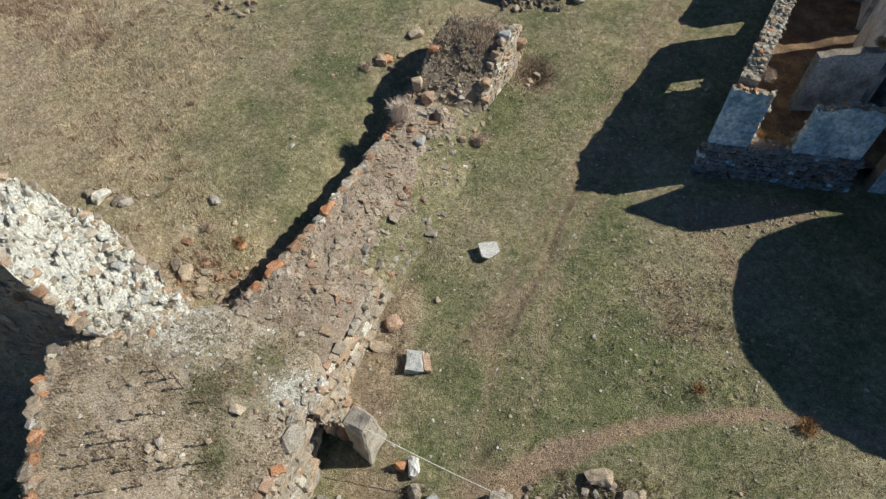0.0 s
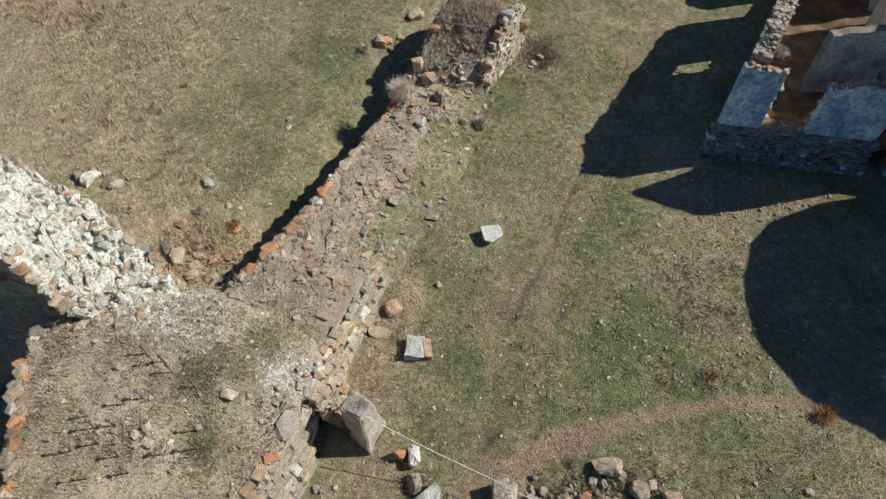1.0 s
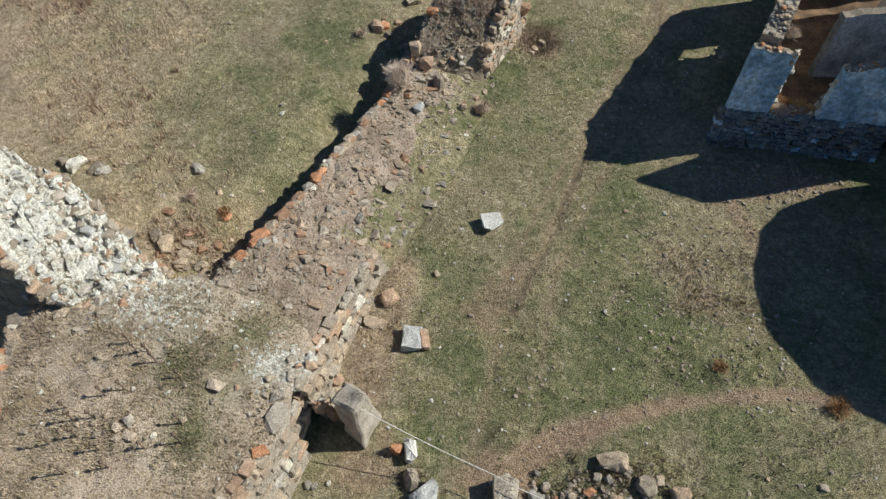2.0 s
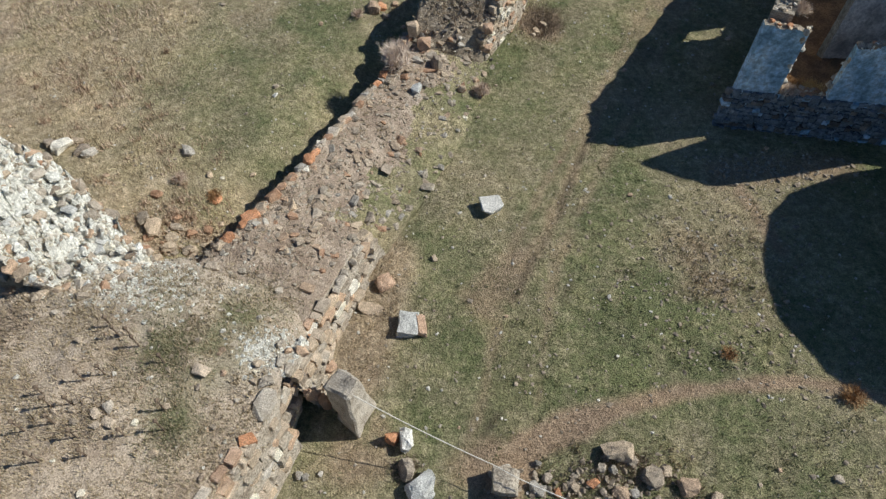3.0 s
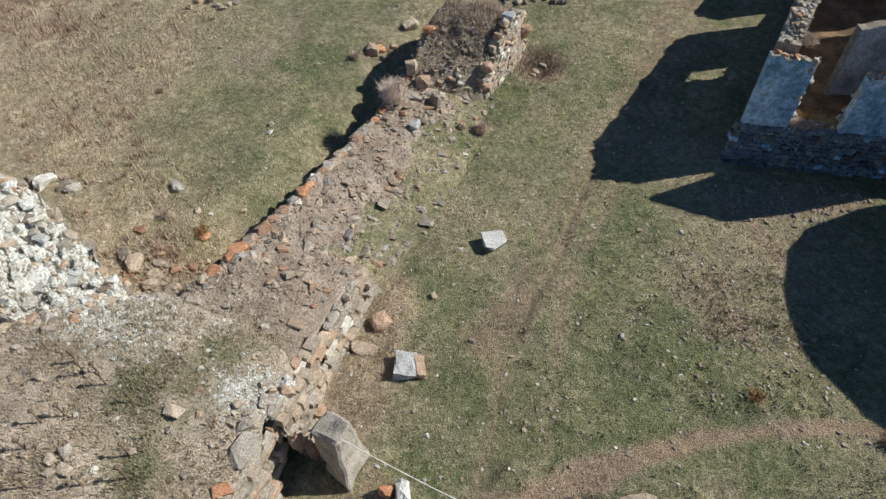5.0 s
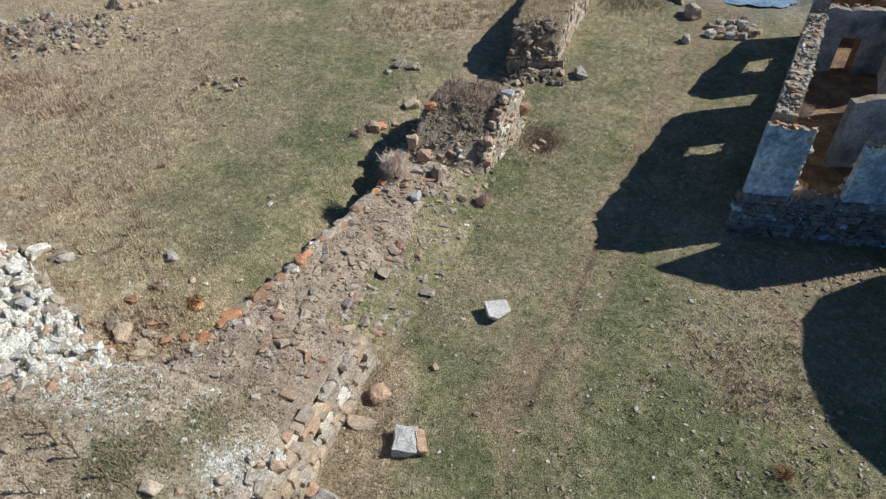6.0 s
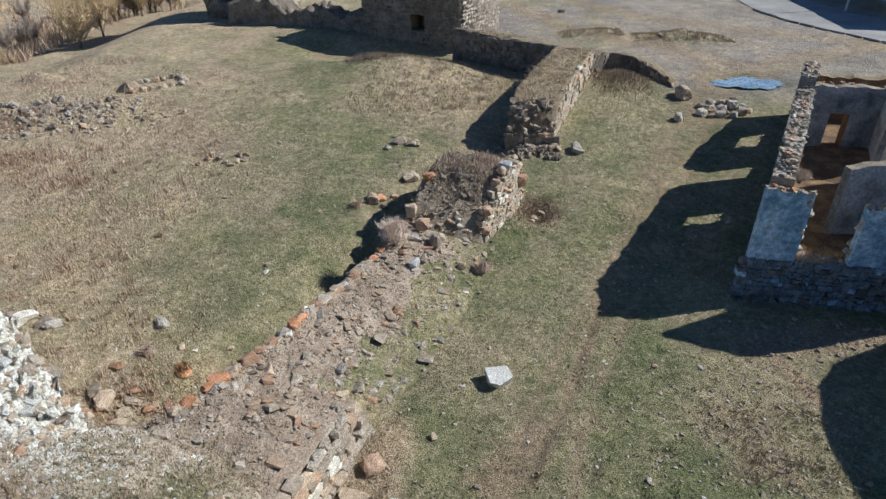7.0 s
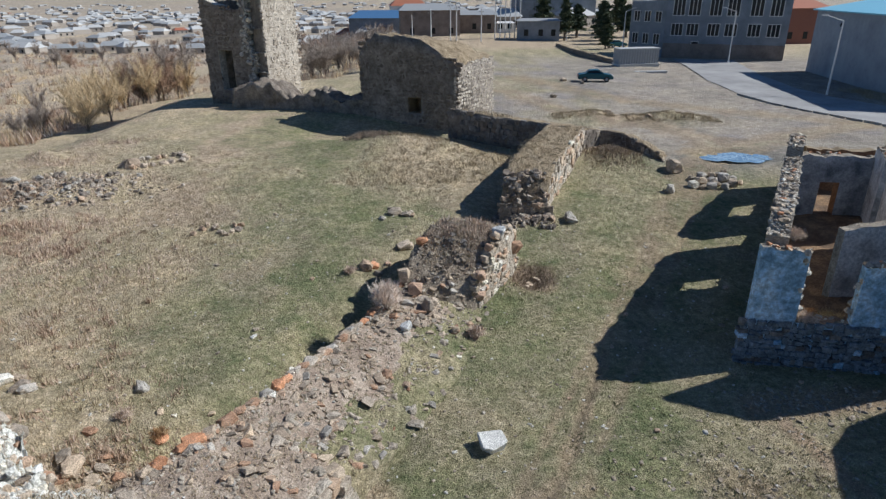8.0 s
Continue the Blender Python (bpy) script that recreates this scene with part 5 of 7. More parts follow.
rock(-20.8, 41.3, (1.5, 0.9, 0.8), WALLSTONE, "dark boulder at the corner of the plot")
field = [(rng.gauss(-23.4, 3.0), rng.gauss(36.9, 1.3), rng.uniform(0.15, 0.5)) for _ in range(420)]
tagged(joined_stones("field_rubble", [((x, y, rest(x, y)), (s * 0.8, s * 0.7, s * 0.5), turn3(0.5)) for x, y, s in field[80:300]], PEBBLE, None, 0.6), "rough rubble strewn over the hill", "rubble")
tagged(joined_stones("grey_rubble", [((x, y, rest(x, y)), (s * 0.8, s * 0.7, s * 0.5), turn3(0.5)) for x, y, s in field[300:]], FARPALE, None, 0.6), "pale grey rubble strewn over the hill", "rubble")
for x, y, s in field[:80]:
    rock(x, y, (s * 1.2, s, s * 0.8), pick([(WALLSTONE, 4), (FARSTONE, 3), (GREYSTONE, 2)]), "rough stone in a rubble field", "rubble field on the hill", 0.5)
for x, y, s, m in ((-14.3, 17.3, 0.8, PALESTONE), (-13.5, 17.1, 0.6, WALLSTONE), (-13.2, 17.0, 0.55, PALESTONE), (-13.9, 17.7, 0.45, WALLSTONE), (-14.9, 17.5, 0.5, WALLSTONE), (-9.7, 17.3, 0.6, GREYSTONE), (-8.6, 16.2, 0.28, PALESTONE), (-9.9, 13.5, 0.7, TANSTONE), (-10.3, 13.9, 0.6, WALLSTONE),
                   (-8.2, 15.2, 0.4, REDSTONE), (-9.3, 12.9, 0.5, WALLSTONE), (-8.8, 13.0, 0.4, WALLSTONE), (-8.4, 12.3, 0.4, WALLSTONE), (-7.9, 12.0, 0.35, WALLSTONE), (-9.6, 12.4, 0.4, TANSTONE), (-6.9, 20.8, 0.25, WHITESTONE)):
    rock(x, y, (s * 1.1, s * 0.75, s * 0.55), m, "stone lying in the dry grass of the yard", "stones in the dry grass")
SPOTS = 0
while SPOTS < 46:
    x, y = rng.uniform(-1.5, 14), rng.uniform(5.0, 28)
    if math.hypot(x - 1.85, y - 15) < 1 or side_of_wall(x, y) > -1.2:
        continue
    s = rng.choice((0.09, 0.11, 0.13, 0.17, 0.24))
    rock(x, y, (s * 1.2, s, s * 0.6), pick([(TANSTONE, 3), (WALLSTONE, 4)]), "small pale stone scattered on the lawn", "small stones on the lawn")
    SPOTS += 1
for i in range(44):
    x, y, k = rng.gauss(-9.0, 1.3), rng.gauss(13.0, 0.7), rng.uniform(0.12, 0.42)
    rock(x, y, (k * 1.2, k * 0.9, k * 0.6), pick([(TANSTONE, 2), (WALLSTONE, 4), (REDBROWN, 1.5)]), "fallen stone below the broken wall", "stones fallen from the broken wall", 0.4)
SPOTS = 0
while SPOTS < 45:
    x, y = rng.uniform(-17, 1), rng.uniform(13, 34)
    if side_of_wall(x, y) < 1.2:
        continue
    s = rng.choice((0.09, 0.12, 0.15, 0.22))
    rock(x, y, (s * 1.2, s, s * 0.6), pick([(PALESTONE, 1), (TANSTONE, 4), (WALLSTONE, 3)]), "small stone scattered in the yard", "small stones in the yard")
    SPOTS += 1
pebbles = []
while len(pebbles) < 3200:
    x, y = rng.uniform(-17, 17), rng.uniform(3, 33)
    on_wall = -1.0 < -side_of_wall(x, y) < 3.2 and 9 < y < 25
    heap = 0.4 * math.exp(-((x - 9.8) / 2.6) ** 2 - ((y - 12.2) / 2.4) ** 2) + 0.8 * math.exp(-((x + 9) / 2) ** 2 - ((y - 12.7) / 1.4) ** 2) + 0.6 * math.exp(-((x - 13) / 3) ** 2 - ((y - 17) / 1.0) ** 2)
    if rng.random() < 0.05 + heap + (0.5 if on_wall else 0) + (0.02 if x < -4 and y < 10 else 0):
        s = rng.uniform(0.03, 0.11) * (1.3 if on_wall else 1)
        pebbles.append(((x, y, rest(x, y)), (s * 1.3, s, s * 0.8), turn3(0.4)))
tagged(joined_stones("pebbles", pebbles[::2], PEBBLE, None, 0.6), "small pebbles and stone chips strewn on the ground", "pebbles")
tagged(joined_stones("stone_chips", pebbles[1::2], PALECHIP, None, 0.6), "pale stone chips strewn on the ground", "stone chips")

white = []
while len(white) < 620:
    x, y = rng.uniform(-18, 15), rng.uniform(4, 34)
    if rng.random() < 0.35 + 0.65 * smoothstep(-0.1, 0.35, fbm(x, y, 0.3, 82.0)):
        k = rng.uniform(0.04, 0.1) * (1.6 if rng.random() < 0.08 else 1)
        white.append(((x, y, rest(x, y) + k * 0.15), (k * 1.3, k, k * 0.6), turn3(0.3)))
tagged(joined_stones("white_chips", white, PALESTONECHIP, None, 0.65), "whitish stone chips scattered in the grass", "stone chips")

clods = [(rng.gauss(9.3, 2.3), rng.gauss(11.0, 2.6), rng.uniform(0.05, 0.16)) for _ in range(190)] + [(rng.uniform(-1, 14), rng.uniform(5.5, 16), rng.uniform(0.04, 0.11)) for _ in range(220)] + [(rng.gauss(13.0, 1.5), rng.gauss(17.0, 0.5), rng.uniform(0.06, 0.2)) for _ in range(120)]
tagged(joined_stones("earth_clods", [((x, y, rest(x, y)), (k * 1.3, k, k * 0.7), turn3(0.4)) for x, y, k in clods], PEBBLE, None, 0.6), "brown clods of earth scattered on the lawn", "clods")

# leaning slab, hollow and rope
slab_bm = bmesh.new()
top4 = [(-3.15, 7.15, 2.0), (-2.7, 7.75, 2.15), (-2.15, 7.3, 2.2), (-2.4, 6.75, 2.1)]
low4 = [(-3.0, 7.1, 0.0), (-2.6, 8.0, 0.0), (-1.9, 7.5, 0.0), (-2.3, 6.3, 0.0)]
vt, vl = [slab_bm.verts.new(p) for p in top4], [slab_bm.verts.new(p) for p in low4]
slab_bm.faces.new(vt)
slab_bm.faces.new(vl[::-1])
for i in range(4):
    slab_bm.faces.new((vl[i], vl[(i + 1) % 4], vt[(i + 1) % 4], vt[i]))
bmesh.ops.recalc_face_normals(slab_bm, faces=slab_bm.faces)
bmesh.ops.bevel(slab_bm, geom=slab_bm.edges, offset=0.07, segments=1, affect="EDGES")
bmesh.ops.triangulate(slab_bm, faces=slab_bm.faces)
bmesh.ops.subdivide_edges(slab_bm, edges=[e for e in slab_bm.edges if e.calc_length() > 0.2], cuts=4, use_grid_fill=True)
for v in slab_bm.verts:
    v.co += noise.noise_vector(v.co * 1.7) * 0.1 + noise.noise_vector(v.co * 5.0) * 0.05
tagged(part("stone_block", slab_bm, SLABSTONE, None), "tall grey stone block standing at the wall", "stone block")
rock(-3.62, 7.3, (0.3, 0.35, 1.5), TUFF, "orange upright stone in the hollow of the wall", tilt=0.12, sink=0.1)
rock(-3.35, 7.4, (0.32, 0.3, 1.2), REDBROWN, "reddish stone in the hollow of the wall", tilt=0.1)
rope = bpy.data.curves.new("rope", "CURVE")
rope.dimensions, rope.bevel_depth = "3D", 0.013
for p, q, sag in (((-2.25, 6.8, 2.22), (1.4, 5.42, 0.95), 0.12), ((1.4, 5.42, 0.95), (2.1, 5.05, 0.92), 0.0), ((2.1, 5.05, 0.92), (4.6, 4.1, 0.6), 0.05)):
    sp = rope.splines.new("POLY")
    sp.points.add(12)
    for i, pt in enumerate(sp.points):
        t = i / 12
        pt.co = (p[0] + (q[0] - p[0]) * t, p[1] + (q[1] - p[1]) * t, p[2] + (q[2] - p[2]) * t - sag * 4 * t * (1 - t), 1)
rope.materials.append(ROPE)
tagged(new("rope", rope), "thin white rope strung from the stone block", "rope")

# ---------------------------------------------------------------- grasses and weeds
def blades(spots, low, high, width, lean, seed):
    """Triangles for grass: spots are (x, y, z, size)."""
    r = np.random.RandomState(seed)
    p = np.array(spots)
    n = len(p)
    yaw, tilt = r.uniform(0, 6.283, n), r.uniform(0, lean, n)
    h, w = r.uniform(low, high, n) * p[:, 3], width * r.uniform(0.6, 1.4, n)
    across = r.uniform(0, 6.283, n)
    ax, ay = np.cos(across) * w / 2, np.sin(across) * w / 2
    a = np.stack([p[:, 0] - ax, p[:, 1] - ay, p[:, 2] - 0.01], 1)
    b = np.stack([p[:, 0] + ax, p[:, 1] + ay, p[:, 2] - 0.01], 1)
    c = np.stack([p[:, 0] + np.cos(yaw) * np.sin(tilt) * h, p[:, 1] + np.sin(yaw) * np.sin(tilt) * h, p[:, 2] + np.cos(tilt) * h], 1)
    return np.stack([a, b, c], 1).reshape(-1, 3)


def tri_mesh(name, v, mat):
    me = bpy.data.meshes.new(name)
    n = len(v) // 3
    me.vertices.add(len(v))
    me.vertices.foreach_set("co", v.astype(np.float32).ravel())
    me.loops.add(len(v))
    me.loops.foreach_set("vertex_index", np.arange(len(v), dtype=np.int32))
    me.polygons.add(n)
    me.polygons.foreach_set("loop_start", np.arange(0, 3 * n, 3, dtype=np.int32))
    me.polygons.foreach_set("loop_total", np.full(n, 3, dtype=np.int32))
    me.materials.append(mat)
    me.update(calc_edges=True)
    return me


def blade_material(name, stops):
    m, nt, b, co = base_material(name, 0.9)
    isl = nt.nodes.new("ShaderNodeNewGeometry").outputs["Random Per Island"]
    col = ramp(nt, isl, stops)
    nt.links.new(col, b.inputs["Base Color"])
    b.inputs["Specular IOR Level"].default_value = 0.1
    return m


GREENBLADE = blade_material("green_grass", [(0.0, (0.145, 0.162, 0.08)), (0.45, (0.205, 0.215, 0.112)), (0.8, (0.285, 0.275, 0.16)), (1.0, (0.36, 0.325, 0.21))])
STRAWBLADE = blade_material("straw_grass", [(0.0, (0.29, 0.23, 0.145)), (0.4, (0.41, 0.335, 0.22)), (0.8, (0.52, 0.44, 0.305)), (1.0, (0.6, 0.52, 0.38))])
TWIGBLADE = blade_material("dark_weeds", [(0.0, (0.22, 0.17, 0.125)), (0.5, (0.35, 0.28, 0.21)), (1.0, (0.48, 0.395, 0.305))])
PINKBLADE = blade_material("pale_dry_bush", [(0.0, (0.42, 0.31, 0.23)), (0.5, (0.58, 0.455, 0.35)), (1.0, (0.72, 0.6, 0.49))])
PALEBLADE = blade_material("bleached_bush", [(0.0, (0.6, 0.48, 0.38)), (0.5, (0.76, 0.64, 0.53)), (1.0, (0.86, 0.76, 0.66))])
TUFTBLADE = blade_material("tuft_grass", [(0.0, (0.12, 0.145, 0.065)), (0.5, (0.195, 0.215, 0.105)), (1.0, (0.31, 0.3, 0.17))])
GOLDBLADE = blade_material("golden_weeds", [(0.0, (0.42, 0.25, 0.09)), (0.5, (0.6, 0.42, 0.19)), (1.0, (0.74, 0.6, 0.34))])
RUSTBLADE = blade_material("rusty_weeds", [(0.0, (0.2, 0.11, 0.05)), (0.5, (0.36, 0.21, 0.1)), (1.0, (0.52, 0.35, 0.19))])

green, straw = [], []
while len(green) + len(straw) < 150000:
    x, y = rng.uniform(-19, 19), rng.uniform(2.5, 40)
    if rng.random() > 1.25 - y / 45:
        continue
    on_top = x < -3 and y < 14 and rest(x, y) > 1.55
    d = 1.0 if on_top else dryness(x, y)
    if line_dist(x, y, FOOTPATH) < 0.25 or (rng.random() < 0.5 and line_dist(x, y, TRACK_A) < 1.1):
        continue
    if d < 0.3 and rng.random() < 0.35:
        continue
    z = rest(x, y)
    for _ in range(3):
        q = (x + rng.gauss(0, 0.04), y + rng.gauss(0, 0.04), z, rng.uniform(0.7, 1.5))
        (straw if d + rng.uniform(-0.3, 0.3) > 0.5 else green).append(q)
tagged(new("grass", tri_mesh("grass", blades(green, 0.03, 0.085, 0.024, 1.3, 1), GREENBLADE)), "short green grass of the lawn", "grass", kind="stuff")
tagged(new("dry_grass", tri_mesh("dry_grass", blades(straw, 0.04, 0.11, 0.024, 1.3, 2), STRAWBLADE)), "short straw-dry grass of the yard and wall tops", "grass", kind="stuff")

top_blades = []
while len(top_blades) < 33000:
    x, y = rng.uniform(-11.4, -4.2), rng.uniform(2.5, 10.5)
    z = rest(x, y)
    if z > 1.6 and rng.random() < 0.55 + 1.2 * fbm(x, y, 0.6, 41.0):
        top_blades += [(x + rng.gauss(0, 0.05), y + rng.gauss(0, 0.05), z, rng.uniform(0.7, 1.5)) for _ in range(3)]
tagged(new("wall_top_grass", tri_mesh("wall_top_grass", blades(top_blades, 0.04, 0.11, 0.022, 1.2, 9), STRAWBLADE)), "matted dry grass on the broad wall top", "grass", kind="stuff")

patch = []
for x0, y0, r0, n in ((-7.0, 7.6, 0.45, 2600), (-6.4, 5.6, 0.4, 1600), (-5.2, 9.3, 0.6, 1800), (-7.6, 9.4, 0.5, 1000)):
    for _ in range(n):
        x, y = rng.gauss(x0, r0), rng.gauss(y0, r0 * 1.3)
        patch.append((x, y, rest(x, y), rng.uniform(0.7, 1.4)))
tagged(new("green_patches", tri_mesh("green_patches", blades(patch, 0.05, 0.11, 0.025, 1.1, 13), GREENBLADE)), "green grass patches on the broad wall top", "grass", kind="stuff")

tufts = []
def tuft_spots(n, box, size, spread, test=None):
    k = 0
    while k < n:
        x, y = rng.uniform(box[0], box[1]), rng.uniform(box[2], box[3])
        if test and not test(x, y):
            continue
        k += 1
        s, r = size * rng.uniform(0.6, 1.4), spread * rng.uniform(0.6, 1.4)
        z = rest(x, y)
        for _ in range(16):
            tufts.append((x + rng.gauss(0, r), y + rng.gauss(0, r), z, s))


tuft_spots(700, (-17, 1, 12, 38), 1.0, 0.10, lambda x, y: side_of_wall(x, y) > 0.8 and dryness(x, y) > 0.5)
tuft_spots(420, (-11.3, -4.4, 3, 10), 0.9, 0.08)
tuft_spots(240, (-6.5, 0.5, 10, 25), 0.8, 0.08, lambda x, y: -2.6 < side_of_wall(x, y) < 0.0)
tuft_spots(900, (-9, 6, 37.5, 49), 1.7, 0.16, lambda x, y: dryness(x, y) > 0.55)
tuft_spots(160, (3.8, 10.2, 33.5, 43), 1.0, 0.12, lambda x, y: rest(x, y) > 3.2)
tuft_spots(1000, (-30, -10, 20, 47), 1.5, 0.14, lambda x, y: dryness(x, y) > 0.6)
tuft_spots(70, (-0.7, 3.6, 24.5, 29), 1.2, 0.1)
tuft_spots(330, (16.5, 24.5, 52.6, 55.6), 1.7, 0.16)
tuft_spots(160, (10.5, 16, 54.3, 56.6), 1.6, 0.16)
tuft_spots(200, (44.6, 47.2, 60, 70), 2.2, 0.2)
tuft_spots(150, (10.5, 14.0, 39.5, 43.5), 1.5, 0.12)
tuft_spots(160, (4.5, 14, 8, 15), 0.7, 0.07)
tuft_spots(200, (-3.0, -1.3, 8.4, 13.6), 0.6, 0.12)
tuft_spots(50, (8, 13.5, 4.5, 7.3), 0.8, 0.12)
tuft_spots(110, (3.0, 7.2, 4.6, 6.3), 1.1, 0.12)
tuft_spots(120, (8.2, 11.5, 10.8, 14), 0.9, 0.1)
tuft_spots(90, (-16, -4, 13, 24), 1.6, 0.14, lambda x, y: side_of_wall(x, y) > 1)
lawn_tufts = []
while len(lawn_tufts) < 9000:
    x, y = (rng.gauss(7.0, 3.4), rng.gauss(8.5, 2.8)) if rng.random() < 0.5 else (rng.uniform(-1, 13), rng.uniform(4, 26))
    d = dryness(x, y)
    if d > 0.45 or fbm(x, y, 0.5, 81.0, 3) < -0.05 or line_dist(x, y, FOOTPATH) < 0.5 or rest(x, y) > 1.4:
        continue
    z, r, k = rest(x, y), rng.uniform(0.04, 0.1), rng.uniform(0.6, 1.3)
    lawn_tufts += [(x + rng.gauss(0, r), y + rng.gauss(0, r), z, k) for _ in range(14)]
tagged(new("lawn_tufts", tri_mesh("lawn_tufts", blades(lawn_tufts, 0.04, 0.1, 0.03, 1.1, 15), TUFTBLADE)), "darker green tufts standing in the lawn", "grass", kind="stuff")
tagged(new("grass_tufts", tri_mesh("grass_tufts", blades(tufts, 0.06, 0.17, 0.026, 0.9, 3), STRAWBLADE)), "tufts of longer dry grass", "grass", kind="stuff")
dark = []
for x0, y0, rx, ry, n, s in ((-6.9, 11.9, 0.5, 0.8, 700, 1.0), (4.5, 26.4, 0.9, 1.2, 2600, 0.6), (0.7, 24.6, 1.0, 0.7, 900, 0.6), (1.2, 25.5, 1.2, 0.7, 1100, 0.7), (0.2, 25.6, 0.6, 0.5, 400, 0.6), (-2.0, 11.2, 0.45, 1.3, 120, 0.8), (-0.95, 5.6, 0.4, 0.3, 350, 1.1),
                          (-5.4, 14.6, 0.3, 1.3, 400, 1.0), (-4.6, 16.5, 0.3, 1.2, 300, 1.0), (5.0, 32.9, 1.1, 0.9, 1600, 1.2), (12.2, 41.6, 1.6, 1.8, 3200, 1.3), (5.4, 5.6, 0.9, 0.4, 700, 0.7), (4.3, 5.2, 1.3, 0.45, 900, 0.6), (-8.4, 5.9, 0.8, 0.7, 260, 0.9), (-11.0, 8.3, 0.4, 1.0, 400, 0.9), (-11.0, 5.0, 0.4, 1.6, 400, 0.9), (-4.8, 45.8, 1.5, 0.8, 1700, 1.8)):
    for _ in range(n):
        x, y = rng.gauss(x0, rx * 0.6), rng.gauss(y0, ry * 0.6)
        dark.append((x, y, rest(x, y), s * rng.uniform(0.6, 1.3)))
for (ax, ay), (bx, by) in zip(edge, edge[1:-1]):      # along the long wall's yard side, filling in its missing shadow strip
    for _ in range(int(150 * math.hypot(bx - ax, by - ay))):
        f, k = rng.random(), abs(rng.gauss(0.15, 0.18))
        x, y = ax + (bx - ax) * f - k * 0.9, ay + (by - ay) * f + k * 0.4
        dark.append((x, y, rest(x, y), rng.uniform(0.6, 1.4)))
for _ in range(900):
    x, y = rng.uniform(3.4, 6.7), 32.1 + rng.gauss(0, 0.35)
    dark.append((x, y, rest(x, y), rng.uniform(0.5, 1.0)))
tagged(new("dark_weeds", tri_mesh("dark_weeds", blades(dark, 0.1, 0.3, 0.03, 1.0, 4), TWIGBLADE)), "tangled brown dead weeds along the walls", "weeds", kind="stuff")

BROWNBLADE = blade_material("reddish_dead_weeds", [(0.0, (0.33, 0.225, 0.155)), (0.5, (0.48, 0.355, 0.255)), (1.0, (0.62, 0.48, 0.36))])
reddish = []
for x0, y0, rx, ry, n in ((-22.5, 31.0, 3.0, 1.6, 95), (-18.5, 29.0, 2.5, 1.3, 40), (-26.0, 36.5, 3.5, 1.4, 60), (-14.5, 21.5, 3.2, 2.6, 30), (-11.0, 17.5, 2.6, 2.2, 20), (-9.0, 14.0, 1.6, 1.3, 40), (-26.0, 35.5, 3.0, 0.8, 25), (-6.8, 13.0, 0.5, 1.0, 20)):
    for _ in range(n):
        x, y = rng.gauss(x0, rx * 0.6), rng.gauss(y0, ry * 0.6)
        if side_of_wall(x, y) < 0.5:
            continue
        r, k = rng.uniform(0.08, 0.24), rng.uniform(0.6, 1.3)
        reddish += [(u, v, rest(u, v), k) for u, v in ((x + rng.gauss(0, r), y + rng.gauss(0, r)) for _ in range(34))]
tagged(new("reddish_weeds", tri_mesh("reddish_weeds", blades(reddish, 0.1, 0.34, 0.036, 0.8, 21), BROWNBLADE)), "clumps of reddish brown dead weeds in the yard", "weeds", kind="stuff")


def bush(name, x, y, radius, height, n, mat, label, category="bush", seed=5, width=0.02, z=None):
    """A dry bush: a short woody base and many fine stems."""
    z = rest(x, y) if z is None else z
    root = tagged(new(name), label, category)
    root.location = (x, y, z)
    r = np.random.RandomState(seed)
    out = []
    for _ in range(n):
        a, t = r.uniform(0, 6.283), r.uniform(0.05, 1.0) ** 0.7
        h = height * r.uniform(0.55, 1.0) * (1 - 0.35 * t)
        mid = np.array([math.cos(a) * radius * t * 0.45, math.sin(a) * radius * t * 0.45, h * 0.55])
        tip = np.array([math.cos(a) * radius * t, math.sin(a) * radius * t, h]) + r.normal(0, radius * 0.06, 3)
        w = np.array([-math.sin(a), math.cos(a), 0]) * width
        foot = mid * 0.15
        out += [foot - w / 2, foot + w / 2, mid, mid - w / 2, mid + w / 2, tip]
        for _k in range(3):
            s = mid + (tip - mid) * r.uniform(0.1, 0.8)
            e = s + r.normal(0, radius * 0.16, 3) + np.array([0, 0, radius * 0.15])
            out += [s - w / 2, s + w / 2, e]
    stems = new("foliage", tri_mesh("foliage", np.array(out), mat))
    stems.parent = root
    bm = bmesh.new()
    bmesh.ops.create_cone(bm, cap_ends=True, segments=7, radius1=radius * 0.16, radius2=radius * 0.07, depth=height * 0.3, matrix=Matrix.Translation((0, 0, height * 0.1)))
    part("woody_base", bm, DARKSTEM, root)
    return root


bush("dry_bush", -1.8, 21.7, 0.85, 1.45, 520, PALEBLADE, "rounded pale dry bush on the ruined wall", seed=1, width=0.022)
bush("dry_bush", 1.75, 21.5, 0.5, 0.6, 300, PINKBLADE, "small dry bush at the foot of the bank", seed=2, width=0.03)
bush("dry_bush", 12.3, 7.7, 0.5, 0.25, 200, RUSTBLADE, "low rusty weed clump beside the footpath", seed=3)
bush("dry_bush", 9.0, 9.1, 0.35, 0.14, 110, RUSTBLADE, "flat brown weed clump in the lawn", seed=4)
bush("dry_bush", *hp(1.95, 0.1), 0.5, 0.45, 260, PINKBLADE, "pale dry weeds hanging over the broken window sill of the ruin", seed=6, z=1.7)
bush("dry_bush", *hp(2.7, 0.75), 0.75, 0.5, 420, GOLDBLADE, "golden dry weeds inside the broken window of the ruin", seed=14, z=1.35)
bush("dry_bush", *hp(2.0, 0.9), 0.6, 0.6, 300, RUSTBLADE, "rusty weeds inside the broken window of the ruin", seed=15, z=1.4)
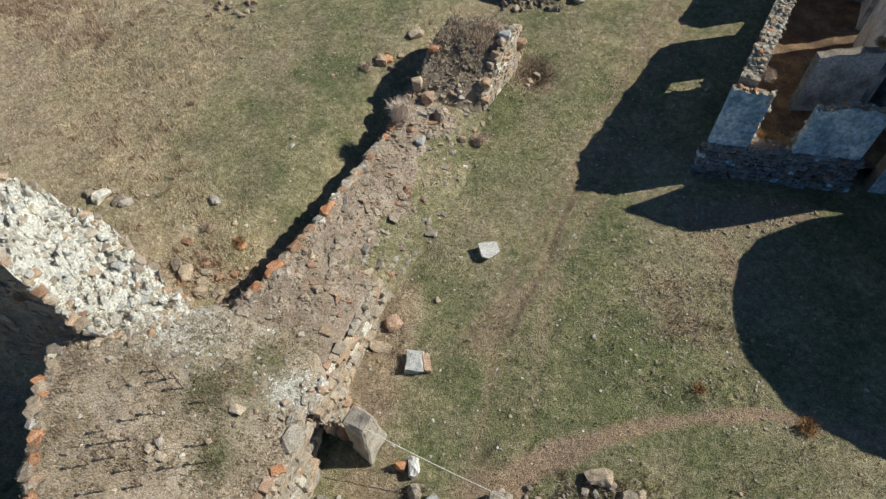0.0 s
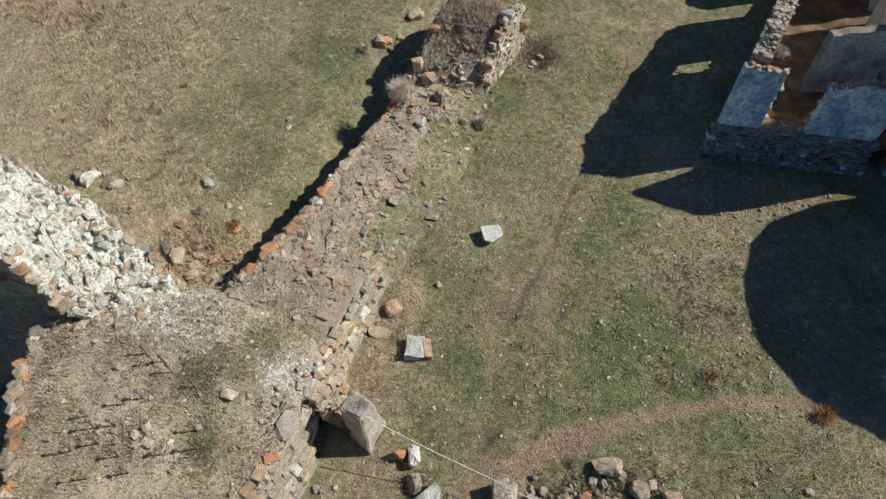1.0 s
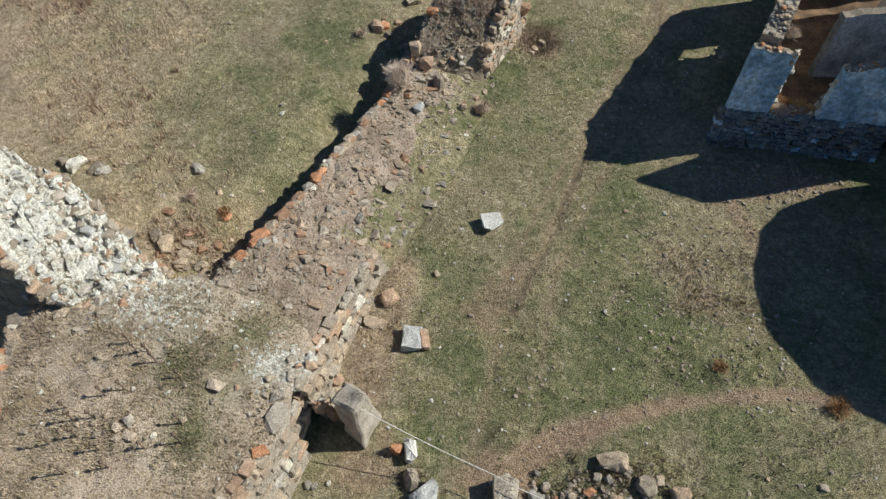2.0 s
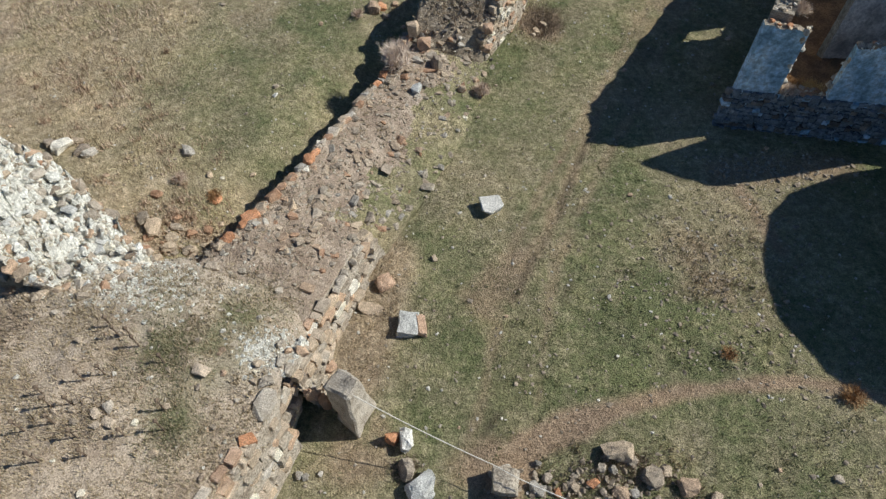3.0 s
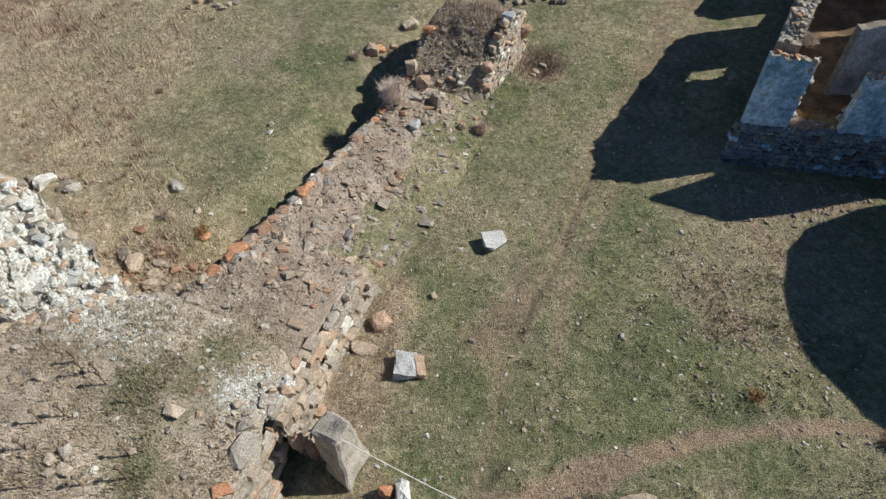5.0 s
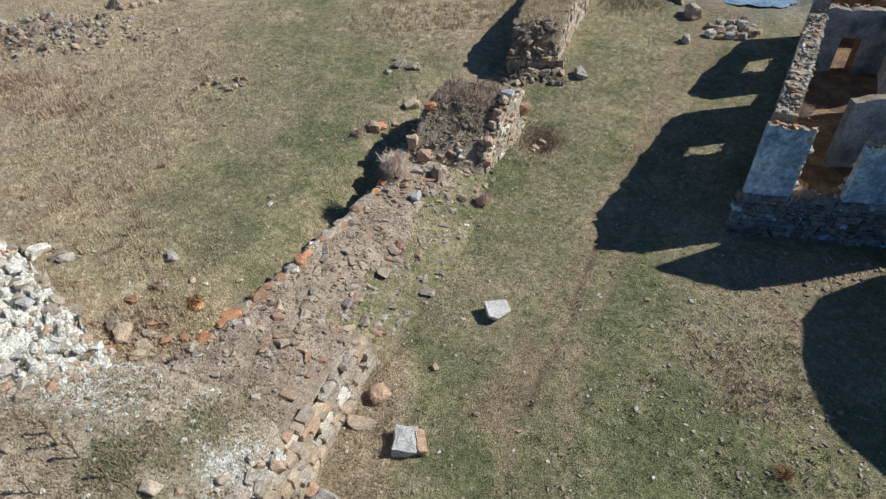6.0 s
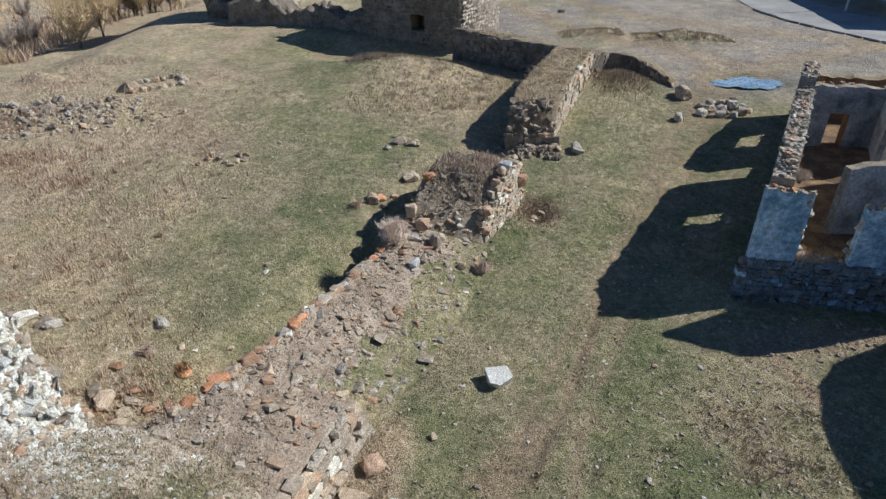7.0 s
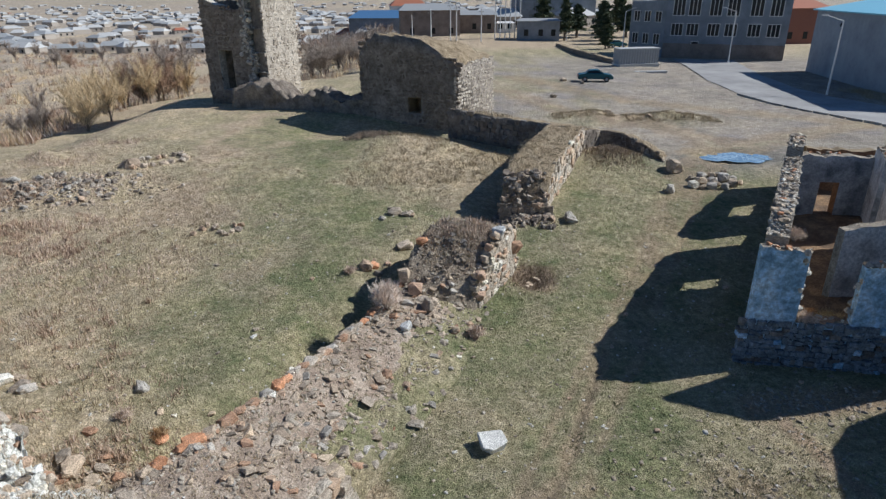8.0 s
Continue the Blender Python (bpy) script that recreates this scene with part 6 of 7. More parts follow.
bush("dry_bush", 18.9, 22.8, 0.6, 0.7, 260, RUSTBLADE, "rusty weeds growing on the partition wall", seed=7, z=4.3)
bush("dry_bush", *hp(0.95, 1.1), 0.5, 0.6, 260, PINKBLADE, "dry weeds at the broken corner of the ruin", seed=8, z=4.5)
bush("dry_bush", -8.3, 15.3, 0.4, 0.3, 140, RUSTBLADE, "low reddish weed clump in the yard", seed=9)
bush("dry_bush", -9.6, 15.9, 0.4, 0.3, 140, PINKBLADE, "low dry weed clump in the yard", seed=10)
bush("dry_bush", -3.9, 26.4, 0.45, 0.35, 160, PINKBLADE, "low dry weed clump by the fallen stones", seed=11)
rusty = []
for x0, y0, rx, ry, n in ((-17.0, 26.4, 2.2, 1.4, 2600), (-20.5, 28.5, 2.0, 1.2, 1600), (-22.5, 37.6, 2.2, 1.4, 2400), (-27.0, 43.6, 1.8, 1.0, 1400), (-25.5, 33.5, 2.5, 1.2, 1600), (-15.0, 21.5, 1.6, 1.2, 900), (-9.0, 13.8, 1.2, 1.2, 700), (-20.3, 41.4, 0.6, 0.4, 300), (-21.5, 31.5, 2.6, 1.2, 2600), (-18.5, 33.5, 1.6, 0.8, 900), (-13.0, 27.5, 2.0, 1.2, 700), (-25.2, 48.8, 1.4, 0.5, 1100), (-28.4, 44.2, 1.0, 0.5, 500), (1.6, 26.5, 1.0, 0.45, 1500), (0.8, 25.4, 0.8, 0.5, 900)):
    for _ in range(n):
        x, y = rng.gauss(x0, rx), rng.gauss(y0, ry)
        if fbm(x, y, 0.7, 61.0) > -0.05:
            rusty.append((x, y, rest(x, y), rng.uniform(0.5, 1.4)))
tagged(new("brown_weeds", tri_mesh("brown_weeds", blades(rusty, 0.1, 0.3, 0.035, 0.8, 12), PINKBLADE)), "patches of dead reddish brown weeds", "weeds", kind="stuff")


def stalk(x, y, h, seed):
    r = random.Random(seed)
    root = new("dead_thistle")
    bm = bmesh.new()
    bmesh.ops.create_cone(bm, cap_ends=True, segments=5, radius1=0.025, radius2=0.014, depth=h, matrix=Matrix.Translation((0, 0, h / 2)))
    part("stem", bm, DARKSTEM, root)
    for k in range(4):
        a, z = r.uniform(0, 6.28), h * r.uniform(0.35, 0.9)
        m = Matrix.Translation((0, 0, z)) @ Euler((0, r.uniform(0.6, 1.1), a)).to_matrix().to_4x4() @ Matrix.Translation((0, 0, 0.07))
        bm = bmesh.new()
        bmesh.ops.create_cone(bm, cap_ends=True, segments=4, radius1=0.016, radius2=0.004, depth=0.16, matrix=m)
        part("leaf", bm, DARKSTEM, root)
    bm = bmesh.new()
    bmesh.ops.create_icosphere(bm, subdivisions=1, radius=0.06, matrix=Matrix.Translation((0, 0, h)))
    part("seed_head", bm, DARKSTEM, root)
    root.location = (x, y, rest(x, y) - 0.02)
    return tagged(root, "dead dry thistle standing on the wall top", "thistle", "thistles on the wall top")


for i, (x, y) in enumerate(((-9.5, 6.3), (-9.2, 6.0), (-9.0, 5.6), (-8.8, 6.1), (-9.6, 5.4), (-8.4, 5.3), (-8.1, 4.9), (-9.0, 4.7), (-8.2, 7.9), (-8.5, 8.2), (-8.0, 8.0), (-7.7, 7.7), (-8.3, 6.9), (-7.4, 5.4), (-6.7, 6.1), (-8.7, 6.7), (-7.0, 7.3), (-6.6, 5.6))):
    stalk(x, y, 0.4 + 0.25 * ((i * 37) % 10) / 10, i)
lime = []
while len(lime) < 620:
    x, y = (rng.gauss(-8.4, 0.9), rng.gauss(9.7, 0.6)) if len(lime) < 360 else (rng.gauss(-4.6, 0.35), rng.gauss(8.0, 0.35))
    lime.append(((x, y, rest(x, y)), *(lambda s: ((s * 1.4, s, s * 0.5),))(rng.uniform(0.04, 0.14)), turn3(0.3)))
tagged(joined_stones("lime_debris", lime, LIME, None, 0.6), "pale lime debris spilled below the broken wall", "debris")

# ---------------------------------------------------------------- water, road, kerb
def strip(name, left, right, lift, mat, label, category, kind="structure"):
    """A surface between two plan lines that follows the ground."""
    vs, n = [], 8
    rows = []
    for i in range(len(left) - 1):
        for k in range(8):
            f = k / 8
            rows.append((tuple(p + (q - p) * f for p, q in zip(left[i], left[i + 1])), tuple(p + (q - p) * f for p, q in zip(right[i], right[i + 1]))))
    rows.append((left[-1], right[-1]))
    for a, b in rows:
        zs = max(ground_z(*a), ground_z(*b), ground_z((a[0] + b[0]) / 2, (a[1] + b[1]) / 2))
        vs += [(a[0] + (b[0] - a[0]) * i / n, a[1] + (b[1] - a[1]) * i / n, zs + lift) for i in range(n + 1)]
    fs = [(j * (n + 1) + i, j * (n + 1) + i + 1, (j + 1) * (n + 1) + i + 1, (j + 1) * (n + 1) + i) for j in range(len(rows) - 1) for i in range(n)]
    return tagged(new(name, mesh_of(name, vs, fs, [mat])), label, category, kind=kind)


ROAD_L = [(62, 30), (47, 41), (37.7, 51.3), (33.6, 62), (33.1, 68), (34.2, 80), (37.5, 96), (39.0, 106)]
ROAD_R = [(68, 40), (53, 50), (43.8, 59.3), (41.6, 66), (41.3, 72), (43.0, 84), (46.0, 96), (48.0, 103)]
strip("road", ROAD_L, ROAD_R, 0.05, ASPHALT, "pale worn concrete road curving past the ruins", "road")
kerb = tagged(new("kerb"), "dark weathered kerb along the road", "kerb", kind="structure")
for (ax, ay), (bx, by) in zip(ROAD_L[1:5], ROAD_L[2:5]):
    n = int(math.hypot(bx - ax, by - ay) / 1.5)
    for i in range(n):
        x, y = ax + (bx - ax) * (i + 0.5) / n - 0.3, ay + (by - ay) * (i + 0.5) / n
        bm = bmesh.new()
        box(bm, -0.74, 0.74, -0.08, 0.08, -0.3, 0.08)
        bmesh.ops.bevel(bm, geom=bm.edges, offset=0.02, segments=1, affect="EDGES")
        k = part("kerbstone", bm, GREYSTONE, kerb)
        k.matrix_basis = pose(x, y, ground_z(x, y) + 0.1, 0, 0, math.degrees(math.atan2(by - ay, bx - ax)))


# low bank whose dark face stands for its own shadow line
BANK = [(x, y, ground_z(x, y) + h, x + 1.2, y + 0.3, ground_z(x, y) + h * 0.9) for x, y, h in ((25.3, 137, 0.5), (25.2, 122, 0.7), (25.4, 106, 0.8), (27.3, 97.2, 0.5))]
loft("wall_bank", BANK, [STRAWTOP, FARSTONE], "low dark bank along the edge of the lot", "bank", seed=14, step=0.5)
strip("footpath", [(-125, 146), (-98, 167), (-72, 186)], [(-124.2, 147.4), (-97.2, 168.4), (-71.2, 187.4)], 0.06, ASPHALT, "pale footpath crossing the valley", "path")


def puddle():
    bm = bmesh.new()
    ring = [bm.verts.new((20.8 + 2.5 * math.cos(a) * (1 + 0.35 * fbm(math.cos(a), math.sin(a), 2.2, 4.0)), 41.6 + 1.3 * math.sin(a) * (1 + 0.6 * fbm(math.cos(a), math.sin(a), 3.0, 5.0)), 0)) for a in [i / 90 * 6.2832 for i in range(90)]]
    bm.faces.new(ring)
    z = ground_z(20.8, 41.6) + 0.07
    for v in bm.verts:
        v.co.z = z
    return tagged(part("puddle", bm, WATER, None), "shallow puddle on the gravel that mirrors the sky", "puddle", kind="structure")


puddle()


# ---------------------------------------------------------------- buildings behind
def plan_box(bm, a, b, depth, z0, z1, out=0.0):
    """A box on the plan line a-b, that goes back (to the left of the way) by depth; out moves the front forward."""
    a, b = Vector((*a, 0)), Vector((*b, 0))
    d = (b - a).normalized()
    m = Matrix.Translation(a) @ Matrix.Rotation(math.atan2(d.y, d.x), 4, "Z")
    return box(bm, 0, (b - a).length, -out, depth, z0, z1, m), m


def window_at(parent, m, s, z, w, h, bars=2):
    """A window of glass and frame in a facade; m is the facade's pose."""
    bm = bmesh.new()
    box(bm, s, s + w, -0.03, 0.08, z, z + h, m)
    pane = part("window", bm, DARKGLASS, parent)
    bm = bmesh.new()
    for x0, x1, z0, z1 in ((0, w, 0, 0.09), (0, w, h - 0.09, h), *[(i * (w - 0.09) / bars, i * (w - 0.09) / bars + 0.09, 0.09, h - 0.09) for i in range(bars + 1)]):
        box(bm, s + x0, s + x1, -0.08, -0.032, z + z0, z + z1, m)
    part("window_frame", bm, WHITEPAINT, pane)


def office():
    root = tagged(new("office_building"), "grey stone three-storey office building in shade", "building")
    a, b = (38.3, 109.2), (55.0, 101.5)
    bm, m = plan_box(bmesh.new(), a, b, 16, 1.0, 13.2)
    part("wall", bm, OFFICEWALL, root)
    bm = bmesh.new()
    box(bm, -0.3, 18.7, -0.35, 16.3, 13.2, 13.6, m)
    part("roof", bm, GREYSTONE, root)
    bm = bmesh.new()
    box(bm, 0, 18.4, -0.12, 0, 1.0, 4.4, m)
    part("plinth", bm, OFFICEPLINTH, root)
    for z, h in ((5.6, 2.0), (8.7, 2.7)):
        for s in (1.0, 3.4, 6.6, 9.2, 12.6, 15.4):
            window_at(root, m, s, z, 1.9, h, 3)
    window_at(root, m, 4.4, 2.2, 1.2, 2.6, 1)
    a2, b2 = (34.6, 116.5), (38.6, 109.4)
    bm, m2 = plan_box(bmesh.new(), a2, b2, 14, 0.5, 11.0)
    part("wing", bm, OFFICEWALL, root)
    for s in (0.8, 3.2, 5.6):
        window_at(root, m2, s, 4.0, 1.4, 1.8, 2)
        window_at(root, m2, s, 7.6, 1.4, 1.8, 2)


office()


def hall():
    root = tagged(new("warehouse"), "pale rendered hall with a light blue sheet roof", "building")
    a, b = (51.4, 88.3), (46.8, 60.0)
    bm, m = plan_box(bmesh.new(), a, b, 20, 1.0, 10.2)
    part("wall", bm, HALLWALL, root)
    bm = bmesh.new()
    vs = [bm.verts.new(m @ Vector(p)) for p in ((-0.4, -0.5, 10.2), (29.0, -0.5, 10.2), (29.0, 10, 12.0), (-0.4, 10, 12.0), (29.0, 20.5, 10.2), (-0.4, 20.5, 10.2))]
    lo = [bm.verts.new(v.co - Vector((0, 0, 0.15))) for v in vs]
    for f in ((0, 1, 2, 3), (3, 2, 4, 5)):
        bm.faces.new([vs[i] for i in f])
        bm.faces.new([lo[i] for i in f][::-1])
    for i, j in ((0, 1), (1, 2), (2, 4), (4, 5), (5, 3), (3, 0)):
        bm.faces.new((lo[i], lo[j], vs[j], vs[i]))
    part("roof", bm, BLUEROOF, root, "light blue sheet metal roof")
    bm = bmesh.new()
    bmesh.ops.create_cone(bm, cap_ends=True, segments=14, radius1=0.25, radius2=0.25, depth=0.1, matrix=m @ Matrix.Translation((8, -0.03, 8.6)) @ Matrix.Rotation(1.5708, 4, "X"))
    part("vent", bm, DARKGLASS, root)


hall()


def simple_house(name, m, w, d, h, roof_h, wall_mat, roof_mat, label, windows=True):
    root = tagged(new(name), label, "house")
    bm = bmesh.new()
    box(bm, -w / 2, w / 2, -d / 2, d / 2, -2.5, h)
    part("wall", bm, wall_mat, root)
    bm = bmesh.new()
    vs = [bm.verts.new(p) for p in ((-w / 2 - .4, -d / 2 - .4, h), (w / 2 + .4, -d / 2 - .4, h), (w / 2 + .4, d / 2 + .4, h), (-w / 2 - .4, d / 2 + .4, h), (-w / 2 + roof_h, 0, h + roof_h), (w / 2 - roof_h, 0, h + roof_h))]
    for f in ((0, 1, 5, 4), (2, 3, 4, 5), (1, 2, 5), (3, 0, 4), (3, 2, 1, 0)):
        bm.faces.new([vs[i] for i in f])
    part("roof", bm, roof_mat, root)
    if windows:
        for s in (-0.3, 0.05, 0.35):
            bm = bmesh.new()
            box(bm, s * w - 0.5, s * w + 0.5, -d / 2 - 0.05, -d / 2 - 0.005, 1.0, 2.4)
            part("window", bm, DARKGLASS, root)
    root.matrix_basis = m
    return root


protos = [simple_house("village_house", pose(-300, 520, ground_z(-300, 520), 0, 0, 10), 11, 9, 3.4, 2.2, HOUSEWALL, r, l) for r, l in
          ((PALEROOF, "village house with a pale sheet roof"), (RUSTROOF, "village house with a rusty roof"), (GREYROOF, "village house with a grey roof"))]
for p in protos:
    tagged(p, group="houses of the village")
r2 = random.Random(3)
count = 0
while count < 232:
    y = 300 + 1100 * r2.random() ** 1.3
    x = -y * r2.uniform(0.16, 0.78)
    if x > -60:
        continue
    count += 1
    p = protos[0 if r2.random() < 0.6 else 1 if r2.random() < 0.04 else 2]
    k = r2.uniform(0.55, 1.25)
    copy_thing(p, pose(x, y, ground_z(x, y), 0, 0, r2.uniform(-30, 60))).scale = (k, k, k * 0.9)
for count in range(60):
    y = r2.uniform(190, 520)
    x = y * r2.uniform(-0.14, 0.42)
    copy_thing(protos[r2.randrange(3)], pose(x, y, ground_z(x, y), 0, 0, r2.uniform(-30, 60)))


def far_village():
    """The many small houses of the plain, too far to tell apart."""
    verts, faces, idx = [], [], []
    for _ in range(420):
        y = 520 + 1500 * r2.random() ** 1.2
        x = y * r2.uniform(-0.8, 0.1)
        w, d, h, a = r2.uniform(4, 8), r2.uniform(3.5, 6), r2.uniform(2.5, 4.5), r2.uniform(-0.5, 1.0)
        z, n, tone = ground_z(x, y) - 0.5, len(verts), r2.choice((1, 1, 2))
        c, k = math.cos(a), math.sin(a)
        ring = [(x + c * u - k * v, y + k * u + c * v) for u, v in ((-w, -d), (w, -d), (w, d), (-w, d), (-w * 0.6, 0), (w * 0.6, 0))]
        verts += [(*p, z) for p in ring[:4]] + [(*p, z + h) for p in ring[:4]] + [(*p, z + h + 2.2) for p in ring[4:]]
        faces += [tuple(n + i for i in f) for f in ((0, 1, 5, 4), (1, 2, 6, 5), (2, 3, 7, 6), (3, 0, 4, 7), (4, 5, 9, 8), (6, 7, 8, 9), (5, 6, 9), (7, 4, 8))]
        idx += [0] * 4 + [tone] * 4
    return tagged(new("far_village", mesh_of("far_village", verts, faces, [HOUSEWALL, PALEROOF, GREYROOF], idx)), "many small pale-roofed houses far out on the plain", "houses", kind="stuff")


far_village()
simple_house("market_hall", pose(-17, 196, ground_z(-17, 196), 0, 0, -6), 16, 12, 7, 2.0, OFFICEWALL, BLUEROOF2, "large shed with a deep blue roof")
simple_house("dark_shop", pose(-2, 168, ground_z(-2, 168), 0, 0, 5), 15, 9, 6.5, 1.5, OFFICEPLINTH, GREYROOF, "dark two-storey shop building")
simple_house("dark_shop", pose(9.5, 176, ground_z(9.5, 176), 0, 0, -4), 13, 8, 4.5, 1.0, OFFICEPLINTH, GREYROOF, "low dark shop building")
simple_house("grey_kiosk", pose(23.6, 152, ground_z(23.6, 152), 0, 0, -5), 9.5, 6, 4.2, 0.5, OFFICEWALL, GREYROOF, "square grey flat-roofed kiosk building")
simple_house("white_stall", pose(16.4, 174, ground_z(16.4, 174), 0, 0, 0), 8, 3, 2.4, 0.4, WHITEPAINT, WHITEPAINT, "white market stall beside the far street")
simple_house("apartment_block", pose(36, 205, ground_z(36, 205), 0, 0, 8), 24, 10, 10, 1.0, OFFICEWALL, GREYROOF, "long grey apartment block behind trees")
simple_house("red_hall", pose(-10, 228, ground_z(-10, 228), 0, 0, 8), 12, 9, 9, 2.4, WHITEPAINT, RUSTROOF, "white house with a red roof")
simple_house("red_hall", pose(76, 140, ground_z(76, 140), 0, 0, 8), 10, 9, 7, 2.0, RUSTWALL, RUSTROOF, "red-brown shed beside the hall")


def container():
    root = tagged(new("site_container"), "long pale grey corrugated container on a slab", "container")
    a, b = (26.8, 93.5), (32.9, 94.5)
    z = ground_z(29, 94)
    bm, m = plan_box(bmesh.new(), a, b, 2.4, z - 0.1, z + 0.35, 0.3)
    part("slab", bm, PALEROOF, root)
    bm = bmesh.new()
    l = math.hypot(b[0] - a[0], b[1] - a[1])
    outline = [(i * 0.1, 0.05 if (i // 2) % 2 else 0.0) for i in range(int(l / 0.1) + 1)] + [(l, 2.2), (0.0, 2.2)]
    ring = [[bm.verts.new(m @ Vector((u, v, h))) for u, v in outline] for h in (z + 0.35, z + 2.35)]
    for i in range(len(outline)):
        j = (i + 1) % len(outline)
        bm.faces.new((ring[0][i], ring[0][j], ring[1][j], ring[1][i]))
    bm.faces.new(ring[1])
    part("corrugated_body", bm, GREYROOF, root)
    bm = bmesh.new()
    box(bm, -0.05, l + 0.05, -0.06, 2.3, z + 2.35, z + 2.5, m)
    part("lid", bm, PALEROOF, root)


container()
bm = bmesh.new()
for i, (x0, x1) in enumerate(((-2.2, -0.7), (-0.65, 0.8), (0.85, 2.3))):
    box(bm, x0, x1, -0.35, 0.35, 0, 0.35)
bmesh.ops.bevel(bm, geom=bm.edges, offset=0.03, segments=1, affect="EDGES")
ob = tagged(part("concrete_beam", bm, PALEROOF, None), "low concrete beams lying on the dirt lot", "beam")
ob.matrix_basis = pose(29.5, 87.5, ground_z(29.5, 87.5) - 0.05, 0, 0, 4)


def street_lamp(x, y, h, yaw):
    root = tagged(new("street_lamp"), "tall white steel street lamp with a bent arm", "street lamp", "street lamps")
    bm = bmesh.new()
    bmesh.ops.create_cone(bm, cap_ends=True, segments=10, radius1=0.12, radius2=0.07, depth=h, matrix=Matrix.Translation((0, 0, h / 2)))
    part("pole", bm, WHITEPAINT, root)
    bm = bmesh.new()
    bmesh.ops.create_cone(bm, cap_ends=True, segments=8, radius1=0.05, radius2=0.04, depth=1.7, matrix=Matrix.Translation((0.8, 0, h + 0.25)) @ Matrix.Rotation(1.25, 4, "Y"))
    part("arm", bm, WHITEPAINT, root)
    bm = bmesh.new()
    box(bm, 1.4, 2.1, -0.16, 0.16, h + 0.45, h + 0.6)
    bmesh.ops.bevel(bm, geom=bm.edges, offset=0.05, segments=2, affect="EDGES")
    part("lamp_head", bm, WHITEPAINT, root)
    root.matrix_basis = pose(x, y, ground_z(x, y) - 0.1, 0, 0, yaw)


street_lamp(42.1, 67.3, 7.6, 150)
street_lamp(45.6, 99.7, 7.6, 160)
street_lamp(33.1, 114.7, 7.4, 20)


def utility_pole(x, y, h, flag=None):
    root = tagged(new("flag_pole" if flag else "utility_pole"), "slender pole flying a coloured flag" if flag else "slender pale pole beside the far street", "pole", "poles along the far street")
    bm = bmesh.new()
    bmesh.ops.create_cone(bm, cap_ends=True, segments=8, radius1=0.14, radius2=0.09, depth=h, matrix=Matrix.Translation((0, 0, h / 2)))
    part("pole", bm, WHITEPAINT, root)
    if flag:
        bm = bmesh.new()
        for i in range(6):
            box(bm, 0.1 + i * 0.4, 0.5 + i * 0.4, -0.03 + 0.12 * math.sin(i * 1.3), 0.03 + 0.12 * math.sin(i * 1.3), h - 1.7, h - 0.2)
        part("flag", bm, flag, root)
    else:
        bm = bmesh.new()
        box(bm, -0.6, 0.6, -0.06, 0.06, h - 0.7, h - 0.58)
        part("crossbar", bm, GREYSTONE, root)
    root.matrix_basis = pose(x, y, ground_z(x, y) - 0.1, 0, 0, r2.uniform(-15, 15))


for x, y, h in ((-1.1, 133.7, 7.5), (3.0, 140, 8.5), (4.3, 141, 8.0), (10.0, 146, 7.0), (-6, 160, 7), (30, 150, 8)):
    utility_pole(x, y, h)
for i in range(6):
    utility_pole(13.6 + i * 1.25, 152 + i * 0.8, 11.0, (BLUEROOF, RUSTROOF, REDPAINT)[i % 3])


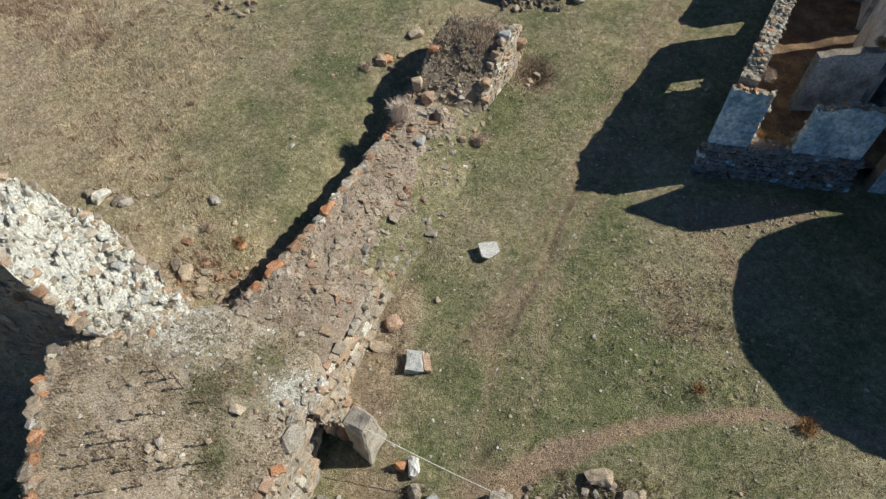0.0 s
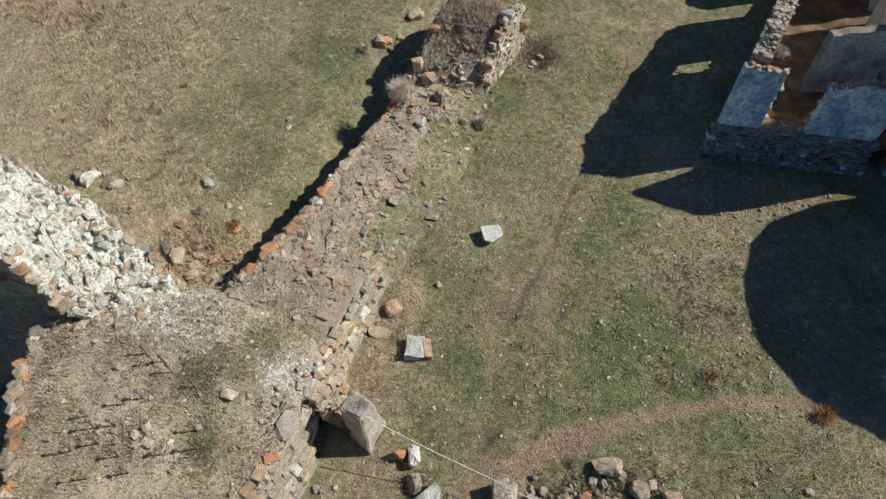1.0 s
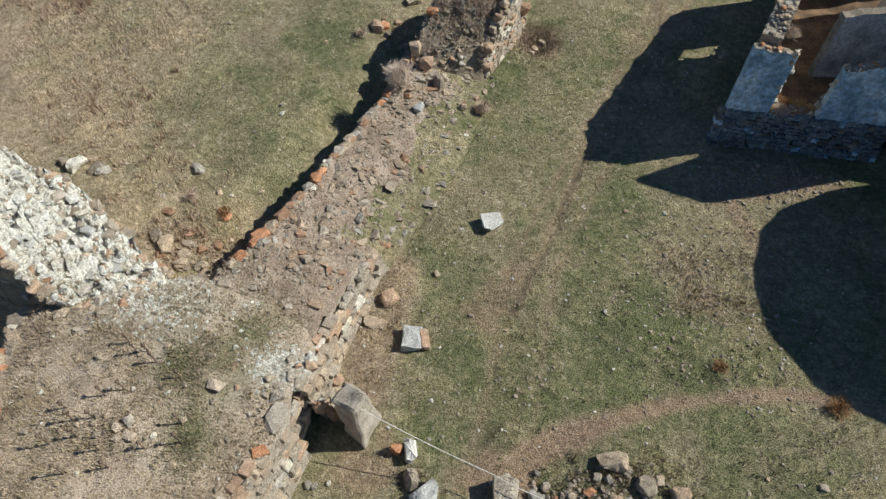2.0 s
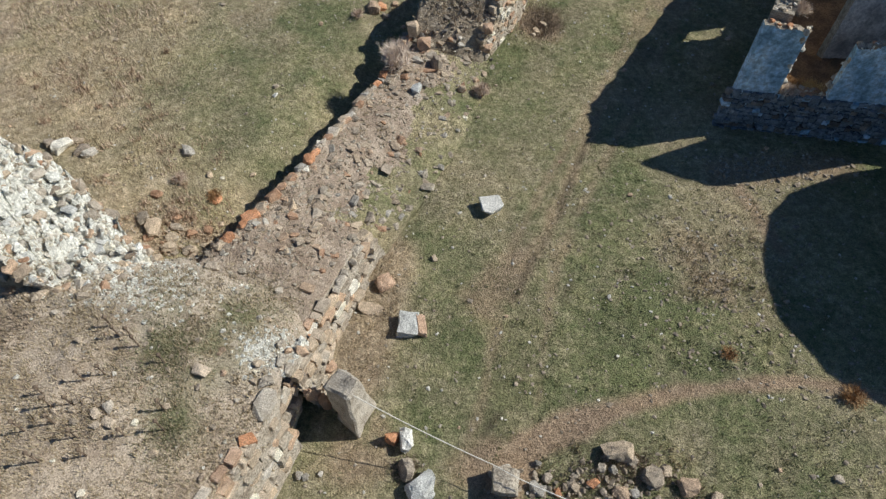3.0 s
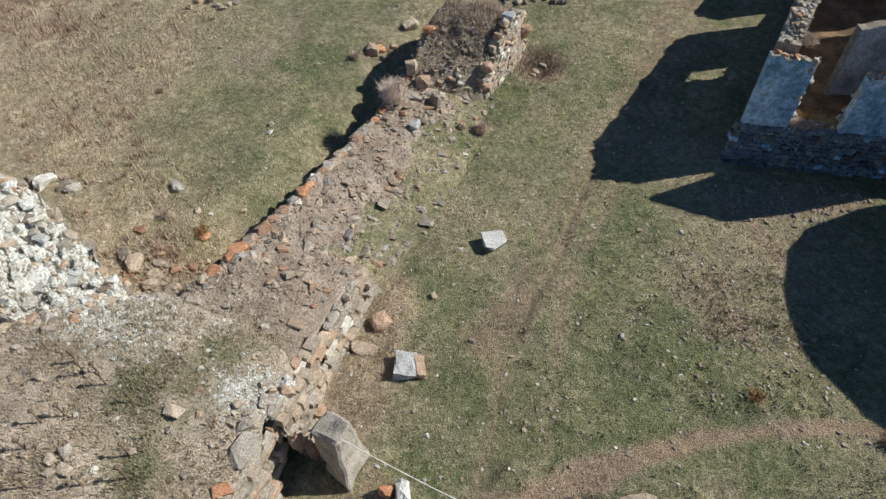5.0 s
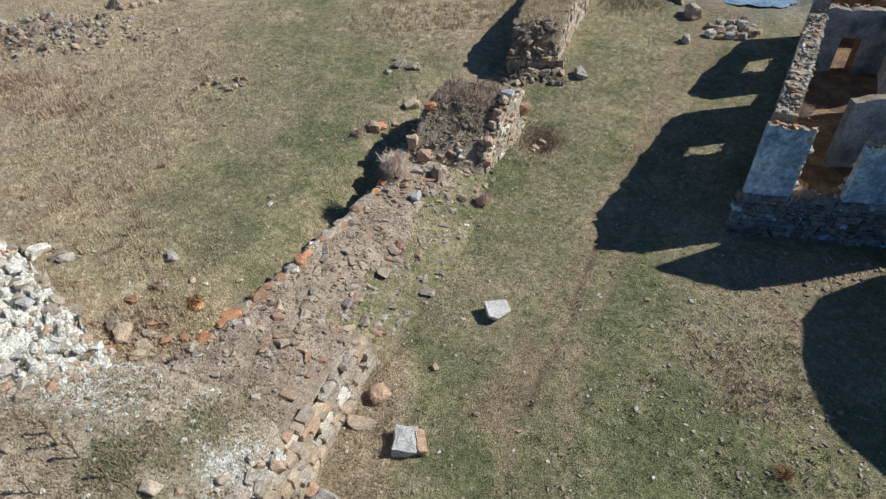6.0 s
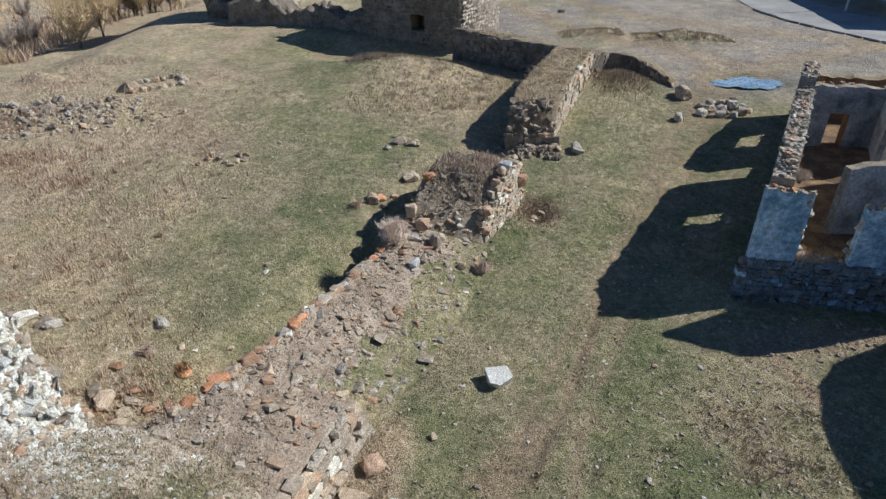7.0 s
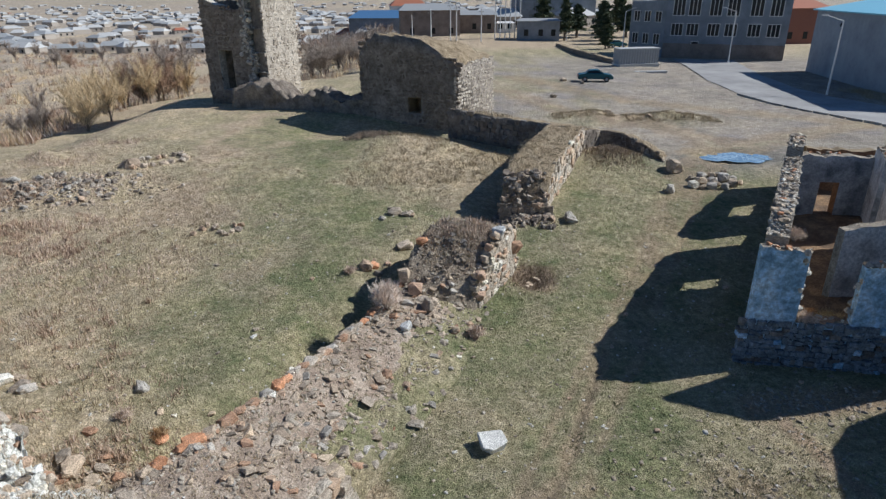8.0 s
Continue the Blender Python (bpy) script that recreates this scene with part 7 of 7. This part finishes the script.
def car(m, paint, label):
    """A saloon car, 4.2 m long, that faces +x."""
    root = tagged(new("car"), label, "car")
    prof = [(-2.1, 0.35), (-2.12, 0.75), (-1.95, 0.92), (-1.25, 0.98), (-0.75, 1.38), (0.25, 1.42), (0.95, 0.98), (1.85, 0.84), (2.1, 0.62), (2.1, 0.35)]
    bm = bmesh.new()
    rings = []
    for y, k in ((-0.82, 0.9), (-0.78, 1.0), (0.78, 1.0), (0.82, 0.9)):
        rings.append([bm.verts.new((x * (0.985 if k < 1 else 1), y * (0.84 if z > 1.1 else 1), z * (0.97 if k < 1 else 1))) for x, z in prof])
    for p, q in zip(rings, rings[1:]):
        for i in range(len(prof)):
            j = (i + 1) % len(prof)
            bm.faces.new((p[i], p[j], q[j], q[i]))
    bm.faces.new(rings[0][::-1])
    bm.faces.new(rings[-1])
    bmesh.ops.recalc_face_normals(bm, faces=bm.faces)
    bmesh.ops.bevel(bm, geom=bm.edges, offset=0.03, segments=2, affect="EDGES")
    part("body", bm, paint, root)
    for s in (-1, 1):
        bm = bmesh.new()
        vs = [bm.verts.new(p) for p in ((-1.1, s * 0.80, 1.0), (0.85, s * 0.80, 1.0), (0.2, s * 0.705, 1.36), (-0.7, s * 0.705, 1.34))]
        bm.faces.new(vs)
        part("side_window", bm, DARKGLASS, root)
    for x0, x1, z0, z1 in ((0.3, 0.92, 1.415, 1.01), (-0.8, -1.22, 1.38, 1.0)):
        bm = bmesh.new()
        dx = 0.03 if x1 > 0 else -0.03
        bm.faces.new([bm.verts.new(p) for p in ((x0 + dx, -0.6, z0), (x1 + dx, -0.7, z1), (x1 + dx, 0.7, z1), (x0 + dx, 0.6, z0))])
        part("windscreen", bm, DARKGLASS, root)
    for x in (-1.3, 1.3):
        for s in (-1, 1):
            bm = bmesh.new()
            bmesh.ops.create_cone(bm, cap_ends=True, segments=18, radius1=0.32, radius2=0.32, depth=0.2, matrix=Matrix.Translation((x, s * 0.76, 0.32)) @ Matrix.Rotation(1.5708, 4, "X"))
            w = part("wheel", bm, TYRE, root)
            bm = bmesh.new()
            bmesh.ops.create_cone(bm, cap_ends=True, segments=12, radius1=0.19, radius2=0.17, depth=0.04, matrix=Matrix.Translation((x, s * 0.87, 0.32)) @ Matrix.Rotation(1.5708, 4, "X"))
            part("rim", bm, GREYROOF, w)
    for x, mat_ in ((2.07, WHITEPAINT), (-2.1, REDPAINT)):
        for s in (-1, 1):
            bm = bmesh.new()
            box(bm, x - 0.04, x + 0.04, s * 0.6 - 0.16, s * 0.6 + 0.16, 0.62, 0.74)
            part("headlight" if x > 0 else "tail_light", bm, mat_, root)
    root.matrix_basis = m
    return root


car(pose(19.6, 77.9, ground_z(19.6, 77.9) + 0.02, 0, 0, -8), TEALPAINT, "dark teal saloon car parked on the dirt lot")
car(pose(36.5, 131, ground_z(36.5, 131), 0, 0, 20), TEALPAINT, "blue car parked by the office building")
car(pose(43.0, 116.0, ground_z(43, 116), 0, 0, 20), GREYROOF, "grey car parked by the office building")
car(pose(79, 150, ground_z(79, 150), 0, 0, 20), TEALPAINT, "dark car parked behind the office building")
car(pose(32.5, 168, ground_z(32.5, 168), 0, 0, 20), WHITECAR, "white car beside the kiosk")


# ---------------------------------------------------------------- trees
def bare_tree(name, h, spread, mat, label, seed, twigs=7500):
    root = tagged(new(name), label, "tree")
    r = np.random.RandomState(seed)
    bm = bmesh.new()
    bmesh.ops.create_cone(bm, cap_ends=True, segments=7, radius1=h * 0.022, radius2=h * 0.008, depth=h * 0.55, matrix=Matrix.Translation((0, 0, h * 0.27)))
    limbs = []
    for i in range(26):
        a, z0 = r.uniform(0, 6.283), h * r.uniform(0.05, 0.5)
        tip = Vector((math.cos(a) * spread * r.uniform(0.3, 0.8), math.sin(a) * spread * r.uniform(0.3, 0.8), h * r.uniform(0.45, 0.98)))
        foot = Vector((0, 0, z0))
        limbs.append((foot, tip))
        d = tip - foot
        bmesh.ops.create_cone(bm, cap_ends=False, segments=5, radius1=h * 0.006, radius2=h * 0.002, depth=d.length, matrix=Matrix.Translation((foot + tip) / 2) @ d.to_track_quat("Z", "Y").to_matrix().to_4x4())
    part("trunk", bm, BARK, root)
    out = []
    for _ in range(twigs):
        f, t = limbs[r.randint(len(limbs))]
        s = np.array(f.lerp(t, r.uniform(0.15, 1.0)))
        e = s + r.normal(0, spread * 0.1, 3) + np.array([0, 0, h * r.uniform(-0.02, 0.12)])
        w = r.normal(0, 1, 3) * 0.012 * h / 8
        out += [s - w, s + w, e]
    crown = new("crown", tri_mesh("crown", np.array(out), mat))
    crown.parent = root
    return root


WILLOW = blade_material("yellow_willow_twigs", [(0.0, (0.55, 0.4, 0.22)), (0.5, (0.7, 0.55, 0.34)), (1.0, (0.8, 0.68, 0.48))])
GREYTWIG = blade_material("grey_twigs", [(0.0, (0.3, 0.25, 0.2)), (0.5, (0.46, 0.39, 0.33)), (1.0, (0.6, 0.53, 0.46))])
REDTWIG = blade_material("red_brown_twigs", [(0.0, (0.3, 0.19, 0.125)), (0.5, (0.45, 0.31, 0.22)), (1.0, (0.58, 0.43, 0.32))])
willow = [bare_tree("willow_tree", 6.8, 3.4, WILLOW, "bare willow with yellow twigs in the valley", 1), bare_tree("willow_tree", 5.6, 3.2, WILLOW, "bare willow with yellow twigs in the valley", 2)]
poplar = [bare_tree("bare_tree", 6.5, 3.0, GREYTWIG, "leafless grey tree of the valley", 3), bare_tree("bare_tree", 5.4, 3.0, GREYTWIG, "leafless grey tree of the valley", 4), bare_tree("bare_tree", 5.0, 3.4, REDTWIG, "leafless reddish shrub of the valley", 5)]
for p in willow + poplar:
    tagged(p, group="leafless trees of the valley")
homes = [(-34.0, 60.5), (-36.0, 64.0), (-34.2, 65.5), (-38.0, 66.5), (-39.5, 70.0), (-37.0, 74.5), (-35.0, 77.0), (-38.8, 73.0), (-33.0, 84.0)]
for i, (x, y) in enumerate(homes):
    if i < 2:
        willow[i].matrix_basis = pose(x, y, ground_z(x, y) - 0.5, 0, 0, i * 70) @ Matrix.Scale(0.85, 4)
    else:
        k = 0.75 + 0.06 * (i * 5 % 4)
        copy_thing(willow[i % 2], pose(x, y, ground_z(x, y) - 0.2, 0, 0, i * 70)).scale = (k, k, k)
for i in range(3):
    poplar[i].matrix_basis = pose(-56 - 7 * i, 140 + 8 * i, ground_z(-56 - 7 * i, 140 + 8 * i) - 0.2)
for i in range(170):
    if i < 7:
        x, y = -37.5 + r2.uniform(-3.5, 3.0), 85 + r2.uniform(-4, 4)
    elif i < 14:
        x, y = r2.uniform(-75, -48), r2.uniform(98, 160)
    elif i < 22:
        x, y = r2.uniform(-47, -41), r2.uniform(58, 68)
    elif i < 58:
        y = r2.uniform(105, 190)
        x = -y * r2.uniform(0.07, 0.2)
    else:
        y = r2.uniform(200, 640)
        x = -y * r2.uniform(0.1, 0.75)
    tall = 1.25 if i < 7 else 0.5 if 14 <= i < 22 else 1.0
    copy_thing(poplar[r2.randrange(3)], pose(x, y, ground_z(x, y) - 0.2, 0, 0, r2.uniform(0, 360))).scale = (tall, tall, tall)


def conifer(h, spread, seed):
    root = tagged(new("pine_tree"), "dark green pine behind the car park", "tree", "pines by the far street")
    r = np.random.RandomState(seed)
    bm = bmesh.new()
    bmesh.ops.create_cone(bm, cap_ends=True, segments=8, radius1=h * 0.03, radius2=h * 0.01, depth=h * 0.95, matrix=Matrix.Translation((0, 0, h * 0.47)))
    part("trunk", bm, BARK, root)
    out = []
    for _ in range(2600):
        t = r.uniform(0.25, 1.0)
        rad = spread * (1.05 - t) ** 0.7 * r.uniform(0.3, 1.0) * (0.8 + 0.4 * math.sin(t * 31))
        a = r.uniform(0, 6.283)
        c = np.array([math.cos(a) * rad, math.sin(a) * rad, h * t])
        u, w = r.normal(0, 0.32, 3), r.normal(0, 0.32, 3)
        out += [c, c + u, c + w]
    crown = new("crown", tri_mesh("crown", np.array(out), PINE))
    crown.parent = root
    return root


PINE = blade_material("pine_needles", [(0.0, (0.04, 0.06, 0.035)), (0.6, (0.08, 0.1, 0.06)), (1.0, (0.14, 0.15, 0.09))])
pine = conifer(9.0, 2.6, 1)
pine.matrix_basis = pose(29.5, 150, ground_z(29.5, 150) - 0.2)
for x, y, s in ((34, 158, 1.1), (38, 150, 1.0), (36.5, 141, 0.9), (42, 165, 1.2), (46, 158, 1.1), (33.5, 128, 0.6), (50, 180, 1.3), (30, 185, 1.3), (70, 170, 1.3), (78, 175, 1.3), (84, 168, 1.2), (66, 180, 1.3), (-3, 205, 0.9), (92, 172, 1.2)):
    copy_thing(pine, pose(x, y, ground_z(x, y) - 0.2, 0, 0, x * 40)).scale = (s * 1.2, s * 1.2, s * 0.75)

# hummocks and stones on the dirt lot
for x, y, s in ((16.0, 57.5, 0.5), (21.6, 55.0, 0.5), (17.6, 76.0, 0.5), (15.8, 78.5, 0.7), (12.4, 66.0, 0.6), (18.5, 53.5, 0.4), (20.5, 56.5, 0.4)):
    rock(x, y, (s * 1.3, s, s * 0.8), WALLSTONE, "stone on the dirt lot", "stones on the dirt lot")

# scrub of the valley and the slopes
scrub, r3 = [], np.random.RandomState(8)
for _ in range(3400):
    y = 56 + 350 * r3.rand() ** 1.9
    x = -y * r3.uniform(0.06, 0.8)
    if beyond_crest(x, y) < 11:
        continue
    z, k = ground_z(x, y), r3.uniform(0.5, 1.3) * (0.75 if y < 120 else 1.1)
    for _i in range(34):
        foot = np.array([x, y, z]) + r3.normal(0, 1, 3) * np.array([k * 0.5, k * 0.5, 0.05])
        tip = foot + r3.normal(0, 0.35 * k, 3) + np.array([0, 0, k * r3.uniform(0.5, 1.3)])
        w = r3.normal(0, 0.03 * k, 3)
        scrub += [foot - w, foot + w, tip]
third = len(scrub) // 9 * 3
for i, (name, mat_) in enumerate((("scrub", GREYTWIG), ("straw_scrub", WILLOW), ("red_scrub", REDTWIG))):
    tagged(new(name, tri_mesh(name, np.array(scrub[i * third:(i + 1) * third]), mat_)), "leafless scrub on the valley slopes", "scrub", kind="stuff")
